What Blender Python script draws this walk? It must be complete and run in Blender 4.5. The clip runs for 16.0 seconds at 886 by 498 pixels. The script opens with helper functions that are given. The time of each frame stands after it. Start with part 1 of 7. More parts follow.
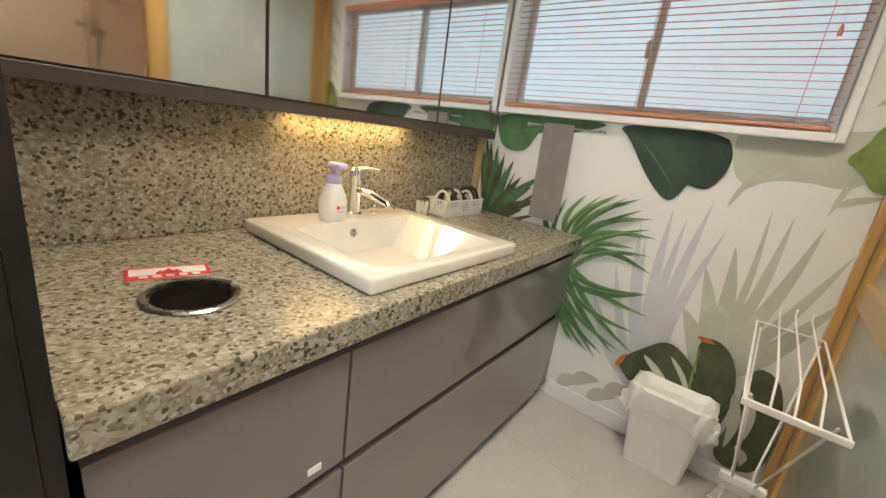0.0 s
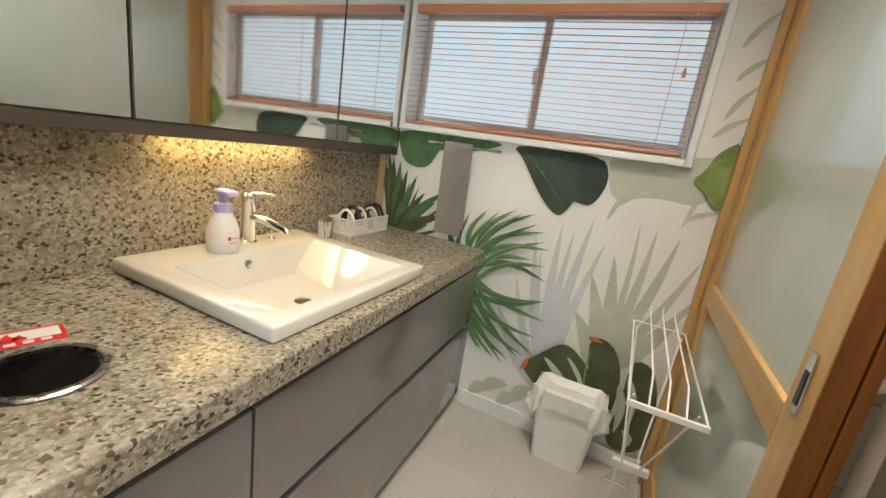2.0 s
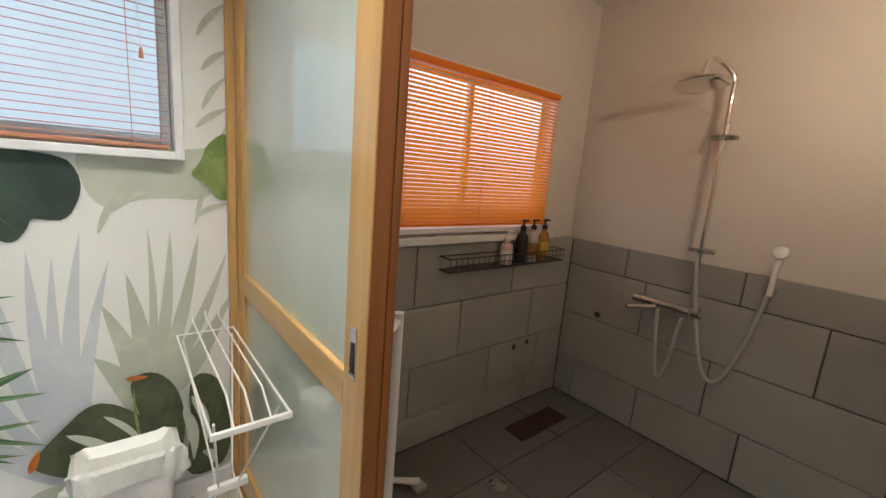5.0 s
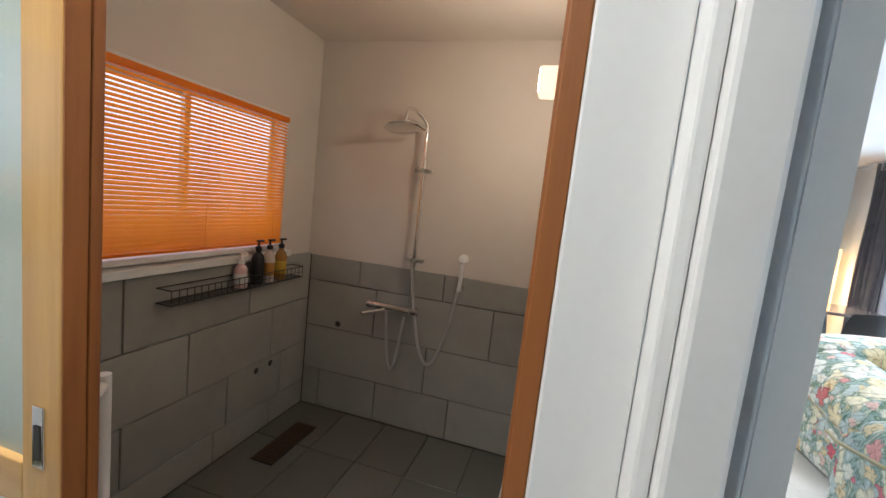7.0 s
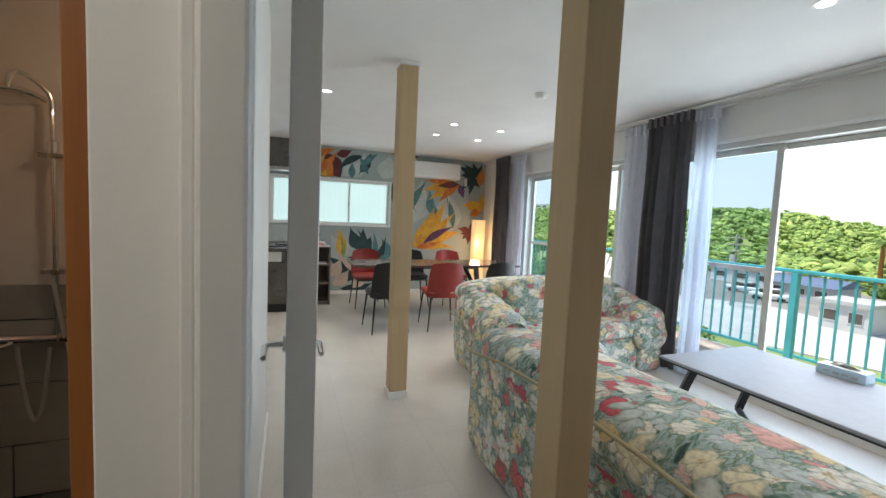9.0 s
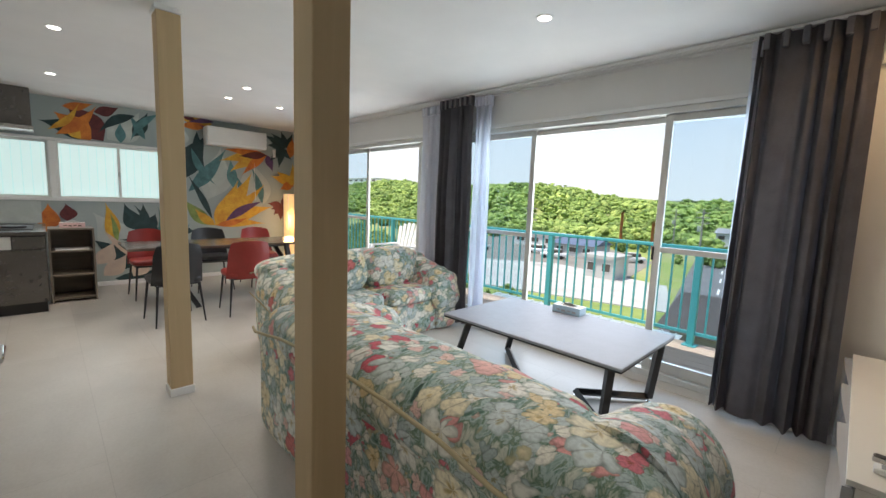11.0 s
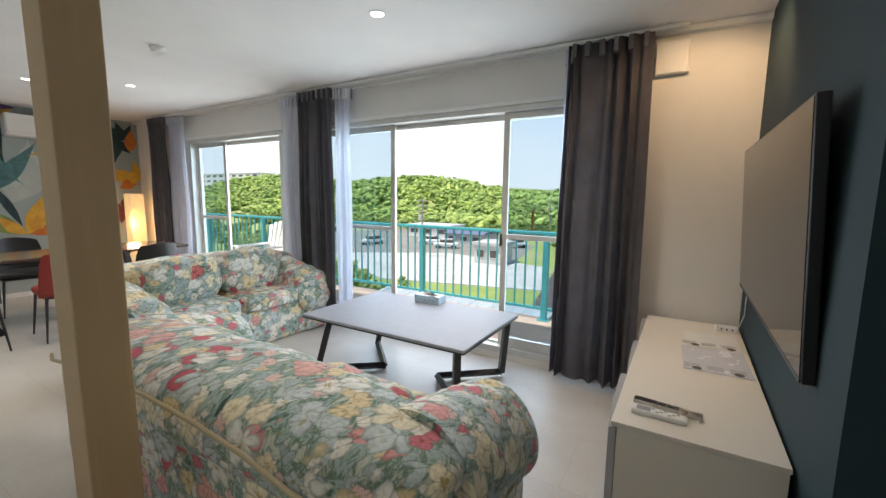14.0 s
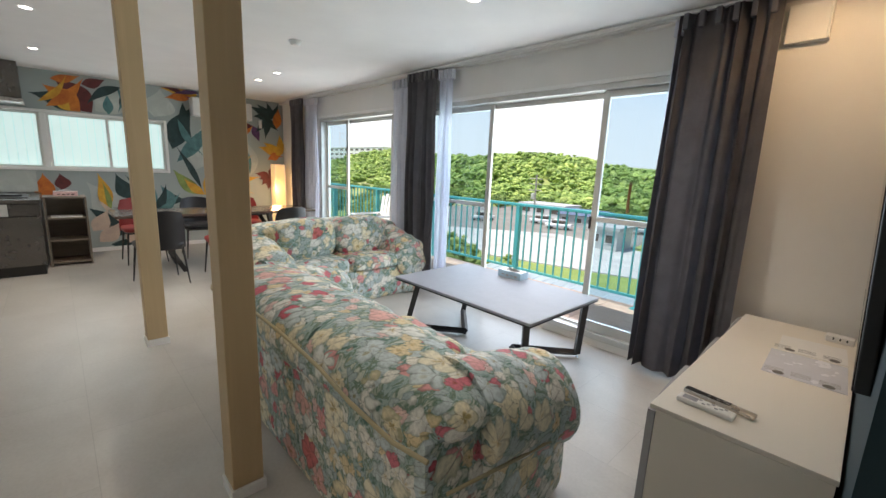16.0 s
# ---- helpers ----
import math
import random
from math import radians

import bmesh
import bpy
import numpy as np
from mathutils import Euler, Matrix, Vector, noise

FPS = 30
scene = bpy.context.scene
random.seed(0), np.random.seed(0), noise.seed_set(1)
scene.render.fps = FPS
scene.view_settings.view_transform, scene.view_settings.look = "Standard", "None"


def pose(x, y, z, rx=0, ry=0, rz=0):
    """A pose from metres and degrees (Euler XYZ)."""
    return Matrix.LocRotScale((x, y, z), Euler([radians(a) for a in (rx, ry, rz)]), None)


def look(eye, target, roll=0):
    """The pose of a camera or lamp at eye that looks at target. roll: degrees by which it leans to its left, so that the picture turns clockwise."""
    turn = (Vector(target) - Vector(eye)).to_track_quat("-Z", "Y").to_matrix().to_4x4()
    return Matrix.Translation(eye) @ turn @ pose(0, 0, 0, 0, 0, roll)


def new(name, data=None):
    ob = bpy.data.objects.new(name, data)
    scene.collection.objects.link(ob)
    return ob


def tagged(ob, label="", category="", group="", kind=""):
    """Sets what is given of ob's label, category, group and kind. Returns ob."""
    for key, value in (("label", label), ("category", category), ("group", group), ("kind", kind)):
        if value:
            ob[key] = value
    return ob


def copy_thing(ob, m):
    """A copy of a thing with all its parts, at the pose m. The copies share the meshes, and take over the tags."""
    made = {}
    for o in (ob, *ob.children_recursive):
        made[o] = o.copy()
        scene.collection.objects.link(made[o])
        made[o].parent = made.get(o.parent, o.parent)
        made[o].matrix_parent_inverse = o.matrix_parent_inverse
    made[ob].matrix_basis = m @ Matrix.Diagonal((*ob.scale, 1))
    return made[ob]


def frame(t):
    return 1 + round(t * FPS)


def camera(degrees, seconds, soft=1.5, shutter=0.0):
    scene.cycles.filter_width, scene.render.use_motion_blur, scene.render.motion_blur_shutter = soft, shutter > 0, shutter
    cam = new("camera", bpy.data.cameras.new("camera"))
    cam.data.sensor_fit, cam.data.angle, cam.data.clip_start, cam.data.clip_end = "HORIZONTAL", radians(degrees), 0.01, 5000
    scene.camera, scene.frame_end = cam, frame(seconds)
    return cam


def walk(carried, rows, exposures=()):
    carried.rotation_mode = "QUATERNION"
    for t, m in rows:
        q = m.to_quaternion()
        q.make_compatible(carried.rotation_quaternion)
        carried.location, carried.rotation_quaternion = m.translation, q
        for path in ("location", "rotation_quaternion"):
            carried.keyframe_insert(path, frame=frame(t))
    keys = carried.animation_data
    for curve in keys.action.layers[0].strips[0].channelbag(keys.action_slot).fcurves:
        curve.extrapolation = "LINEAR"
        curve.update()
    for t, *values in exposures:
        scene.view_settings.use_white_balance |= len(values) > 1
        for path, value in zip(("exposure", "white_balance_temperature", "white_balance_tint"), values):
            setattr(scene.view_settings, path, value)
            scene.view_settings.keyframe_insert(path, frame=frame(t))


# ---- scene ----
cam = camera(94.9, 16.0, soft=1.5)
PATH = [
    (0, (0.693, 1.86, 1.123), (-0.479, 3.382, 0.565), 7.8),
    (0.5, (0.691, 1.882, 1.12), (-0.454, 3.434, 0.589), 8.9),
    (1, (0.692, 1.869, 1.149), (-0.449, 3.439, 0.666), 9.0),
    (1.5, (0.689, 1.862, 1.176), (-0.329, 3.515, 0.694), 8.9),
    (2, (0.668, 1.875, 1.19), (-0.125, 3.643, 0.698), 8.5),
    (2.5, (0.636, 1.9, 1.21), (0.161, 3.772, 0.689), 7.7),
    (3, (0.601, 1.923, 1.222), (0.511, 3.85, 0.696), 6.9),
    (3.5, (0.57, 1.931, 1.226), (0.906, 3.84, 0.735), 6.1),
    (4, (0.592, 1.965, 1.242), (1.268, 3.79, 0.781), 5.1),
    (4.2, (0.603, 1.966, 1.238), (1.403, 3.747, 0.802), 4.7),
    (6.3, (0.633, 2.0, 1.319), (2.388, 2.917, 1.042), 6.5),
    (6.5, (0.609, 1.992, 1.32), (2.418, 2.806, 1.061), 6.5),
    (7, (0.549, 1.888, 1.349), (2.463, 2.424, 1.129), 6.3),
    (7.5, (0.516, 1.805, 1.304), (2.498, 2.026, 1.151), 5.1),
    (8, (0.481, 1.771, 1.308), (2.469, 1.607, 1.168), 4.4),
    (8.5, (0.465, 1.724, 1.312), (2.403, 1.251, 1.172), 3.4),
    (9, (0.441, 1.691, 1.318), (2.303, 0.976, 1.172), 2.6),
    (9.2, (0.431, 1.666, 1.315), (2.26, 0.869, 1.165), 2.4),
    (11.3, (0.22, 1.474, 1.339), (1.568, 0.015, 1.106), 1.7),
    (11.5, (0.191, 1.452, 1.343), (1.495, -0.048, 1.12), 1.2),
    (12, (0.144, 1.42, 1.335), (1.303, -0.199, 1.142), 1.3),
    (12.5, (0.107, 1.388, 1.339), (1.151, -0.307, 1.15), 0.7),
    (13, (0.059, 1.368, 1.341), (1.021, -0.373, 1.133), 0.4),
    (13.5, (0.017, 1.352, 1.347), (0.968, -0.393, 1.121), 0.3),
    (14, (0.032, 1.339, 1.351), (1.048, -0.365, 1.093), 0.7),
    (14.5, (0.061, 1.306, 1.35), (1.18, -0.327, 1.063), 1.8),
    (15, (0.033, 1.29, 1.341), (1.29, -0.233, 1.02), 2.8),
    (15.5, (-0.091, 1.356, 1.385), (1.26, -0.072, 1.017), 2.7),
    (16, (-0.229, 1.359, 1.366), (1.191, 0.003, 0.983), 2.5),
]
EXPO = [(0.0, 1.46, 6600, 10), (2.0, 1.42, 6550, 10), (3.0, 1.29, 6300, 10), (4.0, 1.46, 6200, 10), (6.5, 1.68, 5550, 9), (7.0, 1.55, 5550, 9), (7.5, 1.18, 5900, 10), (8.0, 1.02, 6250, 12), (8.5, 0.70, 6350, 12), (9.0, 0.40, 6350, 11), (11.5, 0.29, 6600, 13), (16.0, 0.33, 6600, 13)]
walk(cam, [(t, look(eye, target, roll)) for t, eye, target, roll in PATH], EXPO)

# ---- world, sun and lamps ----
world = bpy.data.worlds.new("sky")
scene.world = world
world.use_nodes = True
wn = world.node_tree
sky = wn.nodes.new("ShaderNodeTexSky")
sky.sky_type = "NISHITA"
sky.sun_disc = False
sky.sun_elevation = radians(68.6)
sky.sun_rotation = radians(35)
sky.air_density, sky.dust_density = 1.0, 1.0
wn.links.new(sky.outputs[0], wn.nodes["Background"].inputs[0])
wn.nodes["Background"].inputs[1].default_value = 0.15


def lamp(name, kind, energy, color, m, **kw):
    data = bpy.data.lights.new(name, kind)
    data.energy, data.color = energy, color
    for k, v in kw.items():
        if k == "size":
            data.size = v
        elif k == "size_y":
            data.shape, data.size_y = "RECTANGLE", v
        elif k == "radius":
            data.shadow_soft_size = v
        elif k == "cone":
            data.spot_size, data.spot_blend = radians(v), kw.get("blend", 0.6)
        elif k == "spread":
            data.spread = radians(v)
        elif k == "angle":
            data.angle = radians(v)
    ob = new(name, data)
    ob.matrix_world = m
    return ob


DAY, WARM, SOFTWARM = (0.82, 0.905, 1.0), (1.0, 0.77, 0.54), (1.0, 0.91, 0.78)
lamp("sun", "SUN", 5.0, (1.0, 0.95, 0.87), look((5, 7, 22), (0, 0, 0)), angle=0.6)
lamp("window_daylight", "AREA", 44, DAY, look((1.9, -2.1, 1.15), (1.9, 5, 0.5)), size=2.7, size_y=1.9)
lamp("window_daylight", "AREA", 32, DAY, look((4.85, -2.1, 1.15), (4.85, 5, 0.5)), size=1.9, size_y=1.9)
lamp("window_daylight", "AREA", 4, DAY, look((7.24, 1.0, 1.5), (0, 1.0, 1.2)), size=1.8, size_y=0.7)
DOWNLIGHTS = [(4.81, -0.055), (5.45, -0.07), (4.83, -0.66), (5.47, -0.67), (1.66, -0.615), (1.08, -0.61), (4.24, 1.39), (5.87, 1.39)]
for dx, dy in DOWNLIGHTS:
    lamp("downlight_lamp", "SPOT", 23, SOFTWARM, look((dx, dy, 2.36), (dx, dy + 0.001, 0)), radius=0.04, cone=120)
lamp("tv_wall_downlight_lamp", "SPOT", 16, (1.0, 0.66, 0.35), look((-0.08, -1.05, 2.375), (0.05, -1.75, 1.2)), radius=0.03, cone=130)
lamp("washroom_ceiling_lamp", "AREA", 6.2, (1.0, 0.90, 0.75), look((0.58, 2.42, 2.385), (0.58, 2.421, 0)), size=0.5, size_y=0.5, spread=125)
lamp("mirror_lamp", "AREA", 0.45, (1.0, 0.70, 0.26), look((-0.43, 2.77, 1.112), (-0.43, 2.771, 0)), size=0.05, size_y=0.5)
lamp("shower_wall_lamp_bulb", "POINT", 3.0, WARM, pose(2.25, 2.085, 1.865), radius=0.03)


# ---- materials ----
def rgb(c):
    return (c[0], c[1], c[2], 1.0)


class Nodes:
    def __init__(self, name):
        self.m = bpy.data.materials.new(name)
        self.m.use_nodes = True
        self.t = self.m.node_tree
        self.b = self.t.nodes["Principled BSDF"]
        self.co = self.t.nodes.new("ShaderNodeTexCoord").outputs["Object"]

    def node(self, kind, **kw):
        n = self.t.nodes.new(kind)
        for k, v in kw.items():
            if k in ("operation", "blend_type", "data_type", "feature", "distance", "wave_type", "bands_direction"):
                if k == "operation":
                    n.operation = v
                elif k == "blend_type":
                    n.blend_type = v
                elif k == "data_type":
                    n.data_type = v
                elif k == "feature":
                    n.feature = v
                elif k == "distance":
                    n.distance = v
                elif k == "wave_type":
                    n.wave_type = v
                else:
                    n.bands_direction = v
        return n

    def link(self, a, b):
        self.t.links.new(a, b)

    def scaled(self, sx, sy, sz, rot=(0, 0, 0), src=None):
        n = self.node("ShaderNodeMapping")
        n.inputs["Scale"].default_value = (sx, sy, sz)
        n.inputs["Rotation"].default_value = [radians(a) for a in rot]
        self.link(src or self.co, n.inputs["Vector"])
        return n.outputs[0]

    def noise(self, scale, detail=4, rough=0.55, src=None, distortion=0.0):
        n = self.node("ShaderNodeTexNoise")
        n.inputs["Scale"].default_value = scale
        n.inputs["Detail"].default_value = detail
        n.inputs["Roughness"].default_value = rough
        n.inputs["Distortion"].default_value = distortion
        self.link(src or self.co, n.inputs["Vector"])
        return n.outputs[0]

    def voronoi(self, scale, src=None, feature="F1", rand=1.0):
        n = self.node("ShaderNodeTexVoronoi", feature=feature)
        n.inputs["Scale"].default_value = scale
        n.inputs["Randomness"].default_value = rand
        self.link(src or self.co, n.inputs["Vector"])
        return n

    def ramp(self, fac, stops, constant=False):
        n = self.node("ShaderNodeValToRGB")
        n.color_ramp.interpolation = "CONSTANT" if constant else "LINEAR"
        e = n.color_ramp.elements
        while len(e) < len(stops):
            e.new(0.5)
        for el, (p, c) in zip(e, stops):
            el.position, el.color = p, rgb(c) if not isinstance(c, (int, float)) else (c, c, c, 1)
        self.link(fac, n.inputs[0])
        return n.outputs[0]

    def mix(self, fac, a, b, blend="MIX"):
        n = self.node("ShaderNodeMix", data_type="RGBA", blend_type=blend)
        for v, sock in ((fac, n.inputs[0]), (a, n.inputs[6]), (b, n.inputs[7])):
            if isinstance(v, (int, float)):
                sock.default_value = v
            elif isinstance(v, tuple):
                sock.default_value = rgb(v)
            else:
                self.link(v, sock)
        return n.outputs[2]

    def math(self, op, a, b=0.0):
        n = self.node("ShaderNodeMath", operation=op)
        for v, sock in ((a, n.inputs[0]), (b, n.inputs[1])):
            if isinstance(v, (int, float)):
                sock.default_value = v
            else:
                self.link(v, sock)
        return n.outputs[0]

    def bump(self, height, strength, dist=0.01):
        n = self.node("ShaderNodeBump")
        n.inputs["Strength"].default_value = strength
        n.inputs["Distance"].default_value = dist
        self.link(height, n.inputs["Height"])
        self.link(n.outputs[0], self.b.inputs["Normal"])

    def base(self, c):
        if isinstance(c, tuple):
            self.b.inputs["Base Color"].default_value = rgb(c)
        else:
            self.link(c, self.b.inputs["Base Color"])

    def rough(self, r, metal=0.0):
        if isinstance(r, (int, float)):
            self.b.inputs["Roughness"].default_value = r
        else:
            self.link(r, self.b.inputs["Roughness"])
        self.b.inputs["Metallic"].default_value = metal


def simple(name, c, rough=0.5, metal=0.0, var=0.08, scale=6.0, bump=0.0, bscale=200.0, coat=0.0, rand=0.0):
    """Paint, plastic, metal or cloth: one colour with drift at two scales, and fine relief."""
    n = Nodes(name)
    dark = tuple(v * (1 - var) for v in c)
    lite = tuple(min(1, v * (1 + var)) for v in c)
    big = n.ramp(n.noise(scale, 3), [(0.3, dark), (0.7, lite)])
    col = n.mix(0.25, big, n.ramp(n.noise(scale * 14, 2), [(0.35, dark), (0.65, lite)]))
    if rand:
        info = n.node("ShaderNodeObjectInfo")
        col = n.mix(rand, col, n.ramp(info.outputs["Random"], [(0.0, tuple(v * 0.7 for v in c)), (1.0, tuple(min(1, v * 1.25) for v in c))]))
    n.base(col)
    n.rough(n.ramp(n.noise(scale * 3, 3), [(0.2, max(0.02, rough - 0.06)), (0.8, min(1, rough + 0.06))]), metal)
    if bump:
        n.bump(n.noise(bscale, 3), bump, 0.002)
    n.b.inputs["Coat Weight"].default_value = coat
    n.b.inputs["Coat Roughness"].default_value = 0.05
    return n.m


def wood(name, c, c2, rough=0.45, axis="z", size=1.0, coat=0.0):
    n = Nodes(name)
    k = {"x": (1.2, 22, 22), "y": (22, 1.2, 22), "z": (22, 22, 1.2)}[axis]
    v = n.scaled(*[a * size for a in k])
    g = n.noise(1.0, 5, 0.6, v, 0.6)
    fine = n.noise(5.0, 3, 0.6, v)
    col = n.ramp(g, [(0.3, c2), (0.55, c), (0.75, tuple(min(1, x * 1.15) for x in c))])
    n.base(n.mix(0.3, col, n.ramp(fine, [(0.3, c2), (0.7, c)])))
    n.rough(rough)
    n.bump(fine, 0.08, 0.001)
    n.b.inputs["Coat Weight"].default_value = coat
    return n.m


def lacquer(name, c):
    """Smooth pale lacquer with a soft, broad drift in tone."""
    n = Nodes(name)
    n.base(n.ramp(n.noise(1.5, 2), [(0.3, tuple(v * 0.96 for v in c)), (0.7, c)]))
    n.rough(n.ramp(n.noise(8, 4), [(0.3, 0.28), (0.7, 0.36)]))
    return n.m


def granite():
    n = Nodes("granite")
    v = n.voronoi(165)
    grain = n.ramp(v.outputs["Color"], [(0.0, (0.02, 0.018, 0.016)), (0.12, (0.14, 0.12, 0.09)), (0.36, (0.235, 0.205, 0.155)), (0.6, (0.34, 0.305, 0.24)), (0.85, (0.50, 0.47, 0.40))])
    big = n.voronoi(90)
    col = n.mix(n.ramp(n.noise(40, 3), [(0.45, 0.0), (0.6, 0.6)]), grain, n.ramp(big.outputs["Color"], [(0.0, (0.19, 0.16, 0.115)), (0.5, (0.36, 0.325, 0.26)), (1.0, (0.56, 0.54, 0.48))]))
    speck = n.voronoi(150)
    dark = n.math("MULTIPLY", n.ramp(speck.outputs["Color"], [(0.0, 1.0), (0.2, 0.0)], True), 0.92)
    col = n.mix(dark, col, (0.025, 0.023, 0.02))
    n.base(n.mix(n.ramp(n.noise(3, 3), [(0.3, 0.05), (0.7, 0.26)]), col, (0.36, 0.27, 0.14)))
    n.rough(0.2)
    return n.m


def floor_vinyl():
    n = Nodes("concrete_look_vinyl")
    cl = n.noise(2.2, 6, 0.6, None, 0.4)
    col = n.ramp(cl, [(0.3, (0.51, 0.48, 0.435)), (0.7, (0.63, 0.605, 0.56))])
    br = n.node("ShaderNodeTexBrick")
    n.link(n.scaled(1, 1, 1), br.inputs["Vector"])
    br.offset = 0.5
    for k, v in (("Scale", 1.0), ("Mortar Size", 0.0016), ("Brick Width", 0.9), ("Row Height", 0.45), ("Bias", 0.0)):
        br.inputs[k].default_value = v
    br.inputs["Color1"].default_value, br.inputs["Color2"].default_value, br.inputs["Mortar"].default_value = (0.9, 0.9, 0.9, 1), (1, 1, 1, 1), (0.72, 0.72, 0.72, 1)
    col = n.mix(0.85, col, br.outputs[0], "MULTIPLY")
    n.base(n.mix(0.2, col, n.ramp(n.noise(60, 3), [(0.3, (0.42, 0.4, 0.37)), (0.7, (0.62, 0.6, 0.57))])))
    n.rough(n.ramp(cl, [(0.2, 0.27), (0.8, 0.4)]))
    n.bump(n.noise(90, 3), 0.04, 0.001)
    return n.m


def plaster(name, c, bump=0.15):
    n = Nodes(name)
    a = n.noise(3, 4)
    n.base(n.ramp(a, [(0.25, tuple(v * 0.94 for v in c)), (0.75, c)]))
    n.rough(0.75)
    n.bump(n.noise(260, 4), bump, 0.002)
    return n.m


def slab(name, c):
    """Grey cement-board tile, each with its own tone."""
    n = Nodes(name)
    info = n.node("ShaderNodeObjectInfo")
    tone = n.ramp(info.outputs["Random"], [(0.0, tuple(v * 0.82 for v in c)), (1.0, tuple(v * 1.12 for v in c))])
    st = n.noise(4, 6, 0.65)
    col = n.mix(0.35, tone, n.ramp(st, [(0.3, tuple(v * 0.7 for v in c)), (0.7, tuple(v * 1.2 for v in c))]))
    n.base(n.mix(n.ramp(n.noise(1.6, 5, 0.7), [(0.55, 0.0), (0.75, 0.35)]), col, tuple(v * 0.6 for v in c)))
    n.rough(n.ramp(st, [(0.2, 0.4), (0.8, 0.65)]))
    n.bump(n.noise(120, 4), 0.12, 0.002)
    return n.m


def floral(name):
    """Printed sofa cloth: crowded flowers in cream, white, rose and pale blue over grey-green leaves."""
    n = Nodes(name)
    warp = n.mix(0.045, n.co, n.noise_color(7.0), "ADD")
    leaf = n.noise(1.0, 4, 0.6, n.scaled(22, 9, 14, (20, 35, 40), warp), 0.8)
    col = n.ramp(leaf, [(0.24, (0.02, 0.05, 0.04)), (0.36, (0.10, 0.20, 0.15)), (0.46, (0.40, 0.50, 0.47)), (0.52, (0.11, 0.19, 0.12)), (0.62, (0.60, 0.62, 0.52)), (0.72, (0.18, 0.30, 0.25)), (0.85, (0.42, 0.54, 0.53))])
    layers = [(16.0, 0.52, [(0.0, (0.56, 0.64, 0.62)), (0.25, (0.84, 0.82, 0.72)), (0.48, (0.44, 0.53, 0.52)), (0.66, (0.80, 0.66, 0.40)), (0.78, (0.70, 0.20, 0.24)), (0.88, (0.82, 0.58, 0.52))]),
              (10.5, 0.47, [(0.0, (0.86, 0.78, 0.56)), (0.20, (0.66, 0.12, 0.16)), (0.30, (0.88, 0.86, 0.78)), (0.52, (0.60, 0.68, 0.67)), (0.74, (0.80, 0.38, 0.36)), (0.84, (0.82, 0.68, 0.40))]),
              (6.8, 0.44, [(0.0, (0.90, 0.84, 0.64)), (0.3, (0.86, 0.87, 0.80)), (0.50, (0.68, 0.18, 0.17)), (0.57, (0.84, 0.74, 0.48)), (0.72, (0.62, 0.70, 0.68)), (0.86, (0.82, 0.46, 0.40))])]
    for k, (sc, size, stops) in enumerate(layers):
        at = n.mix(1.0, warp, (0.37 * k, 0.71 * k, 0.19 * k), "ADD")
        v = n.voronoi(sc, at)
        off = n.node("ShaderNodeVectorMath", operation="SUBTRACT")
        n.link(at, off.inputs[0])
        n.link(v.outputs["Position"], off.inputs[1])
        xyz = n.node("ShaderNodeSeparateXYZ")
        n.link(off.outputs[0], xyz.inputs[0])
        across = n.math("SUBTRACT", xyz.outputs[0], n.math("MULTIPLY", xyz.outputs[1], 0.7))
        up = n.math("ADD", xyz.outputs[2], n.math("MULTIPLY", xyz.outputs[1], 0.6))
        sep = n.node("ShaderNodeSeparateColor")
        n.link(v.outputs["Color"], sep.inputs[0])
        round_ = n.math("ADD", n.math("MULTIPLY", n.math("ARCTAN2", up, across), 2.5), n.math("MULTIPLY", sep.outputs[2], 6.0))
        lobe = n.math("ABSOLUTE", n.math("SINE", round_))
        petals = n.noise(sc * 2.6, 2, 0.5, warp)
        edge = n.math("ADD", v.outputs["Distance"], n.math("MULTIPLY", n.math("SUBTRACT", petals, 0.5), 0.45))
        edge = n.math("ADD", edge, n.math("MULTIPLY", n.math("SUBTRACT", 0.6, lobe), 0.16))
        mask = n.ramp(edge, [(size - 0.02, 1.0), (size + 0.01, 0.0)])
        tint = n.ramp(sep.outputs[0], stops, True)
        shade = n.ramp(edge, [(0.0, (0.48, 0.38, 0.16)), (0.07, (0.80, 0.72, 0.55)), (0.14, (1, 1, 1)), (size - 0.10, (0.95, 0.95, 0.95)), (size, (0.40, 0.45, 0.40))])
        seam = n.ramp(lobe, [(0.05, (0.60, 0.58, 0.56)), (0.32, (1, 1, 1))])
        streak = n.ramp(n.noise(sc * 7, 3, 0.6, warp), [(0.32, (0.72, 0.72, 0.72)), (0.58, (1, 1, 1))])
        fl = n.mix(1.0, n.mix(0.9, tint, shade, "MULTIPLY"), streak, "MULTIPLY")
        fl = n.mix(0.8, fl, seam, "MULTIPLY")
        some = n.ramp(sep.outputs[1], [(0.0, 0.0), (0.10 + 0.15 * k, 1.0)], True)
        col = n.mix(n.math("MULTIPLY", mask, some), col, fl)
    n.base(col)
    n.rough(0.85)
    n.b.inputs["Sheen Weight"].default_value = 0.15
    n.bump(n.noise(500, 2), 0.15, 0.001)
    return n.m


def noise_color(self, scale):
    t = self.node("ShaderNodeTexNoise")
    t.inputs["Scale"].default_value = scale
    t.inputs["Detail"].default_value = 2
    self.link(self.co, t.inputs["Vector"])
    return t.outputs["Color"]


Nodes.noise_color = noise_color


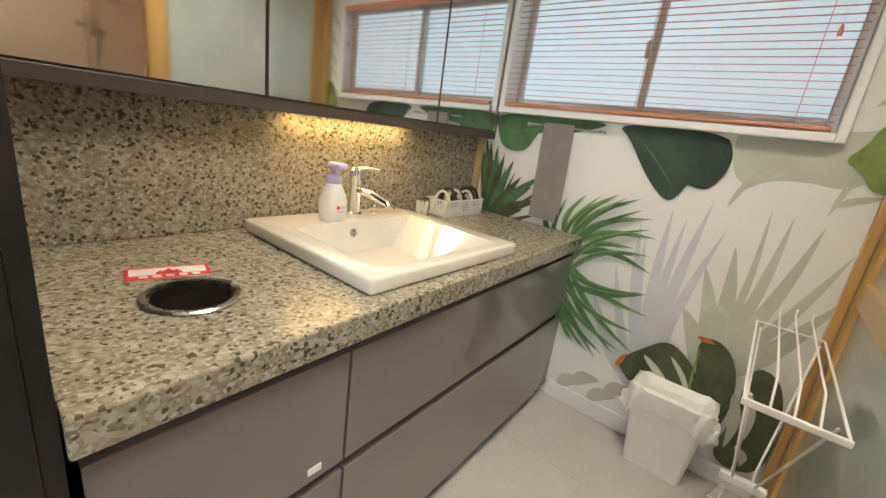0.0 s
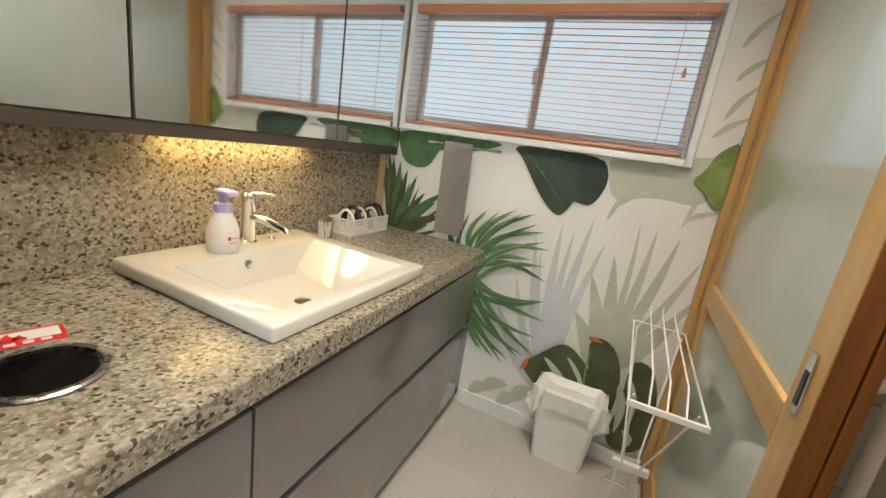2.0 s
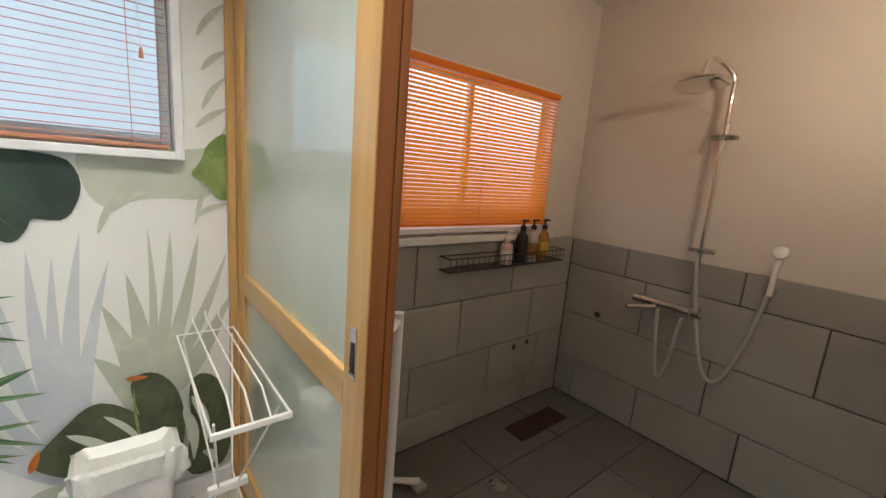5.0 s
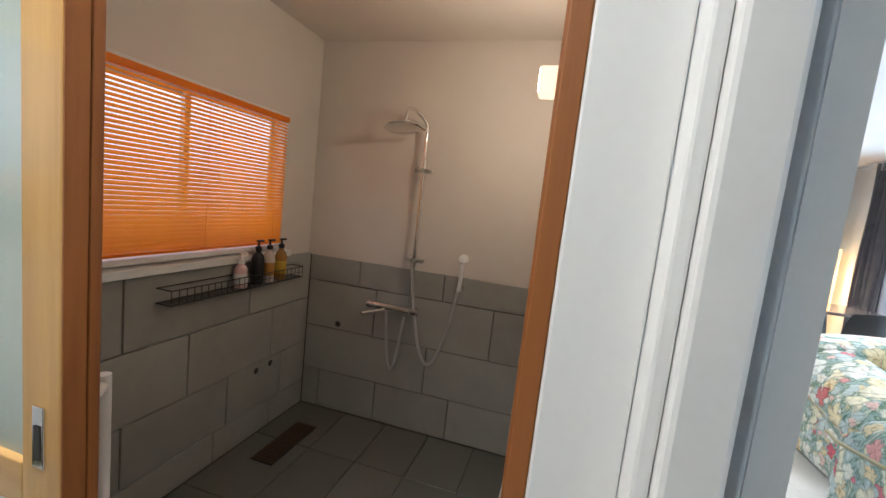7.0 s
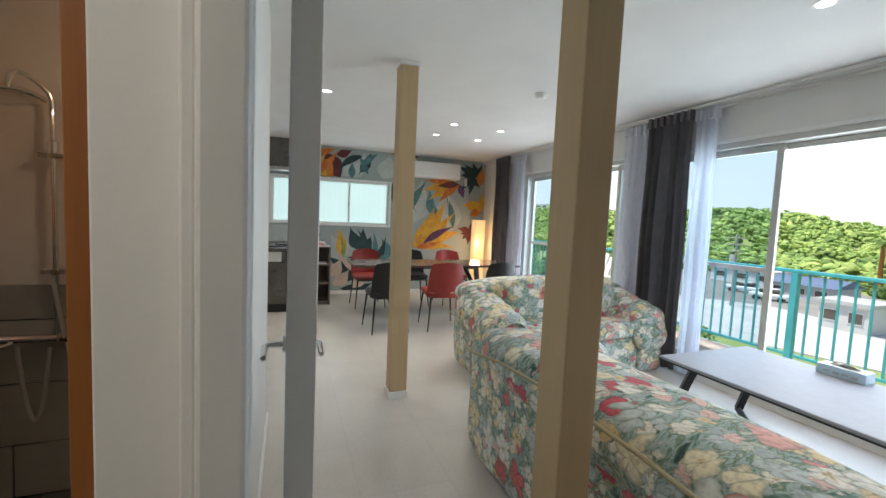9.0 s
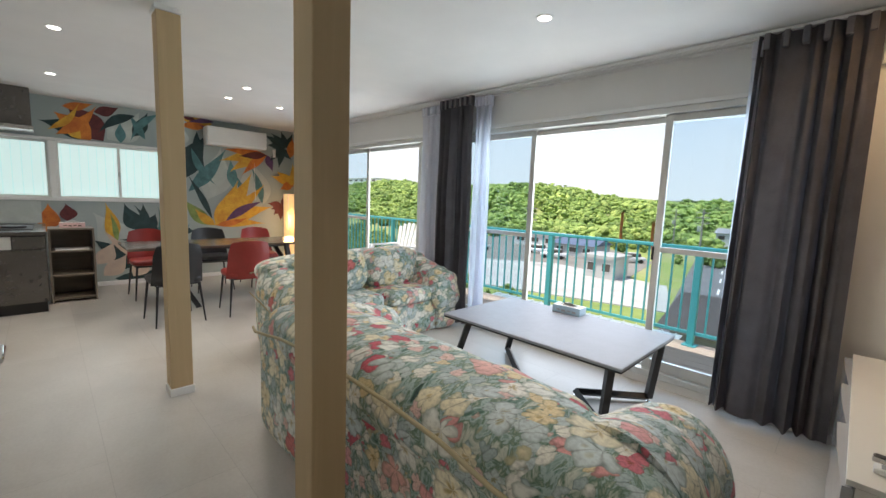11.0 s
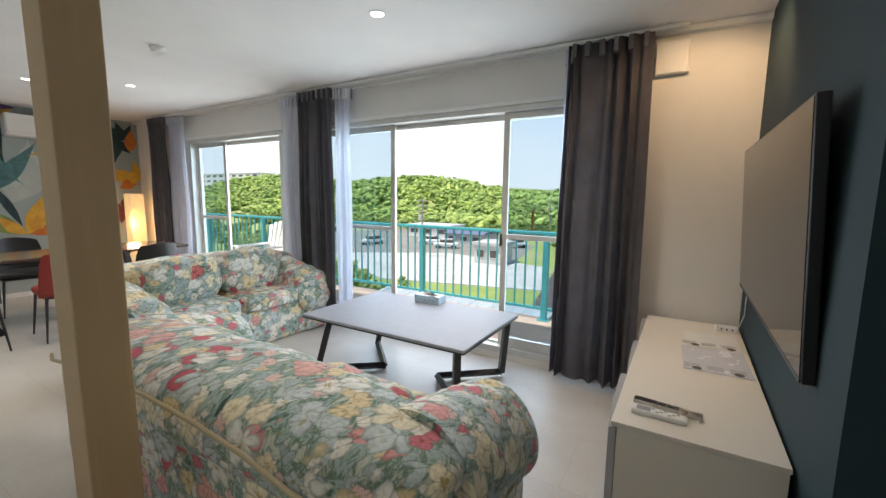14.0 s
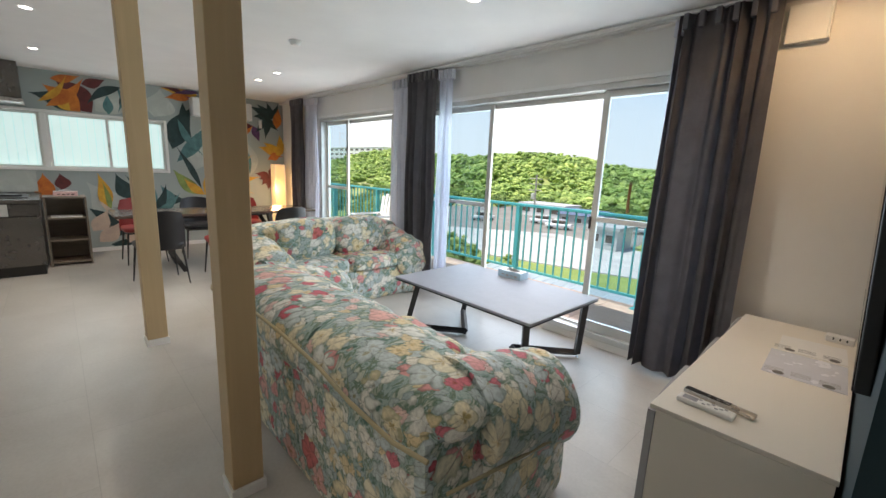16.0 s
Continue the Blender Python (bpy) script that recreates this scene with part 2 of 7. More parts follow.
def glass(name, tint=(1, 1, 1), rough=0.0, frost=False):
    n = Nodes(name)
    n.b.inputs["Base Color"].default_value = rgb(tint)
    n.b.inputs["Transmission Weight"].default_value = 1.0
    n.b.inputs["IOR"].default_value = 1.45 if frost else 1.1
    n.rough(rough)
    if frost:
        n.b.inputs["Transmission Weight"].default_value = 0.45
        n.b.inputs["Coat Weight"].default_value = 1.0
        n.b.inputs["Coat IOR"].default_value = 1.7
        n.b.inputs["Coat Roughness"].default_value = 0.02
        n.base(n.ramp(n.noise(5), [(0.3, (0.66, 0.76, 0.70)), (0.7, (0.76, 0.85, 0.80))]))
    return n.m


def glow(name, c, strength):
    n = Nodes(name)
    n.b.inputs["Emission Color"].default_value = rgb(c)
    n.b.inputs["Emission Strength"].default_value = strength
    n.base(n.ramp(n.noise(20), [(0.3, tuple(v * 0.9 for v in c)), (0.7, c)]))
    return n.m


M = dict(
    floor=floor_vinyl(), white_wall=plaster("white_wallpaper", (0.80, 0.79, 0.76)), ceiling=plaster("white_ceiling", (0.84, 0.83, 0.81), 0.1),
    cream=plaster("cream_plaster", (0.76, 0.70, 0.63), 0.25), teal_wall=plaster("dark_teal_wallpaper", (0.010, 0.033, 0.043), 0.1),
    mural_wash=plaster("pale_mural_ground", (0.84, 0.83, 0.79), 0.08), mural_liv=plaster("grey_green_mural_ground", (0.38, 0.44, 0.435), 0.08),
    granite=granite(), vanity=simple("taupe_gloss_lacquer", (0.195, 0.175, 0.165), 0.10, coat=0.6, var=0.03), groove=simple("dark_brown_groove", (0.05, 0.042, 0.036), 0.4),
    black=simple("black_lacquer", (0.015, 0.014, 0.014), 0.35), ceramic=simple("white_ceramic", (0.76, 0.73, 0.65), 0.07, var=0.02, coat=0.5),
    chrome=simple("chrome", (0.78, 0.78, 0.77), 0.08, 1.0, var=0.03), steel=simple("brushed_steel", (0.55, 0.53, 0.5), 0.28, 1.0),
    mirror=simple("mirror_silver", (0.88, 0.9, 0.89), 0.01, 1.0, var=0.005), cab_dark=simple("dark_brown_cabinet_edge", (0.085, 0.07, 0.058), 0.35),
    oak=wood("honey_wood", (0.58, 0.36, 0.13), (0.46, 0.26, 0.08), 0.3, "z", coat=0.3), oak_y=wood("honey_wood_rail", (0.58, 0.36, 0.13), (0.46, 0.26, 0.08), 0.3, "y", coat=0.3),
    brown=wood("dark_stained_wood", (0.30, 0.105, 0.022), (0.20, 0.065, 0.014), 0.6, "z", coat=0.0),
    post=wood("beige_wrapped_wood", (0.53, 0.385, 0.215), (0.505, 0.365, 0.20), 0.55, "z"), post_trim=simple("white_trim", (0.8, 0.79, 0.76), 0.5),
    white_paint=simple("white_painted_wood", (0.80, 0.80, 0.79), 0.4, var=0.03), frame=simple("pale_aluminium", (0.62, 0.62, 0.59), 0.35, 0.4),
    white_pvc=simple("white_window_frame", (0.82, 0.82, 0.8), 0.35, var=0.03), plastic=simple("white_plastic", (0.82, 0.81, 0.78), 0.35, var=0.04),
    cement=slab("grey_cement_board", (0.39, 0.385, 0.35)), cement_floor=slab("dark_cement_floor", (0.135, 0.133, 0.118)), grout=simple("dark_joint", (0.085, 0.08, 0.07), 0.8),
    curtain=simple("charcoal_cloth", (0.165, 0.155, 0.165), 0.85, var=0.15, scale=9, bump=0.3, bscale=700), teal=simple("teal_paint", (0.06, 0.36, 0.38), 0.4, var=0.1),
    blind=simple("terracotta_blind_slat", (0.60, 0.25, 0.13), 0.4, var=0.04), tabletop=simple("pale_grey_stone_laminate", (0.33, 0.345, 0.385), 0.5, var=0.05, scale=12),
    black_metal=simple("black_powder_coat", (0.02, 0.02, 0.021), 0.4), floral=floral("floral_cloth"), piping=simple("tan_piping", (0.42, 0.36, 0.22), 0.8),
    red_leather=simple("dark_red_leather", (0.30, 0.035, 0.03), 0.38, var=0.12, bump=0.2), black_leather=simple("black_leather", (0.02, 0.02, 0.022), 0.36, bump=0.2),
    table_dark=simple("dark_walnut_laminate", (0.10, 0.075, 0.06), 0.18, var=0.2), cabinet=lacquer("cream_lacquer", (0.80, 0.75, 0.66)),
    cabinet_front=simple("grey_lacquer_front", (0.42, 0.42, 0.43), 0.15, var=0.03, coat=0.5), screen=simple("tv_screen_glass", (0.018, 0.017, 0.016), 0.06, var=0.1),
    frost=glass("frosted_glass", (0.93, 0.97, 0.93), 0.28, True), towel=simple("grey_towel", (0.47, 0.44, 0.40), 0.95, var=0.1, bump=0.6, bscale=450),
    deck=wood("pink_brown_decking", (0.62, 0.44, 0.34), (0.52, 0.35, 0.26), 0.7, "x"),
)


def sheer_mat():
    n = Nodes("white_sheer_cloth")
    n.base(n.ramp(n.noise(14), [(0.3, (0.80, 0.81, 0.86)), (0.7, (0.9, 0.9, 0.93))]))
    n.rough(0.9)
    out = n.t.nodes["Material Output"]
    tr = n.node("ShaderNodeBsdfTranslucent")
    tr.inputs[0].default_value = (0.85, 0.87, 0.95, 1)
    mx = n.node("ShaderNodeMixShader")
    mx.inputs[0].default_value = 0.55
    n.link(n.b.outputs[0], mx.inputs[1])
    n.link(tr.outputs[0], mx.inputs[2])
    tp = n.node("ShaderNodeBsdfTransparent")
    m2 = n.node("ShaderNodeMixShader")
    m2.inputs[0].default_value = 0.2
    n.link(mx.outputs[0], m2.inputs[1])
    n.link(tp.outputs[0], m2.inputs[2])
    n.link(m2.outputs[0], out.inputs[0])
    return n.m


def blind_mat():
    n = Nodes("orange_blind_slat")
    n.base(n.ramp(n.noise(10), [(0.3, (0.78, 0.29, 0.02)), (0.7, (0.85, 0.35, 0.03))]))
    n.rough(0.4)
    out = n.t.nodes["Material Output"]
    tr = n.node("ShaderNodeBsdfTranslucent")
    tr.inputs[0].default_value = (0.95, 0.40, 0.03, 1)
    mx = n.node("ShaderNodeMixShader")
    mx.inputs[0].default_value = 0.55
    n.link(n.b.outputs[0], mx.inputs[1])
    n.link(tr.outputs[0], mx.inputs[2])
    n.link(mx.outputs[0], out.inputs[0])
    return n.m


def pane_mat():
    n = Nodes("clear_window_pane")
    out = n.t.nodes["Material Output"]
    tp = n.node("ShaderNodeBsdfTransparent")
    tp.inputs[0].default_value = (0.80, 0.88, 0.92, 1)
    gl = n.node("ShaderNodeBsdfGlossy")
    gl.inputs["Roughness"].default_value = 0.01
    lw = n.node("ShaderNodeLayerWeight")
    lw.inputs[0].default_value = 0.5
    gloss = n.math("ADD", n.math("MULTIPLY", n.math("POWER", lw.outputs["Facing"], 5.0), 0.5), 0.02)
    mx = n.node("ShaderNodeMixShader")
    n.link(gloss, mx.inputs[0])
    n.link(tp.outputs[0], mx.inputs[1])
    n.link(gl.outputs[0], mx.inputs[2])
    n.link(mx.outputs[0], out.inputs[0])
    return n.m


M["glass"] = pane_mat()
M["sheer"], M["orange_blind"] = sheer_mat(), blind_mat()
M["lamp_on"] = glow("lit_diffuser", (1.0, 0.93, 0.82), 9.0)
M["lamp_warm"] = glow("warm_lit_glass", (1.0, 0.74, 0.42), 0.5)
M["lamp_paper"] = glow("warm_paper_shade", (1.0, 0.66, 0.30), 0.5)
# Frosted panes emit by themselves, in place of daylight coming through them.
M["shower_pane"] = glow("glowing_shower_pane", (0.86, 0.93, 1.0), 0.34)
M["frost_pane"] = glow("glowing_frosted_pane", (0.70, 0.88, 1.0), 0.19)
M["kitchen_pane"] = glow("glowing_kitchen_pane", (0.72, 0.95, 0.92), 0.48)
M["kitchen_rib"] = glow("glowing_kitchen_pane_rib", (0.66, 0.88, 0.88), 0.40)


# ---- shaping helpers ----
def box(bm, x0, x1, y0, y1, z0, z1, bev=0.0, seg=2):
    r = bmesh.ops.create_cube(bm, size=1)
    vs = r["verts"]
    bmesh.ops.scale(bm, vec=(abs(x1 - x0), abs(y1 - y0), abs(z1 - z0)), verts=vs)
    bmesh.ops.translate(bm, vec=((x0 + x1) / 2, (y0 + y1) / 2, (z0 + z1) / 2), verts=vs)
    if bev:
        es = list({e for v in vs for e in v.link_edges})
        bmesh.ops.bevel(bm, geom=es, offset=bev, segments=seg, profile=0.5, affect="EDGES")
    return bm


def B(*a, **k):
    return box(bmesh.new(), *a, **k)


def tube(bm, pts, r, n=10, caps=True):
    """A round bar along points, with mitred turns; r one radius or one for each point."""
    pts = [Vector(p) for p in pts]
    rs = r if isinstance(r, (list, tuple)) else [r] * len(pts)
    rings, up = [], None
    for i, p in enumerate(pts):
        d = (pts[min(i + 1, len(pts) - 1)] - pts[max(i - 1, 0)]).normalized()
        if up is None:
            up = Vector((0, 0, 1)) if abs(d.z) < 0.9 else Vector((1, 0, 0))
        a = d.cross(up).normalized()
        b = a.cross(d).normalized()
        up = b
        rings.append([bm.verts.new(p + (a * math.cos(2 * math.pi * k / n) + b * math.sin(2 * math.pi * k / n)) * rs[i]) for k in range(n)])
    for q, w in zip(rings, rings[1:]):
        for k in range(n):
            bm.faces.new((q[k], q[(k + 1) % n], w[(k + 1) % n], w[k]))
    if caps:
        bm.faces.new(rings[0][::-1])
        bm.faces.new(rings[-1])
    return bm


def T(pts, r, n=10):
    return tube(bmesh.new(), pts, r, n)


def lathe(bm, profile, c=(0, 0, 0), n=24, close=True):
    """A turned shape: rows of radius and height round the upright through c."""
    rings = [[bm.verts.new((c[0] + r * math.cos(2 * math.pi * k / n), c[1] + r * math.sin(2 * math.pi * k / n), c[2] + z)) for k in range(n)] for r, z in profile]
    for q, w in zip(rings, rings[1:]):
        for k in range(n):
            bm.faces.new((q[k], q[(k + 1) % n], w[(k + 1) % n], w[k]))
    if close:
        bm.faces.new(rings[0][::-1])
        bm.faces.new(rings[-1])
    return bm


def L(profile, c=(0, 0, 0), n=24, close=True):
    return lathe(bmesh.new(), profile, c, n, close)


def part(name, bm, material, parent=None, label="", smooth=False):
    me = bpy.data.meshes.new(name)
    bmesh.ops.recalc_face_normals(bm, faces=bm.faces)
    bm.to_mesh(me)
    bm.free()
    me.materials.append(material)
    if smooth:
        me.shade_smooth()
        me.set_sharp_from_angle(angle=radians(38))
    ob = new(name, me)
    if parent is not None:
        ob.parent = parent
        ob.matrix_parent_inverse = PLACE[parent].inverted()
        PLACE[ob] = Matrix.Identity(4)
    else:
        PLACE[ob] = Matrix.Identity(4)
    if label:
        ob["label"] = label
    return ob


PLACE = {}


def thing(name, at, label, category, group=""):
    ob = new(name)
    ob.location = at
    ob.empty_display_size = 0.1
    PLACE[ob] = Matrix.Translation(at)
    return tagged(ob, label, category, group)


def sub(name, bm, material, parent, label="", smooth=False):
    """A piece of a part."""
    return part(name, bm, material, parent, label, smooth)


def built(name, bm, material, label, category="", smooth=False):
    """A piece of the setting."""
    return tagged(part(name, bm, material, None, "", smooth), label, category or name.split("_")[0], "", "structure")


def wall_x(x0, x1, y0, y1, z0, z1, holes):
    """A wall that runs along y between the planes x0 and x1, with holes (ya, yb, za, zb)."""
    bm, cuts = bmesh.new(), sorted(holes)
    y = y0
    for ya, yb, za, zb in cuts:
        if ya > y:
            box(bm, x0, x1, y, ya, z0, z1)
        if za > z0:
            box(bm, x0, x1, ya, yb, z0, za)
        if zb < z1:
            box(bm, x0, x1, ya, yb, zb, z1)
        y = yb
    if y < y1:
        box(bm, x0, x1, y, y1, z0, z1)
    return bm


def wall_y(y0, y1, x0, x1, z0, z1, holes):
    bm = wall_x(y0, y1, x0, x1, z0, z1, holes)
    for v in bm.verts:
        v.co.x, v.co.y = v.co.y, v.co.x
    bmesh.ops.reverse_faces(bm, faces=bm.faces)
    return bm


# ---- the large structure ----
CEIL = 2.395
fl = bmesh.new()
box(fl, -1.4, 7.5, -1.9, 1.80, -0.2, 0)
box(fl, -1.4, 1.0, 1.80, 3.7, -0.2, 0)
box(fl, 3.14, 7.5, 1.80, 3.7, -0.2, 0)
built("floor", fl, M["floor"], "pale grey concrete-look vinyl tile floor", "floor")
built("ceiling", B(-1.4, 7.5, -1.9, 3.9, CEIL, CEIL + 0.15), M["ceiling"], "smooth white papered ceiling", "ceiling")
built("wall_south", wall_y(-1.87, -1.72, -0.45, 7.45, 0, CEIL, [(0.35, 3.40, 0.06, 2.05), (3.86, 5.86, 0.06, 2.05)]), M["white_wall"], "white papered wall with two balcony windows", "wall")
built("wall_east", wall_x(7.30, 7.45, -1.72, 3.7, 0, CEIL, [(0.09, 1.93, 1.17, 1.87)]), M["mural_liv"], "grey-green wall under a tropical flower mural", "wall")
built("wall_tv", B(-0.45, -0.30, -1.72, 0.16, 0, CEIL), M["teal_wall"], "dark teal papered television wall", "wall")
built("wall_hall", B(-1.4, -1.25, -1.72, 3.7, 0, CEIL), M["white_wall"], "plain white papered hall wall", "wall")
built("wall_hall_end", B(-1.25, -0.4505, 0.01, 0.16, 0, CEIL), M["teal_wall"], "dark teal papered hall return wall", "wall")
built("wall_north", wall_y(3.55, 3.70, -1.25, 1.02, 0, CEIL, [(-0.36, 0.79, 1.25, 1.755)]), M["mural_wash"], "pale papered wall with a jungle leaf mural", "wall")
built("wall_kitchen", B(3.14, 7.30, 3.55, 3.70, 0, CEIL), M["white_wall"], "plain white kitchen wall", "wall")
built("wall_vanity", B(-1.25, -0.49, 1.90, 3.55, 0, CEIL), M["white_wall"], "white wall behind the vanity", "wall")
built("wall_vanity_end", B(-1.25, 0.155, 1.74, 1.885, 0, CEIL), M["white_wall"], "white wall at the end of the vanity", "wall")
built("trim_vanity_edge", B(0.156, 0.172, 1.735, 1.8855, 0, 2.05, bev=0.002), M["black"], "black edge panel of the vanity recess", "trim")
built("trim_vanity_end", B(-0.47, 0.17, 1.886, 1.905, 0, 2.05), M["black"], "dark brown side panel beside the vanity", "trim")
built("wall_shower_north", wall_y(3.53, 3.70, 1.02, 3.14, -0.2, CEIL, [(1.50, 2.66, 0.97, 1.77)]), M["cream"], "cream plastered shower room wall", "wall")
built("wall_shower_east", B(2.99, 3.14, 1.80, 3.53, -0.2, CEIL), M["cream"], "cream plastered shower wall", "wall")
ends = B(0.975, 1.1295, 1.80, 1.885, -0.2, CEIL)
built("wall_shower_end", ends, M["white_wall"], "white wall end beside the shower door", "wall")
built("wall_shower_south", B(1.13, 2.99, 1.80, 1.885, -0.2, CEIL), M["white_wall"], "white wall between shower and living room", "wall")
built("wall_shower_inner", B(1.0955, 2.99, 1.8855, 1.90, -0.15, CEIL), M["cream"], "cream plastered shower room wall", "wall")
built("ceiling_shower", B(1.02, 3.0, 1.885, 3.55, 2.32, 2.393), M["cream"], "cream plastered shower ceiling", "ceiling")
built("wall_shower_header", B(0.98, 1.06, 1.886, 3.549, 2.06, CEIL), M["white_wall"], "white wall above the sliding door", "wall")
built("trim_door_stop", B(1.048, 1.0945, 1.9085, 1.915, -0.02, 2.06, bev=0.002), M["brown"], "dark stained wooden door stop", "trim")
built("trim_door_jamb", B(0.9755, 1.094, 1.8855, 1.908, -0.02, 2.06, bev=0.002), M["brown"], "dark stained wooden door jamb", "trim")
built("trim_casing_bead", B(0.930, 0.9745, 1.7805, 1.797, 0, 2.06, bev=0.004), M["white_paint"], "white painted bead of the door casing", "trim")
built("trim_casing", B(0.915, 0.9745, 1.729, 1.780, 0, 2.06, bev=0.006), M["white_paint"], "white painted door casing", "trim")
built("trim_jamb_face", B(0.968, 0.9745, 1.798, 1.885, 0, 2.06, bev=0.003), M["white_paint"], "white painted door frame", "trim")
built("baseboard_wash", B(0.12, 0.94, 3.534, 3.549, 0.001, 0.075, bev=0.003), M["white_paint"], "white painted baseboard", "baseboard")
built("baseboard_south", B(-0.30, 0.34, -1.719, -1.705, 0.001, 0.06, bev=0.003), M["white_paint"], "white painted baseboard", "baseboard")
built("baseboard_east", B(7.286, 7.299, -1.70, 1.10, 0.001, 0.06, bev=0.003), M["white_paint"], "white painted baseboard", "baseboard")
built("baseboard_shower_wall", B(1.0, 3.13, 1.786, 1.799, 0.001, 0.06, bev=0.003), M["white_paint"], "white painted baseboard", "baseboard")
built("trim_downstand", B(-0.30, 7.30, -1.719, -1.66, 2.36, 2.394), M["white_wall"], "white curtain box along the window wall", "trim")


# ---- windows ----
def sash(parent, x0, x1, y, z0, z1, w=0.05, d=0.03, mat="frame", pane="glass", bar=None):
    part("stile", B(x0, x0 + w, y - d / 2, y + d / 2, z0, z1, bev=0.004), M[mat], parent)
    part("stile", B(x1 - w, x1, y - d / 2, y + d / 2, z0, z1, bev=0.004), M[mat], parent)
    part("rail", B(x0 + w, x1 - w, y - d / 2, y + d / 2, z1 - w, z1, bev=0.004), M[mat], parent)
    part("rail", B(x0 + w, x1 - w, y - d / 2, y + d / 2, z0, z0 + w * 1.6, bev=0.004), M[mat], parent)
    if bar:
        part("mid_rail", B(x0 + w, x1 - w, y - d / 2, y + d / 2, bar - 0.02, bar + 0.02, bev=0.003), M[mat], parent)
    p = part("pane", B(x0 + w - 0.005, x1 - w + 0.005, y - 0.003, y + 0.003, z0 + 0.03, z1 - 0.03), M[pane], parent)
    if pane == "glass":
        p.visible_shadow = False
    return p


def balcony_window(name, x0, x1, sashes, label):
    w = tagged(new(name), label, "window", "", "structure")
    PLACE[w] = Matrix.Identity(4)
    y, z0, z1 = -1.795, 0.06, 2.05
    part("window_frame", B(x0, x0 + 0.04, y - 0.07, y + 0.085, z0, z1, bev=0.004), M["frame"], w)
    part("window_frame", B(x1 - 0.04, x1, y - 0.07, y + 0.085, z0, z1, bev=0.004), M["frame"], w)
    part("window_head", B(x0 + 0.04, x1 - 0.04, y - 0.07, y + 0.085, z1 - 0.045, z1, bev=0.004), M["frame"], w)
    part("window_sill", B(x0 + 0.04, x1 - 0.04, y - 0.07, y + 0.085, z0, z0 + 0.05, bev=0.004), M["frame"], w)
    part("track", B(x0 + 0.04, x1 - 0.04, y - 0.005, y + 0.005, z0 + 0.05, z0 + 0.065), M["frame"], w)
    part("casing", B(x0 - 0.03, x1 + 0.03, -1.719, -1.69, z1, z1 + 0.03, bev=0.004), M["white_pvc"], w)
    part("screen_cassette", B(x0 + 0.05, x1 - 0.05, y - 0.06, y - 0.03, z1 - 0.09, z1 - 0.046, bev=0.006), M["frame"], w, "pale roll-screen cassette")
    for k, (a, b) in enumerate(sashes):
        sash(w, a, b, y + (0.03 if k % 2 else -0.012), z0 + 0.05, z1 - 0.046, bar=1.03)
    return w


balcony_window("window_1", 0.35, 3.40, [(2.44, 3.35), (0.40, 1.325)], "wide aluminium sliding balcony window, half open")
part("sash_lock", B(1.315, 1.33, -1.75, -1.735, 0.95, 1.05, bev=0.003), M["black_metal"], bpy.data.objects["window_1"], "black sash lock")
balcony_window("window_2", 3.86, 5.86, [(5.16, 5.81), (3.91, 4.05)], "aluminium sliding balcony window beside dining table")


def small_window(name, x0, x1, z0, z1, y, label, mullion, pane="frost_pane"):
    w = tagged(new(name), label, "window", "", "structure")
    PLACE[w] = Matrix.Identity(4)
    f = 0.026
    part("window_frame", B(x0 - f, x0, y - 0.03, y + 0.10, z0 - f, z1 + f, bev=0.004), M["white_pvc"], w)
    part("window_frame", B(x1, x1 + f, y - 0.03, y + 0.10, z0 - f, z1 + f, bev=0.004), M["white_pvc"], w)
    part("window_head", B(x0, x1, y - 0.03, y + 0.10, z1, z1 + f, bev=0.004), M["white_pvc"], w)
    part("window_sill", B(x0, x1, y - 0.045, y + 0.10, z0 - f, z0, bev=0.004), M["white_pvc"], w)
    sash(w, x0, mullion + 0.02, y + 0.085, z0, z1, 0.03, 0.025, "frame", pane)
    sash(w, mullion - 0.02, x1, y + 0.055, z0, z1, 0.03, 0.025, "frame", pane)
    part("sash_lock", B(mullion - 0.03, mullion - 0.008, y + 0.02, y + 0.042, (z0 + z1) / 2 - 0.03, (z0 + z1) / 2 + 0.03, bev=0.004), M["frame"], w)
    return w


small_window("window_3", -0.355, 0.78, 1.26, 1.745, 3.553, "white-framed frosted sliding window with self-glowing panes", 0.21)
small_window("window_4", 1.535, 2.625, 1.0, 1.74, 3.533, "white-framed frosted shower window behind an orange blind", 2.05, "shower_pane")

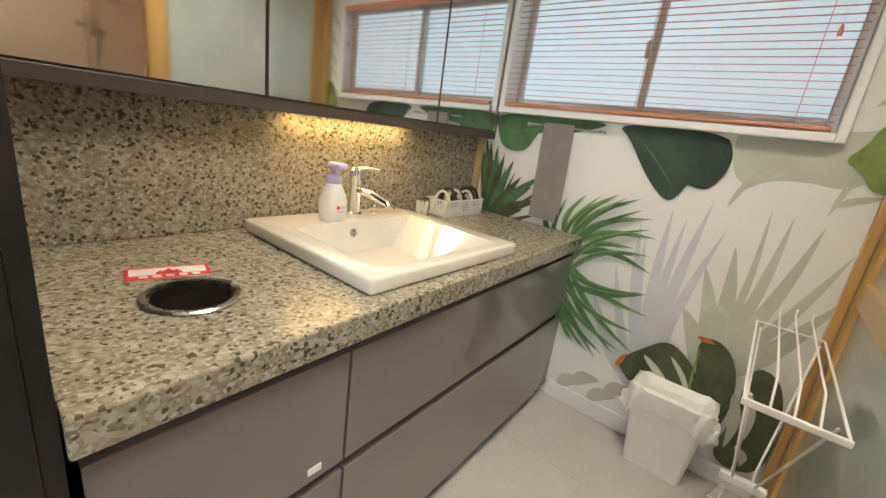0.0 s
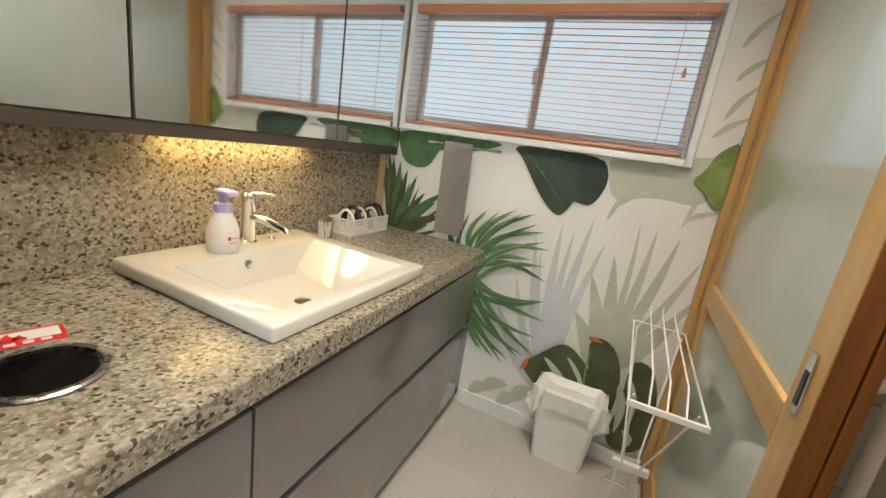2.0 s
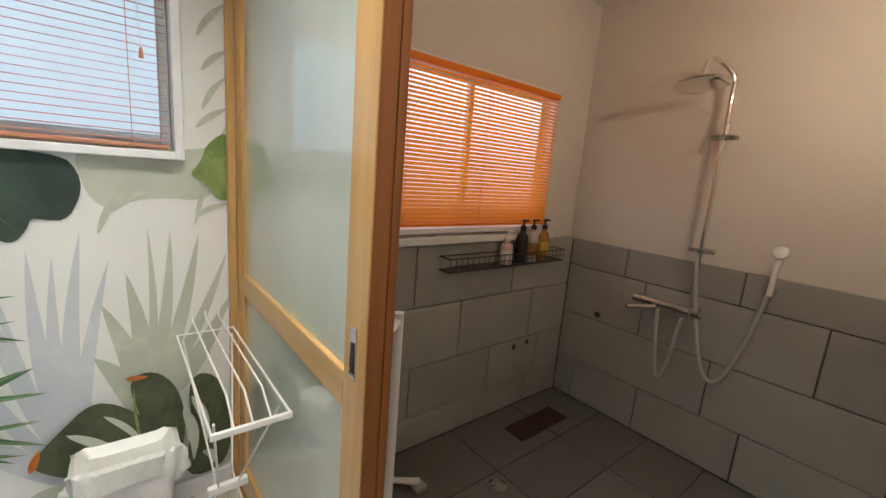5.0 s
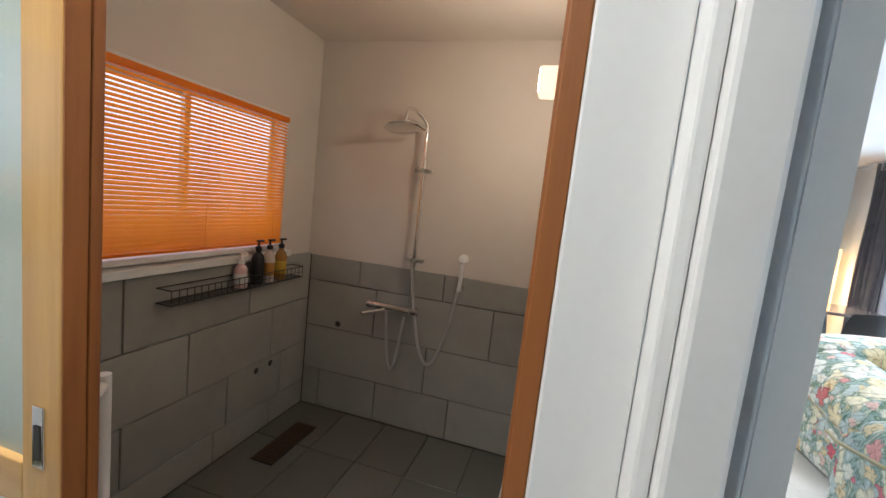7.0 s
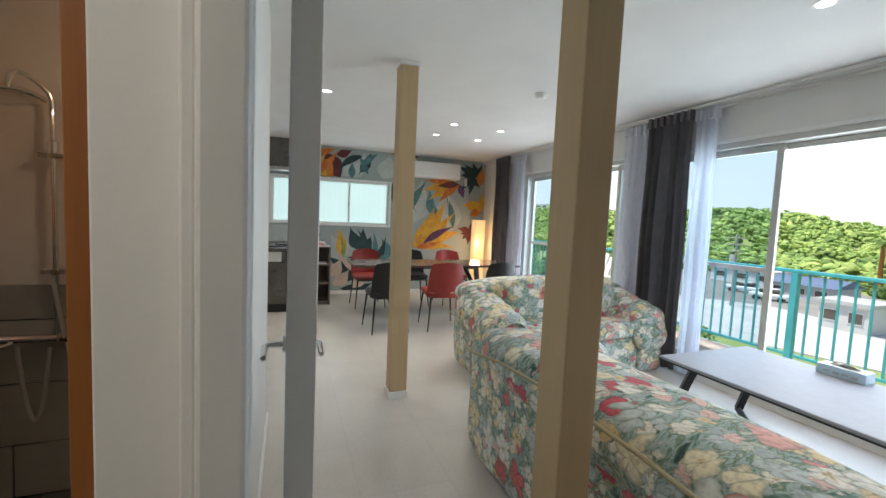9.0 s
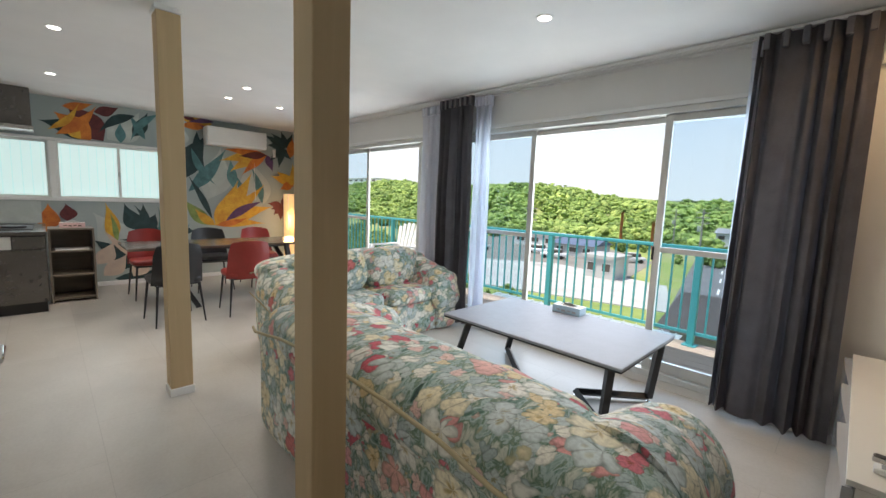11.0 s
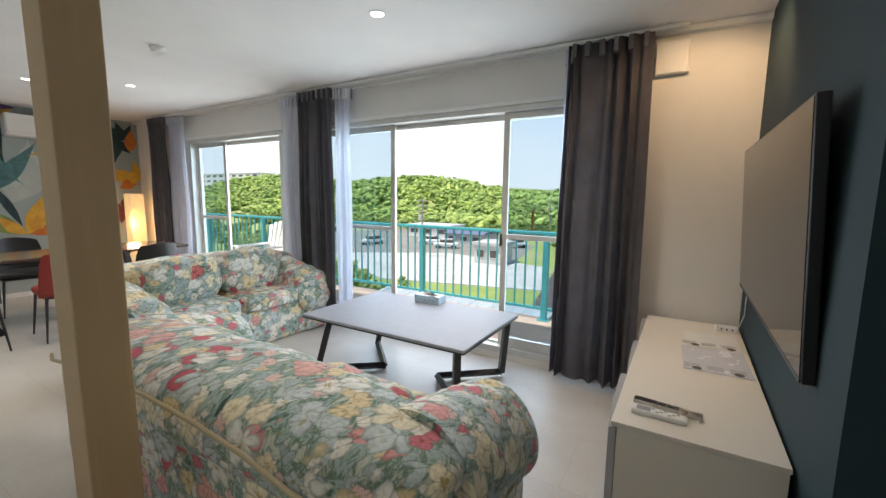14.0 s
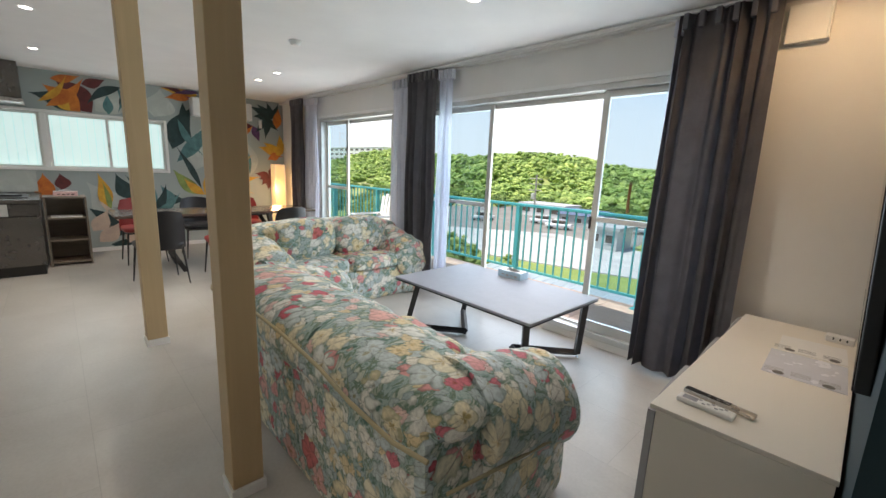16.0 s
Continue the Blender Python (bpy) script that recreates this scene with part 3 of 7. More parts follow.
kw = tagged(new("window_5"), "long white-framed frosted kitchen window", "window", "", "structure")
PLACE[kw] = Matrix.Identity(4)
part("window_frame", B(7.27, 7.40, 0.055, 0.09, 1.135, 1.905, bev=0.004), M["white_pvc"], kw)
part("window_frame", B(7.27, 7.40, 1.93, 1.965, 1.135, 1.905, bev=0.004), M["white_pvc"], kw)
part("window_head", B(7.27, 7.40, 0.09, 1.93, 1.87, 1.905, bev=0.004), M["white_pvc"], kw)
part("window_sill", B(7.255, 7.40, 0.09, 1.93, 1.135, 1.17, bev=0.004), M["white_pvc"], kw)
for a, b in ((0.09, 0.76), (0.74, 1.37), (1.43, 1.93)):
    sx = 7.30 if a > 0.7 and a < 1 else 7.33
    part("sash_frame", wall_x(sx, sx + 0.025, a, b, 1.17, 1.87, [(a + 0.03, b - 0.03, 1.20, 1.84)]), M["white_pvc"], kw)
    # Pane and ribs glow at two strengths to imitate daylight behind.
    part("pane", B(sx + 0.01, sx + 0.016, a + 0.025, b - 0.025, 1.195, 1.845), M["kitchen_pane"], kw, "self-glowing frosted pane with the ribbed wall behind showing")
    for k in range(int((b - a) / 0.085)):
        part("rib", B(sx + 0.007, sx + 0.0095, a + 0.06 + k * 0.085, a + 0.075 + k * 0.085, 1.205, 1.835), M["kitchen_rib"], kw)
part("mullion", B(7.298, 7.36, 1.371, 1.429, 1.17, 1.87, bev=0.004), M["white_pvc"], kw)
part("sash_lock", B(7.285, 7.299, 0.745, 0.765, 1.47, 1.53, bev=0.004), M["frame"], kw)


def slat_mesh(x0, x1, tilt, w):
    bm = bmesh.new()
    pts = [(-w / 2, -0.0), (-w / 4, 0.0014), (0, 0.002), (w / 4, 0.0014), (w / 2, 0.0)]
    c, s = math.cos(tilt), math.sin(tilt)
    rows = []
    for x in (x0, x1):
        rows.append([bm.verts.new((x, a * c - b * s, a * s + b * c)) for a, b in pts])
    for i in range(4):
        bm.faces.new((rows[0][i], rows[1][i], rows[1][i + 1], rows[0][i + 1]))
    return bm


def venetian(name, x0, x1, z0, z1, y, mat, tilt, step, w, label, cord):
    b = thing(name, ((x0 + x1) / 2, y, z0), label, "blind")
    part("headrail", B(x0, x1, y - 0.018, y + 0.018, z1 - 0.03, z1, bev=0.004), mat, b)
    part("bottom_rail", B(x0, x1, y - 0.012, y + 0.012, z0, z0 + 0.014, bev=0.004), mat, b)
    bm = slat_mesh(x0, x1, tilt, w)
    first = part("slat", bm, mat, b)
    n = int((z1 - z0 - 0.05) / step)
    for i in range(n):
        o = first if i == 0 else first.copy()
        if i:
            scene.collection.objects.link(o)
        o.location = (0, y, z0 + 0.025 + i * step)
    for x in (x0 + 0.09, (x0 + x1) / 2, x1 - 0.09):
        part("ladder_cord", T([(x, y - w / 2 - 0.001, z0 + 0.01), (x, y - w / 2 - 0.001, z1 - 0.02)], 0.0011, 5), mat, b)
    for k, x in enumerate(cord):
        part("pull_cord", T([(x, y - 0.024, z1 - 0.03), (x + 0.006, y - 0.026, z0 + 0.28 - 0.1 * k)], 0.0011, 5), M["plastic"], b)
        part("cord_bell", L([(0.002, 0.03), (0.005, 0.02), (0.006, 0.0)], (x + 0.006, y - 0.026, z0 + 0.25 - 0.1 * k), 10), mat, b)
    return b


venetian("venetian_blind", -0.345, 0.765, 1.265, 1.742, 3.525, M["blind"], radians(8), 0.022, 0.025, "terracotta venetian blind with open slats at the washroom window", (0.70,))
venetian("venetian_blind", 1.52, 2.625, 1.01, 1.745, 3.49, M["orange_blind"], radians(40), 0.0185, 0.025, "glowing orange venetian blind with tilted slats in the shower", ())


# ---- curtains ----
def drape(name, x0, x1, y, z0, z1, folds, amp, mat, label, flare=0.03, top=True):
    c = thing(name, ((x0 + x1) / 2, y, z0), label, "curtain")
    n, rows = folds * 12, 14
    rnd = random.Random(int(x0 * 100))
    ph = [rnd.uniform(-0.5, 0.5) for _ in range(folds + 4)]
    bm, grid = bmesh.new(), []
    for j in range(rows + 1):
        v = j / rows
        z = z0 + (z1 - z0) * v
        row = []
        for i in range(n + 1):
            u = i / n
            f = max(0.0, u * folds + 0.32 * math.sin(8.3 * u + 6 * ph[0]) + 0.16 * math.sin(17 * u + 9 * ph[1] + 1.5 * v))
            a = amp * (1.0 - 0.55 * v) * (0.8 + 0.45 * math.sin(1.7 * f + 5 * ph[0]))
            w = math.sin(2 * math.pi * f + ph[int(f)] * (1 - v) * 0.3) + 0.25 * math.sin(4 * math.pi * f + 3 * v)
            x = x0 + (x1 - x0) * (0.5 + (u - 0.5) * (1 + flare * (1 - v)))
            row.append(bm.verts.new((x, y + a * w + 0.008 * math.sin(9 * v + 4 * u), z + 0.004 * math.sin(7 * u))))
        grid.append(row)
    for j in range(rows):
        for i in range(n):
            bm.faces.new((grid[j][i], grid[j][i + 1], grid[j + 1][i + 1], grid[j + 1][i]))
    bmesh.ops.solidify(bm, geom=bm.faces[:], thickness=0.002)
    part("drape", bm, mat, c, "", True)
    if top:
        k = folds
        for i in range(k):
            x = x0 + (x1 - x0) * (i + 0.5) / k
            part("pleat", B(x - 0.016, x + 0.016, y - 0.03, y + 0.03, z1 - 0.09, z1 + 0.003, bev=0.006), mat, c)
    return c


drape("curtain", 0.28, 0.80, -1.58, 0.05, 2.365, 6, 0.055, M["curtain"], "charcoal pleated blackout curtain drawn beside the cabinet", 0.10)
drape("curtain", 3.04, 3.52, -1.58, 0.05, 2.365, 7, 0.045, M["curtain"], "charcoal pleated blackout curtain gathered between the windows", 0.05)
drape("curtain", 6.18, 6.62, -1.58, 0.05, 2.365, 6, 0.045, M["curtain"], "charcoal pleated blackout curtain near the dining corner", 0.05)
drape("sheer_curtain", 2.84, 3.05, -1.62, 0.05, 2.345, 5, 0.03, M["sheer"], "white sheer curtain gathered by the balcony window", 0.1)
drape("sheer_curtain", 3.50, 3.86, -1.63, 0.05, 2.345, 6, 0.03, M["sheer"], "white sheer curtain gathered by the second window", 0.1)
drape("sheer_curtain", 5.80, 6.22, -1.63, 0.05, 2.345, 6, 0.03, M["sheer"], "white sheer curtain gathered near the dining corner", 0.1)
drape("sheer_curtain", 0.78, 0.83, -1.63, 0.05, 2.345, 2, 0.02, M["sheer"], "thin edge of white sheer curtain by the cabinet", 0.3)
rail = thing("curtain_rail", (3.0, -1.60, 2.40), "slim white double curtain rail under the ceiling", "curtain rail")
part("rail", B(0.1, 6.8, -1.59, -1.57, 2.367, 2.385, bev=0.003), M["white_pvc"], rail)
part("rail", B(0.1, 6.8, -1.645, -1.625, 2.367, 2.385, bev=0.003), M["white_pvc"], rail)
for x in (0.2, 1.3, 2.4, 3.6, 4.8, 6.0, 6.7):
    part("bracket", B(x, x + 0.02, -1.66, -1.56, 2.386, 2.393), M["white_pvc"], rail)


# ---- posts, ceiling fittings ----
def post(x, y, w, label):
    p = thing("wooden_post", (x, y, 0), label, "post", "free-standing posts")
    part("shaft", B(x - w / 2, x + w / 2, y - w / 2, y + w / 2, 0.051, CEIL - 0.031, bev=0.004), M["post"], p)
    part("base_trim", B(x - w / 2 - 0.008, x + w / 2 + 0.008, y - w / 2 - 0.008, y + w / 2 + 0.008, 0, 0.05, bev=0.003), M["post_trim"], p, "white base trim")
    part("top_trim", B(x - w / 2 - 0.008, x + w / 2 + 0.008, y - w / 2 - 0.008, y + w / 2 + 0.008, CEIL - 0.03, CEIL - 0.001, bev=0.003), M["post_trim"], p, "white top trim")
    return p


post(1.417, 0.898, 0.12, "beige wood-wrapped square post behind the sofa")
post(3.295, 0.920, 0.125, "beige wood-wrapped square post in open floor")

for dx, dy in DOWNLIGHTS:
    d = thing("ceiling_downlight", (dx, dy, 2.4), "round white recessed ceiling downlight, lit", "downlight", "ceiling downlights")
    part("bezel", L([(0.036, CEIL - 0.004), (0.05, CEIL - 0.004), (0.052, CEIL - 0.001), (0.036, CEIL - 0.001)], (dx, dy, 0), 28), M["plastic"], d, "", True)
    part("diffuser", L([(0.001, CEIL - 0.0045), (0.0355, CEIL - 0.0045), (0.0355, CEIL - 0.001)], (dx, dy, 0), 28), M["lamp_on"], d)
sm = thing("smoke_detector", (3.414, -0.263, CEIL), "round white smoke detector on the ceiling", "smoke detector")
part("base", L([(0.055, -0.012), (0.055, 0.0)], (3.414, -0.263, CEIL - 0.001), 28), M["plastic"], sm, "", True)
part("cover", L([(0.02, -0.042), (0.036, -0.038), (0.046, -0.022), (0.048, -0.013)], (3.414, -0.263, CEIL), 28), M["plastic"], sm, "", True)


# ---- washroom ----
FX0, FX1 = 0.178, 0.128


def front(y, inset=0.0):
    return FX0 + (FX1 - FX0) * (y - 1.92) / 1.58 - inset


def slant(bm, x0, inset, y0, y1, z0, z1, bev=0.0):
    """A block whose front follows the counter's line."""
    vs = [bm.verts.new(p) for p in ((x0, y0, z0), (front(y0, inset), y0, z0), (front(y1, inset), y1, z0), (x0, y1, z0),
                                    (x0, y0, z1), (front(y0, inset), y0, z1), (front(y1, inset), y1, z1), (x0, y1, z1))]
    fs = [bm.faces.new([vs[i] for i in f]) for f in ((0, 3, 2, 1), (4, 5, 6, 7), (0, 1, 5, 4), (1, 2, 6, 5), (2, 3, 7, 6), (3, 0, 4, 7))]
    if bev:
        bmesh.ops.bevel(bm, geom=list({e for f in fs for e in f.edges}), offset=bev, segments=2, profile=0.5, affect="EDGES")
    return bm


def cut(bm, tool):
    """Take the closed shape tool out of bm."""
    a, b = bpy.data.meshes.new("a"), bpy.data.meshes.new("b")
    for src, me in ((bm, a), (tool, b)):
        bmesh.ops.recalc_face_normals(src, faces=src.faces)
        src.to_mesh(me)
        src.free()
    oa, ob = new("cut_a", a), new("cut_b", b)
    md = oa.modifiers.new("cut", "BOOLEAN")
    md.object, md.operation, md.solver = ob, "DIFFERENCE", "EXACT"
    ev = oa.evaluated_get(bpy.context.evaluated_depsgraph_get())
    out = bmesh.new()
    out.from_mesh(ev.to_mesh())
    bpy.data.objects.remove(oa)
    bpy.data.objects.remove(ob)
    return out


HOLE = (-0.07, 2.125)
top = slant(bmesh.new(), -0.488, 0.0, 1.908, 3.549, 0.715, 0.772, 0.004)
top = cut(top, L([(0.079, 0.6), (0.079, 0.9)], (HOLE[0], HOLE[1], 0), 40))
top = cut(top, B(-0.36, 0.06, 2.45, 2.93, 0.6, 0.9))
ct = tagged(part("stone_countertop", top, M["granite"]), "speckled beige-grey granite vanity countertop with thick edge", "countertop")
bs = tagged(part("stone_backsplash", B(-0.489, -0.472, 1.908, 3.549, 0.774, 1.125), M["granite"]), "speckled granite backsplash behind the basin", "backsplash")
edge = tagged(part("corner_strip", B(-0.471, -0.44, 3.53, 3.549, 0.774, 1.11), M["post"]), "narrow beige strip at the backsplash corner", "trim")

for y0, y1, lab in ((1.915, 2.325, "taupe gloss vanity unit with two drawers, below the bin hole"), (2.325, 3.545, "wide taupe gloss vanity unit with two drawers below the basin")):
    v = thing("vanity_cabinet", (-0.2, (y0 + y1) / 2, 0), lab, "vanity cabinet", "vanity units")
    part("carcass", slant(bmesh.new(), -0.488, 0.045, y0 + 0.002, y1 - 0.002, 0.052, 0.60 if y0 > 2 else 0.40), M["groove"], v)
    part("back_panel", B(-0.488, -0.47, y0 + 0.002, y1 - 0.002, 0.41 if y0 < 2 else 0.61, 0.713), M["groove"], v)
    part("handle_groove", slant(bmesh.new(), 0.06, 0.04, y0 + 0.002, y1 - 0.002, 0.69, 0.713), M["groove"], v, "dark recessed finger groove")
    for z0, z1 in ((0.425, 0.688), (0.052, 0.400)):
        part("drawer_front", slant(bmesh.new(), 0.10, 0.018, y0 + 0.003, y1 - 0.003, z0, z1, 0.002), M["vanity"], v)
    part("plinth", slant(bmesh.new(), -0.44, 0.075, y0, y1, 0.0, 0.05), M["groove"], v)
sticker = tagged(part("label_sticker", B(0.1515, 0.1525, 2.235, 2.265, 0.445, 0.462), M["plastic"]), "small white sticker on the vanity drawer", "sticker")
sticker.location = (front(2.23, 0.018) - 0.1513, 0, 0)

# bin hole ring and well
ring = thing("waste_hole", (HOLE[0], HOLE[1], 0.772), "brushed steel waste chute ring in the countertop", "waste hole")
part("flange", L([(0.066, 0.7735), (0.082, 0.7735), (0.0835, 0.776), (0.080, 0.779), (0.070, 0.778)], (*HOLE, 0), 48, False), M["steel"], ring, "", True)
part("well", L([(0.078, 0.772), (0.0775, 0.73), (0.0775, 0.62)], (*HOLE, 0), 48, False), M["steel"], ring, "brushed steel sleeve", True)
part("well_floor", L([(0.001, 0.61), (0.077, 0.61), (0.077, 0.618)], (*HOLE, 0), 32), M["black"], ring)
sg = thing("waste_sign", (-0.2, 2.14, 0.773), "red and white burnable waste sign sticker", "sign")


def turned(bm, m):
    bmesh.ops.transform(bm, matrix=m, verts=bm.verts)
    return bm


SG = pose(-0.205, 2.13, 0.7735, 0, 0, 76)
part("sheet", turned(B(-0.072, 0.072, -0.032, 0.032, 0, 0.0012), SG), M["plastic"], sg)
for b in ((-0.072, 0.072, -0.032, -0.012), (-0.072, 0.072, 0.027, 0.032), (-0.072, -0.066, -0.012, 0.027), (0.066, 0.072, -0.012, 0.027)):
    part("border", turned(B(b[0], b[1], b[2], b[3], 0.0014, 0.0022), SG), simple("sign_red", (0.75, 0.02, 0.03), 0.4), sg, "red border")
flame = bmesh.new()
for fx, fh, fw in ((0, 0.032, 0.012), (-0.014, 0.021, 0.009), (0.014, 0.023, 0.009)):
    vs = [flame.verts.new((fx + a * fw, -0.010 + b * fh, 0.0024)) for a, b in ((-0.9, 0), (-1, 0.35), (-0.5, 0.65), (0.1, 1), (0.35, 0.6), (1, 0.4), (0.9, 0))]
    flame.faces.new(vs)
part("flame_symbol", turned(flame, SG), bpy.data.materials["sign_red"], sg, "red flame symbol")
for k in range(5):
    part("glyph_bar", turned(B(-0.05 + k * 0.022, -0.036 + k * 0.022, -0.027, -0.017, 0.0024, 0.003), SG), M["plastic"], sg)

# basin
bas = thing("drop_in_basin", (-0.17, 2.69, 0.772), "square white ceramic drop-in basin, empty", "basin")
rim = box(bmesh.new(), -0.438, 0.112, 2.392, 2.992, 0.7725, 0.812, bev=0.009, seg=3)
wedge = bmesh.new()
q = [wedge.verts.new(p) for p in ((-0.30, 2.435, 0.83), (0.075, 2.435, 0.83), (0.075, 2.95, 0.83), (-0.30, 2.95, 0.83), (-0.27, 2.56, 0.72), (0.03, 2.56, 0.70), (0.03, 2.82, 0.70), (-0.27, 2.82, 0.72))]
for f in ((0, 1, 2, 3), (7, 6, 5, 4), (0, 4, 5, 1), (1, 5, 6, 2), (2, 6, 7, 3), (3, 7, 4, 0)):
    wedge.faces.new([q[i] for i in f])
deep = bmesh.new()
box(deep, -0.34, 0.09, 2.42, 2.965, 0.68, 0.7724, bev=0.02)
part("rim", cut(rim, wedge.copy()), M["ceramic"], bas, "", True)
part("bowl", cut(deep, wedge), M["ceramic"], bas, "", True)
part("overflow", turned(L([(0.004, 0), (0.012, 0), (0.013, 0.003), (0.009, 0.004)], (0, 0, 0), 20), pose(-0.287, 2.66, 0.778, 0, 74, 0)), M["chrome"], bas, "chrome overflow ring", True)
part("drain", L([(0.008, 0.0), (0.022, 0.0), (0.024, 0.003), (0.012, 0.004)], (-0.10, 2.69, 0.7105), 24), M["chrome"], bas, "chrome drain", True)

tap = thing("mixer_tap", (-0.37, 2.725, 0.812), "chrome single-lever basin mixer tap", "tap")
part("body", L([(0.026, 0), (0.026, 0.008), (0.021, 0.012), (0.020, 0.105), (0.022, 0.11), (0.023, 0.15), (0.017, 0.158)], (-0.37, 2.725, 0.812), 28), M["chrome"], tap, "", True)
part("spout", T([(-0.365, 2.727, 0.90), (-0.30, 2.735, 0.893), (-0.235, 2.745, 0.878), (-0.228, 2.746, 0.868)], [0.014, 0.013, 0.0115, 0.010], 14), M["chrome"], tap, "", True)
part("lever", T([(-0.37, 2.725, 0.966), (-0.33, 2.735, 0.972), (-0.285, 2.748, 0.972)], [0.008, 0.006, 0.004], 10), M["chrome"], tap, "", True)
pop = thing("pop_up_knob", (-0.37, 2.815, 0.812), "small chrome pop-up waste knob", "knob")
part("knob", L([(0.012, 0), (0.012, 0.004), (0.004, 0.007), (0.004, 0.02), (0.009, 0.024), (0.008, 0.032), (0.002, 0.034)], (-0.37, 2.815, 0.812), 18), M["chrome"], pop, "", True)

sp = thing("soap_bottle", (-0.345, 2.622, 0.812), "white foaming soap bottle with lilac pump", "soap bottle")
part("bottle", L([(0.036, 0), (0.040, 0.006), (0.043, 0.03), (0.041, 0.065), (0.033, 0.09), (0.026, 0.105), (0.024, 0.112)], (-0.345, 2.622, 0.812), 28), M["plastic"], sp, "", True)
lil = simple("lilac_plastic", (0.55, 0.5, 0.85), 0.35)
part("collar", L([(0.024, 0), (0.025, 0.003), (0.024, 0.022), (0.014, 0.026)], (-0.345, 2.622, 0.925), 24), lil, sp, "", True)
part("pump_stem", L([(0.011, 0), (0.010, 0.022)], (-0.345, 2.622, 0.951), 16), lil, sp, "", True)
part("pump_head", box(bmesh.new(), -0.363, -0.300, 2.604, 2.640, 0.972, 0.988, bev=0.007), lil, sp, "", True)
part("label_patch", B(-0.3035, -0.3025, 2.602, 2.642, 0.835, 0.875), M["plastic"], sp)
part("red_mark", B(-0.3022, -0.3015, 2.606, 2.616, 0.852, 0.862), bpy.data.materials["sign_red"], sp)
part("text_bar", B(-0.3022, -0.3015, 2.618, 2.640, 0.855, 0.859), lil, sp)
part("text_bar", B(-0.3022, -0.3015, 2.610, 2.636, 0.842, 0.846), lil, sp)

jar = thing("glass_jar", (-0.40, 3.10, 0.772), "small clear glass jar holding cotton buds", "jar")
clear = glass("jar_glass", (1, 1, 1), 0.02)
part("body", L([(0.028, 0), (0.031, 0.005), (0.031, 0.06), (0.027, 0.068)], (-0.40, 3.10, 0.772), 24), clear, jar, "", True)
part("lid", L([(0.029, 0), (0.030, 0.008), (0.012, 0.016), (0.006, 0.02), (0.010, 0.03), (0.002, 0.035)], (-0.40, 3.10, 0.841), 24), clear, jar, "", True)
buds = bmesh.new()
for k in range(14):
    a = k * 2.4
    tube(buds, [(-0.40 + 0.018 * math.cos(a), 3.10 + 0.018 * math.sin(a), 0.777), (-0.40 + 0.022 * math.cos(a + 0.4), 3.10 + 0.022 * math.sin(a + 0.4), 0.832)], 0.003, 6)
part("cotton_buds", buds, M["plastic"], jar)

bk = thing("plastic_basket", (-0.37, 3.32, 0.772), "white perforated plastic basket filled with black headbands", "basket")
X0, X1, Y0, Y1 = -0.445, -0.335, 3.18, 3.44
part("base", B(X0, X1, Y0, Y1, 0.7722, 0.776, bev=0.001), M["plastic"], bk)
for ax in range(4):
    w = bmesh.new()
    a0, a1 = (Y0, Y1) if ax < 2 else (X0, X1)
    nn = int((a1 - a0) / 0.0125)
    for i in range(nn + 1):
        p = a0 + (a1 - a0) * i / nn
        if ax < 2:
            xx = X1 if ax == 0 else X0
            box(w, xx - 0.0012, xx + 0.0012, p - 0.0025, p + 0.0025, 0.774, 0.838)
        else:
            yy = Y0 if ax == 2 else Y1
            box(w, p - 0.0025, p + 0.0025, yy - 0.0012, yy + 0.0012, 0.774, 0.838)
    for z in (0.777, 0.789, 0.801, 0.813, 0.825):
        if ax < 2:
            box(w, xx - 0.001, xx + 0.001, Y0, Y1, z, z + 0.0045)
        else:
            box(w, X0, X1, yy - 0.001, yy + 0.001, z, z + 0.0045)
    part("lattice_side", w, M["plastic"], bk)
for b in ((X0 - 0.004, X0 + 0.002, Y0 - 0.004, Y1 + 0.004), (X1 - 0.002, X1 + 0.004, Y0 - 0.004, Y1 + 0.004), (X0, X1, Y0 - 0.004, Y0 + 0.002), (X0, X1, Y1 - 0.002, Y1 + 0.004)):
    part("rim", B(b[0], b[1], b[2], b[3], 0.836, 0.844, bev=0.0015), M["plastic"], bk)
for k in range(9):
    y = 3.215 + k * 0.026
    lean = 0.015 * math.sin(k * 2.3)
    arc = [(-0.435 + 0.045 * (1 - math.cos(a)), y + lean * math.sin(a), 0.80 + 0.075 * math.sin(a) + 0.012 * math.sin(k)) for a in [math.pi * i / 8 for i in range(9)]]
    hb = tagged(part("headband", T(arc, 0.007 if k % 3 else 0.006, 8), M["black"] if k % 3 else M["plastic"], None, "", True), "folded headband in the basket" if k % 3 else "white-striped headband in the basket", "headband", "headbands in the basket")

# mirror cabinet
mc = thing("mirror_cabinet", (-0.43, 2.75, 1.12), "dark-framed mirror cabinet with three mirror doors", "mirror cabinet")
part("carcass", B(-0.4715, -0.405, 1.908, 3.548, 1.127, 1.93), M["cab_dark"], mc)
part("bottom_rail", B(-0.404, -0.388, 1.908, 3.548, 1.112, 1.143, bev=0.002), M["cab_dark"], mc)
part("side_panel", B(-0.404, -0.388, 3.538, 3.548, 1.144, 1.93), M["cab_dark"], mc)
for a, b in ((1.912, 2.427), (2.431, 3.112), (3.116, 3.536)):
    d = part("mirror_door", B(-0.404, -0.390, a, b, 1.145, 1.93), M["cab_dark"], mc)
    part("mirror", B(-0.3898, -0.387, a + 0.003, b - 0.003, 1.148, 1.927), M["mirror"], d, "clear mirror glass")
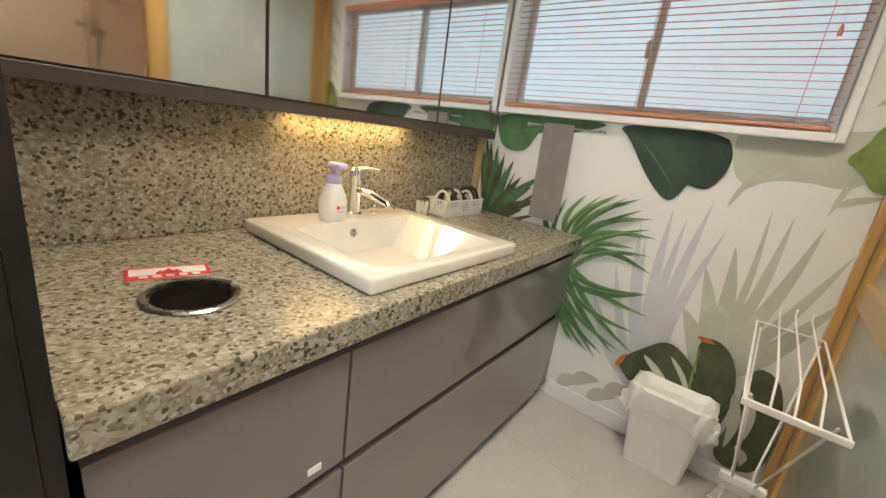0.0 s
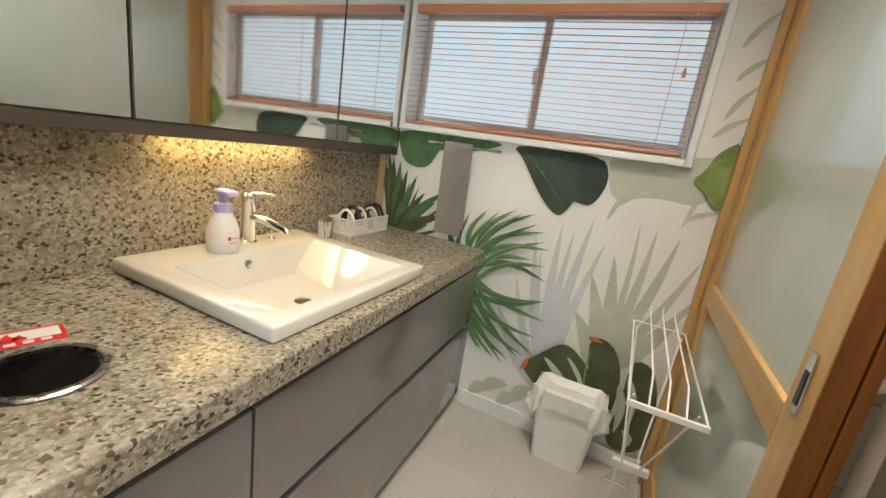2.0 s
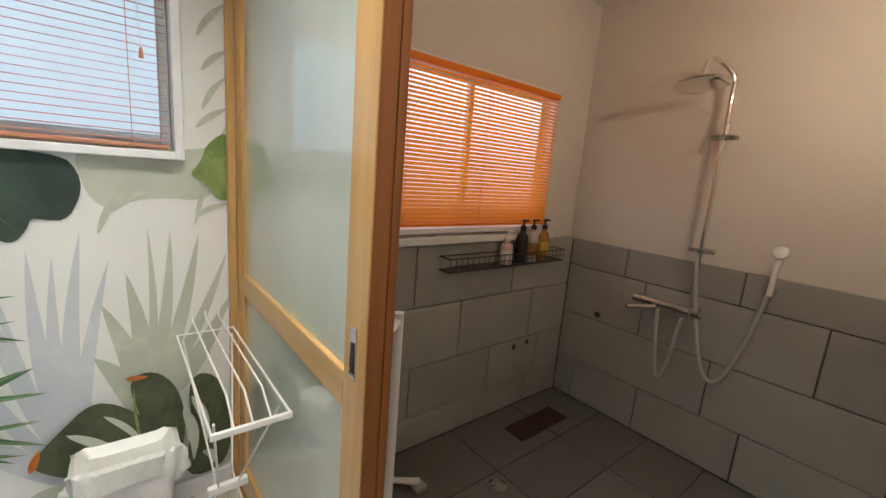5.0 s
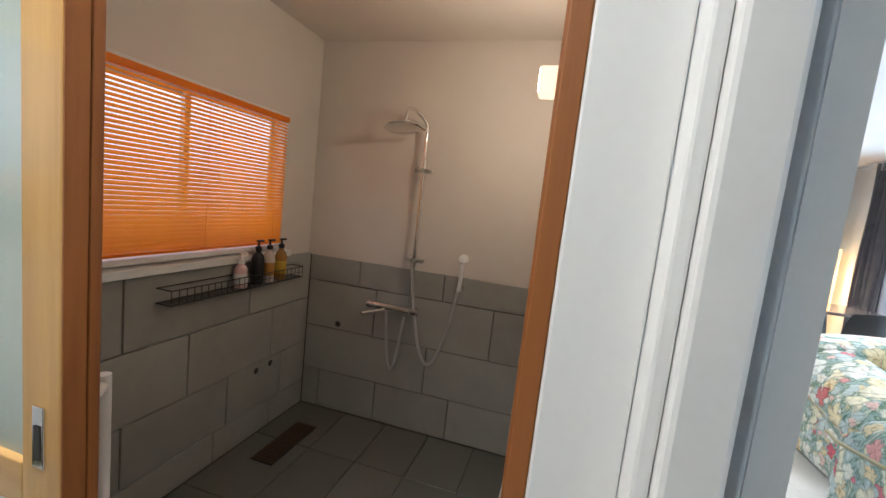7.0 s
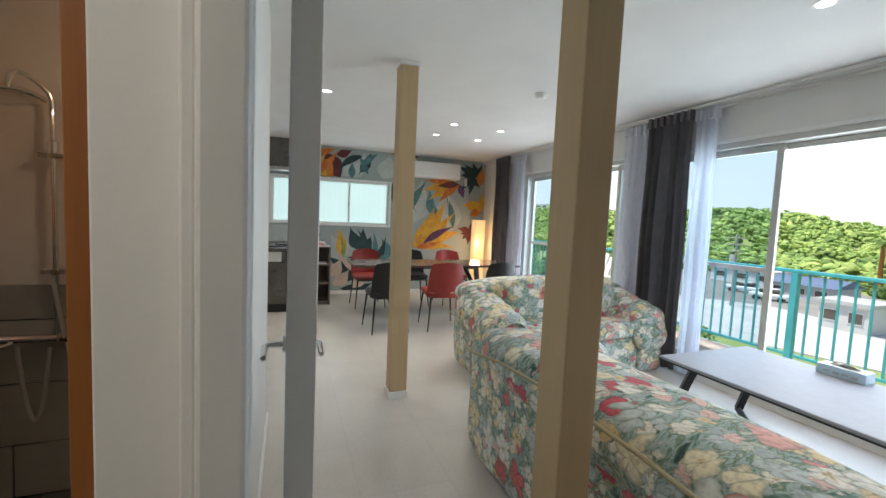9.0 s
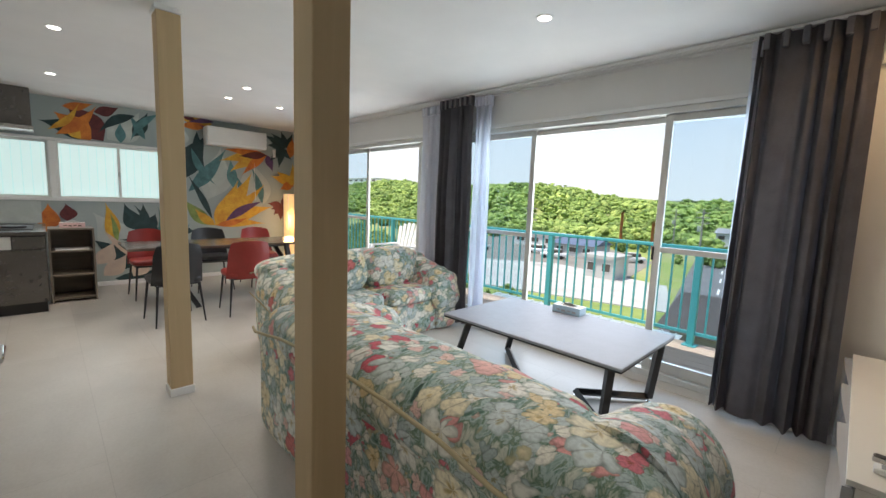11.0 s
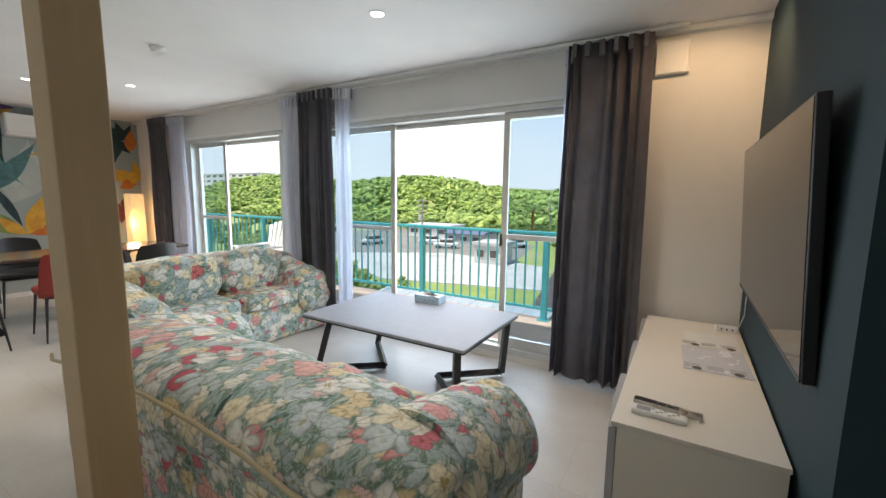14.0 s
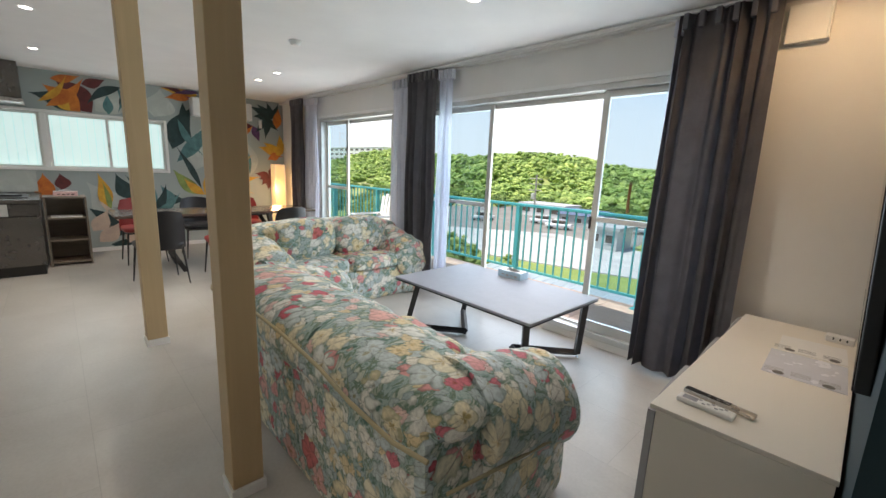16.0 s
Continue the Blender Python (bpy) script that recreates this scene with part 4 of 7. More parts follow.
part("light_strip", B(-0.445, -0.415, 2.52, 3.02, 1.1145, 1.1265), M["lamp_warm"], mc, "warm under-cabinet light")

# towel bar and towel
tb = thing("towel_bar", (-0.04, 3.50, 1.20), "slim brass towel bar on the wall", "towel bar")
part("bar", T([(-0.205, 3.50, 1.198), (0.118, 3.50, 1.192)], 0.0035, 10), M["steel"], tb, "", True)
for x in (-0.198, 0.112):
    part("bracket", T([(x, 3.499, 1.195), (x, 3.549, 1.195)], 0.006, 10), M["steel"], tb, "", True)
tw = bmesh.new()
prof = [(3.488, 0.81), (3.487, 1.0), (3.489, 1.15), (3.493, 1.202), (3.500, 1.2085), (3.507, 1.202), (3.511, 1.15), (3.512, 1.0), (3.513, 0.84)]
rows = []
for i in range(9):
    u = i / 8
    x = -0.118 + 0.126 * u
    rows.append([tw.verts.new((x + 0.004 * math.sin(9 * z), y + 0.002 * math.sin(6 * u + 5 * z), z)) for y, z in prof])
for a, b in zip(rows, rows[1:]):
    for k in range(len(prof) - 1):
        tw.faces.new((a[k], b[k], b[k + 1], a[k + 1]))
bmesh.ops.solidify(tw, geom=tw.faces[:], thickness=0.005)
tagged(part("hand_towel", tw, M["towel"], None, "", True), "grey cotton hand towel folded over the bar", "towel")

# waste bin with liner
bn = thing("waste_bin", (0.61, 3.45, 0), "white plastic waste bin with a white liner bag", "waste bin")
bx = bmesh.new()
lo = [(0.515, 3.40), (0.715, 3.40), (0.715, 3.49), (0.515, 3.49)]
hi = [(0.488, 3.385), (0.738, 3.385), (0.738, 3.515), (0.488, 3.515)]
v0 = [bx.verts.new((x, y, 0)) for x, y in lo]
v1 = [bx.verts.new((x, y, 0.315)) for x, y in hi]
bx.faces.new(v0[::-1])
for k in range(4):
    bx.faces.new((v0[k], v0[(k + 1) % 4], v1[(k + 1) % 4], v1[k]))
bmesh.ops.bevel(bx, geom=[e for e in bx.edges if abs(e.verts[0].co.z - e.verts[1].co.z) > 0.1], offset=0.02, segments=4, profile=0.5, affect="EDGES")
bmesh.ops.solidify(bx, geom=bx.faces[:], thickness=0.004)
part("bucket", bx, M["plastic"], bn, "", True)
ln = bmesh.new()
N = 64
ring0 = []
for j, (z, off) in enumerate(((0.304, -0.03), (0.318, -0.012), (0.328, 0.0), (0.322, 0.012), (0.285, 0.012), (0.225, 0.006))):
    row = []
    for k in range(N):
        a = 2 * math.pi * k / N
        ca, sa = math.cos(a), math.sin(a)
        rx = 0.125 * (abs(ca) ** 0.25) * (1 if ca > 0 else -1)
        ry = 0.066 * (abs(sa) ** 0.25) * (1 if sa > 0 else -1)
        wr = 0.005 * math.sin(a * 9 + j) + 0.004 * math.sin(a * 17 + 2 * j) + 0.003 * math.sin(a * 5 + 3 * j)
        row.append(ln.verts.new((0.613 + rx + (off + wr * (j > 2)) * ca, 3.45 + ry + (off + wr * (j > 2)) * sa, z + (0.02 * math.sin(a * 3) + 0.008 * math.sin(a * 11) if j == 5 else 0.002 * math.sin(a * 7)))))
    ring0.append(row)
for a, b in zip(ring0, ring0[1:]):
    for k in range(N):
        ln.faces.new((a[k], a[(k + 1) % N], b[(k + 1) % N], b[k]))
ln.faces.new(ring0[0][::-1])
part("liner_bag", ln, simple("thin_white_film", (0.82, 0.82, 0.76), 0.3, var=0.06), bn, "crumpled white liner folded over the rim", True)
for sx, x in ((-1, 0.475), (1, 0.752)):
    kn = bmesh.new()
    bmesh.ops.create_icosphere(kn, subdivisions=3, radius=1)
    for v in kn.verts:
        r = 0.75 + 0.5 * noise.noise(v.co * 1.6 + Vector((sx * 3, 0, 0)))
        v.co = Vector((x + v.co.x * 0.034 * r, 3.43 + v.co.y * 0.04 * r, 0.245 + v.co.z * 0.05 * r - (0.01 if sx < 0 else 0)))
    part("bag_knot", kn, bpy.data.materials["thin_white_film"], bn, "bunched corner of the liner", True)

# folding drying rack
rk = thing("drying_rack", (0.845, 3.2, 0), "white wire folding towel drying rack", "drying rack")
A, Bq, C, D, Z = 0.762, 0.932, 2.885, 3.50, 0.66
wire = 0.0032
loop = [(A, C, Z), (Bq, C, Z), (Bq, D, Z), (A, D, Z), (A, C, Z)]
for p, q2 in zip(loop, loop[1:]):
    part("top_wire", T([p, q2], wire, 8), M["plastic"], rk, "", True)
part("front_bar", B(A - 0.004, Bq + 0.004, C - 0.005, C + 0.005, Z - 0.012, Z + 0.004, bev=0.002), M["plastic"], rk)
for x in (A + 0.045, A + 0.085, A + 0.125):
    part("hanging_wire", T([(x, C, Z), (x, C + 0.08, Z + 0.045), (x, D, Z + 0.05), (x, D + 0.015, Z + 0.07)], wire * 0.8, 8), M["plastic"], rk, "", True)
for x0, x1 in ((A + 0.012, A + 0.06), (Bq - 0.012, Bq - 0.06)):
    part("leg", T([(x0, C + 0.05, Z - 0.005), (x1, 3.18, 0.28), (x1 + (x0 - x1) * 0.5, 3.44, 0.004)], wire, 8), M["plastic"], rk, "", True)
    part("leg", T([(x0, D - 0.04, Z - 0.005), (x1, 3.25, 0.28), (x0, 2.95, 0.004)], wire, 8), M["plastic"], rk, "", True)
part("crossbar", B(A + 0.03, Bq - 0.03, 3.17, 3.19, 0.27, 0.295, bev=0.003), M["plastic"], rk)
part("foot_bar", T([(A + 0.012, 2.95, 0.0045), (Bq - 0.012, 2.95, 0.0045)], 0.0042, 8), M["plastic"], rk, "", True)
part("foot_bar", T([(A + 0.036, 3.44, 0.0045), (Bq - 0.036, 3.44, 0.0045)], 0.0042, 8), M["plastic"], rk, "", True)

# sliding glass door to the shower
dr = tagged(new("door_1"), "honey wood sliding door with two frosted glass panes, pushed open", "door", "", "structure")
PLACE[dr] = Matrix.Identity(4)
dx0, dx1, dy0, dy1, dz1 = 0.95, 0.983, 2.56, 3.50, 2.05
part("stile", B(dx0, dx1, dy0, dy0 + 0.085, 0.012, dz1, bev=0.003), M["oak"], dr)
part("stile", B(dx0, dx1, dy1 - 0.075, dy1, 0.012, dz1, bev=0.003), M["oak"], dr)
part("mid_rail", B(dx0, dx1, dy0 + 0.085, dy1 - 0.075, 0.80, 0.875, bev=0.003), M["oak_y"], dr)
part("bottom_rail", B(dx0, dx1, dy0 + 0.085, dy1 - 0.075, 0.012, 0.13, bev=0.003), M["oak_y"], dr)
part("top_rail", B(dx0, dx1, dy0 + 0.085, dy1 - 0.075, dz1 - 0.1, dz1, bev=0.003), M["oak_y"], dr)
for z0, z1 in ((0.13, 0.80), (0.875, dz1 - 0.1)):
    part("pane", B(0.962, 0.968, dy0 + 0.08, dy1 - 0.07, z0 - 0.004, z1 + 0.004), M["frost"], dr, "frosted glass pane")
pull = part("pull_plate", B(0.946, 0.949, dy0 + 0.03, dy0 + 0.055, 0.88, 0.98, bev=0.001), M["chrome"], dr, "recessed chrome finger pull")
part("pull_recess", B(0.9445, 0.9458, dy0 + 0.036, dy0 + 0.049, 0.895, 0.95, bev=0.0005), M["black_metal"], pull)
built("trim_door_end", B(0.925, 0.949, 3.50, 3.533, 0.0, 2.06, bev=0.003), M["oak"], "honey wood door stop at the wall", "trim")
part("edge_cap", B(dx0 + 0.001, dx1 - 0.001, dy0 - 0.004, dy0 - 0.0005, 0.012, dz1), M["brown"], dr)
built("trim_middle_post", B(0.986, 1.003, 2.557, 2.62, -0.02, 2.06, bev=0.002), M["brown"], "dark stained wooden door post", "trim")
built("trim_threshold", B(0.945, 1.055, 1.916, 3.53, -0.15, 0.010), M["brown"], "dark wooden threshold of the shower door", "trim")

# hinged washroom door, folded back
d2 = tagged(new("door_2"), "white hinged door folded back, lever handle", "door", "", "structure")
PLACE[d2] = Matrix.Identity(4)
part("leaf", B(0.985, 1.76, 1.653, 1.691, 0.01, 2.02, bev=0.003), M["white_paint"], d2)
part("edge_strip", B(0.9815, 0.9846, 1.655, 1.689, 0.01, 2.02), M["white_paint"], d2)
for side, y in ((-1, 1.652), (1, 1.692)):
    h = part("rosette", turned(L([(0.024, 0), (0.024, 0.008), (0.012, 0.01)], (0, 0, 0), 20), pose(1.70, y, 0.93, -90 * side, 0, 0)), M["chrome"], d2, "chrome lever handle", True)
    part("lever", T([(1.70, y, 0.93), (1.70, y + side * 0.045, 0.93), (1.685, y + side * 0.055, 0.93), (1.60, y + side * 0.055, 0.925)], [0.009, 0.009, 0.009, 0.007], 10), M["chrome"], h, "", True)
# ---- shower room ----
SF = -0.15
built("floor_shower", B(1.0, 3.0, 1.86, 3.56, SF - 0.05, SF - 0.008), M["grout"], "dark joint bed of the shower floor", "floor")
sfl = bpy.data.objects["floor_shower"]


def tile_run(parent, name, plane, axis, rows, a0, a1, depth, mat):
    """Boards on a wall in courses; each row (z0, z1, joints)."""
    for z0, z1, joints in rows:
        cuts = [a0] + sorted(j for j in joints if a0 < j < a1) + [a1]
        for a, b in zip(cuts, cuts[1:]):
            g = 0.003
            if axis == "x":
                bm = B(a + g, b - g, plane - depth, plane, z0 + g, z1 - g, bev=0.0025, seg=1)
            else:
                bm = B(plane - depth, plane, a + g, b - g, z0 + g, z1 - g, bev=0.0025, seg=1)
            part(name, bm, mat, parent)


wn_ = bpy.data.objects["wall_shower_north"]
we_ = bpy.data.objects["wall_shower_east"]
ws_ = bpy.data.objects["wall_shower_inner"]
built("trim_joint_north", B(1.05, 2.985, 3.508, 3.529, SF, 0.915), M["grout"], "dark mortar behind the north wall boards", "trim")
built("trim_joint_east", B(2.972, 2.989, 1.902, 3.507, SF, 0.907), M["grout"], "dark mortar behind the east wall boards", "trim")
tile_run(wn_, "cement_tile", 3.507, "x", [(0.612, 0.925, (1.713, 2.40)), (0.300, 0.612, (2.02, 2.60)), (0.02, 0.300, (1.713, 2.27, 2.70)), (SF, 0.02, (2.19, 2.62))], 1.06, 2.958, 0.02, M["cement"])
tile_run(we_, "cement_tile", 2.971, "y", [(0.742, 0.915, (3.11, 2.53)), (0.425, 0.742, (2.98, 2.20)), (0.118, 0.425, (2.60,)), (SF, 0.118, (3.36, 2.93, 2.42))], 1.925, 3.486, 0.015, M["cement"])
part("cement_tile", B(1.105, 2.955, 1.902, 1.921, SF, 0.93, bev=0.003), M["cement"], ws_)
fx = [1.06, 1.42, 2.02, 2.52, 2.955]
fy = [1.925, 2.22, 2.52, 2.82, 3.12, 3.485]
for i in range(4):
    for j in range(5):
        a, b, c, d = fx[i], fx[i + 1], fy[j], fy[j + 1]
        part("cement_floor_tile", B(a + 0.003, b - 0.003, c + 0.003, d - 0.003, SF - 0.02, SF + 0.001 * ((i + j) % 2), bev=0.002, seg=1), M["cement_floor"], sfl)
dn = thing("floor_drain", (2.5, 3.27, SF), "dark brown floor drain grate", "drain")
part("frame", B(2.30, 2.72, 3.20, 3.34, SF + 0.0015, SF + 0.004), M["black"], dn)
for k in range(20):
    part("slat", B(2.305 + k * 0.0208, 2.317 + k * 0.0208, 3.205, 3.335, SF + 0.0045, SF + 0.008), simple("rusty_steel", (0.10, 0.065, 0.04), 0.5, 0.6) if k == 0 else bpy.data.materials["rusty_steel"], dn)
pl = thing("floor_plug", (1.95, 3.05, SF), "small round grey floor outlet", "floor outlet")
part("ring", L([(0.02, 0.002), (0.04, 0.002), (0.042, 0.006), (0.03, 0.009)], (1.95, 3.05, SF), 24), M["steel"], pl, "", True)
for x, z, y in ((2.48, 0.255, 3.486), (2.60, 0.262, 3.486)):
    c = thing("pipe_cap", (x, y, z), "small round dark pipe cap on the tiles", "pipe cap", "pipe caps")
    part("cap", turned(L([(0.016, 0), (0.018, 0.004), (0.012, 0.008)], (0, 0, 0), 18), pose(x, y, z, 90, 0, 0)), M["groove"], c, "", True)
c = thing("pipe_cap", (2.955, 3.24, 0.465), "small round dark pipe cap on the tiles", "pipe cap", "pipe caps")
part("cap", turned(L([(0.018, 0), (0.02, 0.004), (0.012, 0.009)], (0, 0, 0), 18), pose(2.955, 3.24, 0.465, 0, -90, 0)), M["groove"], c, "", True)
built("trim_sill", B(1.47, 2.70, 3.46, 3.531, 0.926, 0.962, bev=0.003), M["white_pvc"], "white shower window sill", "trim")

# shower column
HOSE = simple("grey_ribbed_hose", (0.56, 0.55, 0.53), 0.35, 0.25, bump=0.3, bscale=300)
sh = thing("shower_column", (2.93, 2.72, 0.65), "chrome rain shower column with thermostatic mixer", "shower")
px, py = 2.90, 2.722
part("pipe", T([(px, py, 0.665), (px, py, 1.78), (px - 0.005, py + 0.008, 1.815), (px - 0.03, py + 0.03, 1.845), (px - 0.08, py + 0.055, 1.868), (px - 0.115, py + 0.068, 1.87), (px - 0.145, py + 0.075, 1.85), (px - 0.16, py + 0.078, 1.80), (px - 0.16, py + 0.078, 1.772)], 0.0115, 12), M["chrome"], sh, "", True)
hd = part("rain_head", turned(L([(0.004, 0.03), (0.02, 0.028), (0.07, 0.012), (0.116, 0.004), (0.121, -0.004), (0.11, -0.010), (0.002, -0.010)], (0, 0, 0), 36), pose(px - 0.16, py + 0.078, 1.752, -8, 4, 0)), M["chrome"], sh, "round chrome rain head", True)
for z in (1.53, 0.985):
    part("bracket", T([(2.970, py, z), (px - 0.02, py, z)], 0.014, 12), M["chrome"], sh, "", True)
    part("slide_bar", B(px - 0.018, px + 0.016, py - 0.06, py + 0.055, z - 0.011, z + 0.011, bev=0.004), M["steel"], sh)
part("diverter", L([(0.02, 0), (0.02, 0.05), (0.012, 0.06)], (px, py, 1.545), 18), M["chrome"], sh, "", True)
mx = part("mixer", T([(px, py - 0.03, 0.66), (px, py, 0.66), (px, 2.99, 0.665)], 0.022, 16), M["chrome"], sh, "thermostatic mixer bar", True)
for y in (py - 0.03, 2.985):
    part("mixer_knob", T([(px, y - 0.024, 0.662), (px, y + 0.024, 0.662)], 0.0265, 18), M["steel"], mx, "", True)
part("bath_spout", T([(px - 0.005, 2.88, 0.65), (px - 0.03, 2.90, 0.64), (px - 0.14, 2.98, 0.635)], 0.012, 12), M["chrome"], sh, "", True)
for y in (2.80, 2.93):
    part("wall_joint", T([(2.958, y, 0.66), (px, y, 0.66)], 0.016, 12), M["chrome"], sh, "", True)


def hang(p, q, sag, n=16):
    return [Vector(p).lerp(Vector(q), i / n) - Vector((0, 0, sag * 4 * (i / n) * (1 - i / n))) for i in range(n + 1)]


part("hose", T(hang((px - 0.01, 2.735, 0.98), (px - 0.02, 2.42, 0.84), 0.56), 0.0095, 10), HOSE, sh, "ribbed steel hose", True)
part("hose", T(hang((px - 0.01, 2.87, 0.63), (px - 0.015, 2.745, 0.62), 0.36), 0.0095, 10), HOSE, sh, "ribbed steel hose", True)
hs = thing("hand_shower", (2.94, 2.415, 0.85), "white plastic hand shower in a wall holder", "hand shower")
part("holder", T([(2.955, 2.415, 0.85), (2.885, 2.415, 0.855)], 0.018, 14), M["chrome"], hs, "chrome wall holder", True)
part("handle", T([(2.88, 2.415, 0.84), (2.885, 2.413, 0.95), (2.90, 2.41, 1.01)], [0.011, 0.013, 0.016], 12), M["plastic"], hs, "", True)
part("spray_head", turned(L([(0.012, 0.02), (0.028, 0.012), (0.031, 0.0), (0.026, -0.006)], (0, 0, 0), 22), pose(2.893, 2.41, 1.035, 0, -70, 0)), M["plastic"], hs, "", True)

# wire shelf and bottles
shf = thing("wire_shelf", (2.28, 3.45, 0.80), "long black wire shower shelf under the window", "shelf")
for z in (0.80, 0.865):
    for y in (3.395, 3.478):
        part("long_wire", T([(1.84, y, z), (2.735, y, z)], 0.003, 8), M["black_metal"], shf, "", True)
    for x in (1.84, 2.735):
        part("end_wire", T([(x, 3.395, z), (x, 3.478, z)], 0.003, 8), M["black_metal"], shf, "", True)
part("mid_wire", T([(1.84, 3.395, 0.832), (2.735, 3.395, 0.832)], 0.002, 6), M["black_metal"], shf, "", True)
for k in range(25):
    x = 1.84 + k * 0.0373
    part("upright", T([(x, 3.395, 0.865), (x, 3.395, 0.80), (x, 3.478, 0.80)], 0.0018, 6), M["black_metal"], shf, "", True)
for k in range(5):
    y = 3.405 + k * 0.016
    part("floor_wire", T([(1.84, y, 0.802), (2.735, y, 0.802)], 0.0018, 6), M["black_metal"], shf, "", True)


def pump_bottle(x, y, z, h, r, col, pump, label, band=None):
    b = thing("pump_bottle", (x, y, z), label, "bottle", "bottles on the shower shelf")
    part("bottle", L([(r * 0.94, 0), (r, 0.006), (r, h * 0.72), (r * 0.8, h * 0.86), (r * 0.42, h * 0.94), (r * 0.42, h)], (x, y, z), 24), col, b, "", True)
    part("collar", L([(r * 0.5, 0), (r * 0.5, 0.02), (0.006, 0.026), (0.005, 0.045)], (x, y, z + h), 18), pump, b, "", True)
    part("pump_head", B(x - 0.009, x + 0.036, y - 0.009, y + 0.009, z + h + 0.044, z + h + 0.056, bev=0.004), pump, b, "", True)
    if band:
        part("label_band", L([(r * 1.012, 0), (r * 1.012, h * 0.4)], (x, y, z + h * 0.2), 24, False), band, b, "printed label band", True)
    return b


pk, amb = simple("pink_plastic", (0.72, 0.5, 0.5), 0.35), simple("amber_plastic", (0.42, 0.22, 0.06), 0.2, coat=0.4)
pump_bottle(2.265, 3.437, 0.8045, 0.125, 0.034, pk, M["plastic"], "pale pink foam pump bottle", M["plastic"])
pump_bottle(2.385, 3.437, 0.8045, 0.185, 0.033, M["black"], M["black"], "plain black shampoo pump bottle")
pump_bottle(2.475, 3.437, 0.8045, 0.185, 0.033, simple("clear_grey_plastic", (0.55, 0.48, 0.42), 0.2), M["black"], "pale pump bottle with black pump", amb)
pump_bottle(2.575, 3.437, 0.8045, 0.185, 0.033, amb, M["black"], "amber pump bottle with black pump", simple("mustard_label", (0.6, 0.38, 0.04), 0.4))

wl = thing("wall_lamp", (2.25, 1.92, 1.87), "square wall lamp with a glowing glass shade", "wall lamp")
part("back_plate", B(2.185, 2.315, 1.9005, 1.915, 1.80, 1.93, bev=0.004), M["white_pvc"], wl)
part("mount", B(2.20, 2.30, 1.9155, 1.965, 1.812, 1.918, bev=0.006), M["black_metal"], wl, "black square mount")
sd = B(2.20, 2.30, 1.9655, 2.045, 1.812, 1.918, bev=0.012)
part("shade", sd, M["lamp_warm"], wl, "glowing ribbed glass shade", True)
gr = thing("grab_rail", (1.08, 2.66, 0.6), "white plastic upright grab rail by the door post", "grab rail")
part("rail", T([(1.075, 2.655, 0.50), (1.075, 2.655, 0.97)], 0.012, 12), M["plastic"], gr, "", True)
for z in (0.52, 0.95):
    part("bracket", T([(1.075, 2.655, z), (1.004, 2.60, z)], 0.010, 10), M["plastic"], gr, "", True)
sc = thing("shower_brush", (1.56, 3.28, SF), "white plastic scrubbing brush lying on the shower floor", "brush")
part("handle", T([(1.47, 3.33, SF + 0.06), (1.55, 3.28, SF + 0.05), (1.63, 3.24, SF + 0.035)], [0.012, 0.013, 0.018], 12), M["plastic"], sc, "", True)
part("bristles", B(1.60, 1.66, 3.21, 3.265, SF + 0.0015, SF + 0.022, bev=0.004), M["towel"], sc)
# ---- living room ----
def puff(bm, x0, x1, y0, y1, z0, z1, p=4.0, cuts=9, wrinkle=0.0, seed=0, m=None):
    """A stuffed block with rounded edges; a higher p is squarer."""
    tmp = bmesh.new()
    bmesh.ops.create_cube(tmp, size=2)
    bmesh.ops.subdivide_edges(tmp, edges=tmp.edges[:], cuts=cuts, use_grid_fill=True)
    c = Vector(((x0 + x1) / 2, (y0 + y1) / 2, (z0 + z1) / 2))
    h = Vector(((x1 - x0) / 2, (y1 - y0) / 2, (z1 - z0) / 2))
    for v in tmp.verts:
        d = v.co
        k = (abs(d.x) ** p + abs(d.y) ** p + abs(d.z) ** p) ** (-1 / p)
        q = Vector((d.x * k * h.x, d.y * k * h.y, d.z * k * h.z))
        if wrinkle:
            q += q.normalized() * wrinkle * noise.noise((c + q) * 7 + Vector((seed, 0, 0)))
        v.co = c + q
        if m is not None:
            v.co = m @ v.co
    me = bpy.data.meshes.new("tmp")
    tmp.to_mesh(me)
    tmp.free()
    bm.from_mesh(me)
    bpy.data.meshes.remove(me)
    return bm


def P(*a, **k):
    return puff(bmesh.new(), *a, **k)


def arm_roll(x0, x1, y0, y1, z0, z1, seed):
    """A rolled sofa arm along y, with gathered folds towards its front."""
    bm, rings = bmesh.new(), []
    n, k = 22, 32
    for i in range(n + 1):
        u = i / n
        y = y0 + (y1 - y0) * u
        s = min(1.0, math.sin(min(u, 0.16) / 0.16 * math.pi / 2) ** 0.55 + 0.001) if u < 0.16 else 1.0
        row = []
        for j in range(k):
            a = 2 * math.pi * j / k
            fold = 1 + 0.035 * math.sin(j * 0.5 + 26 * u + seed) * (0.35 + 0.65 * math.exp(-((u - 0.35) / 0.22) ** 2))
            row.append(bm.verts.new(((x0 + x1) / 2 + (x1 - x0) / 2 * s * fold * math.cos(a), y + 0.01 * math.sin(3 * a), (z0 + z1) / 2 - 0.15 * (1 - u) + (z1 - z0) / 2 * s * fold * math.sin(a))))
        rings.append(row)
    for q, w in zip(rings, rings[1:]):
        for j in range(k):
            bm.faces.new((q[j], q[(j + 1) % k], w[(j + 1) % k], w[j]))
    bm.faces.new(rings[0][::-1])
    bm.faces.new(rings[-1])
    return bm


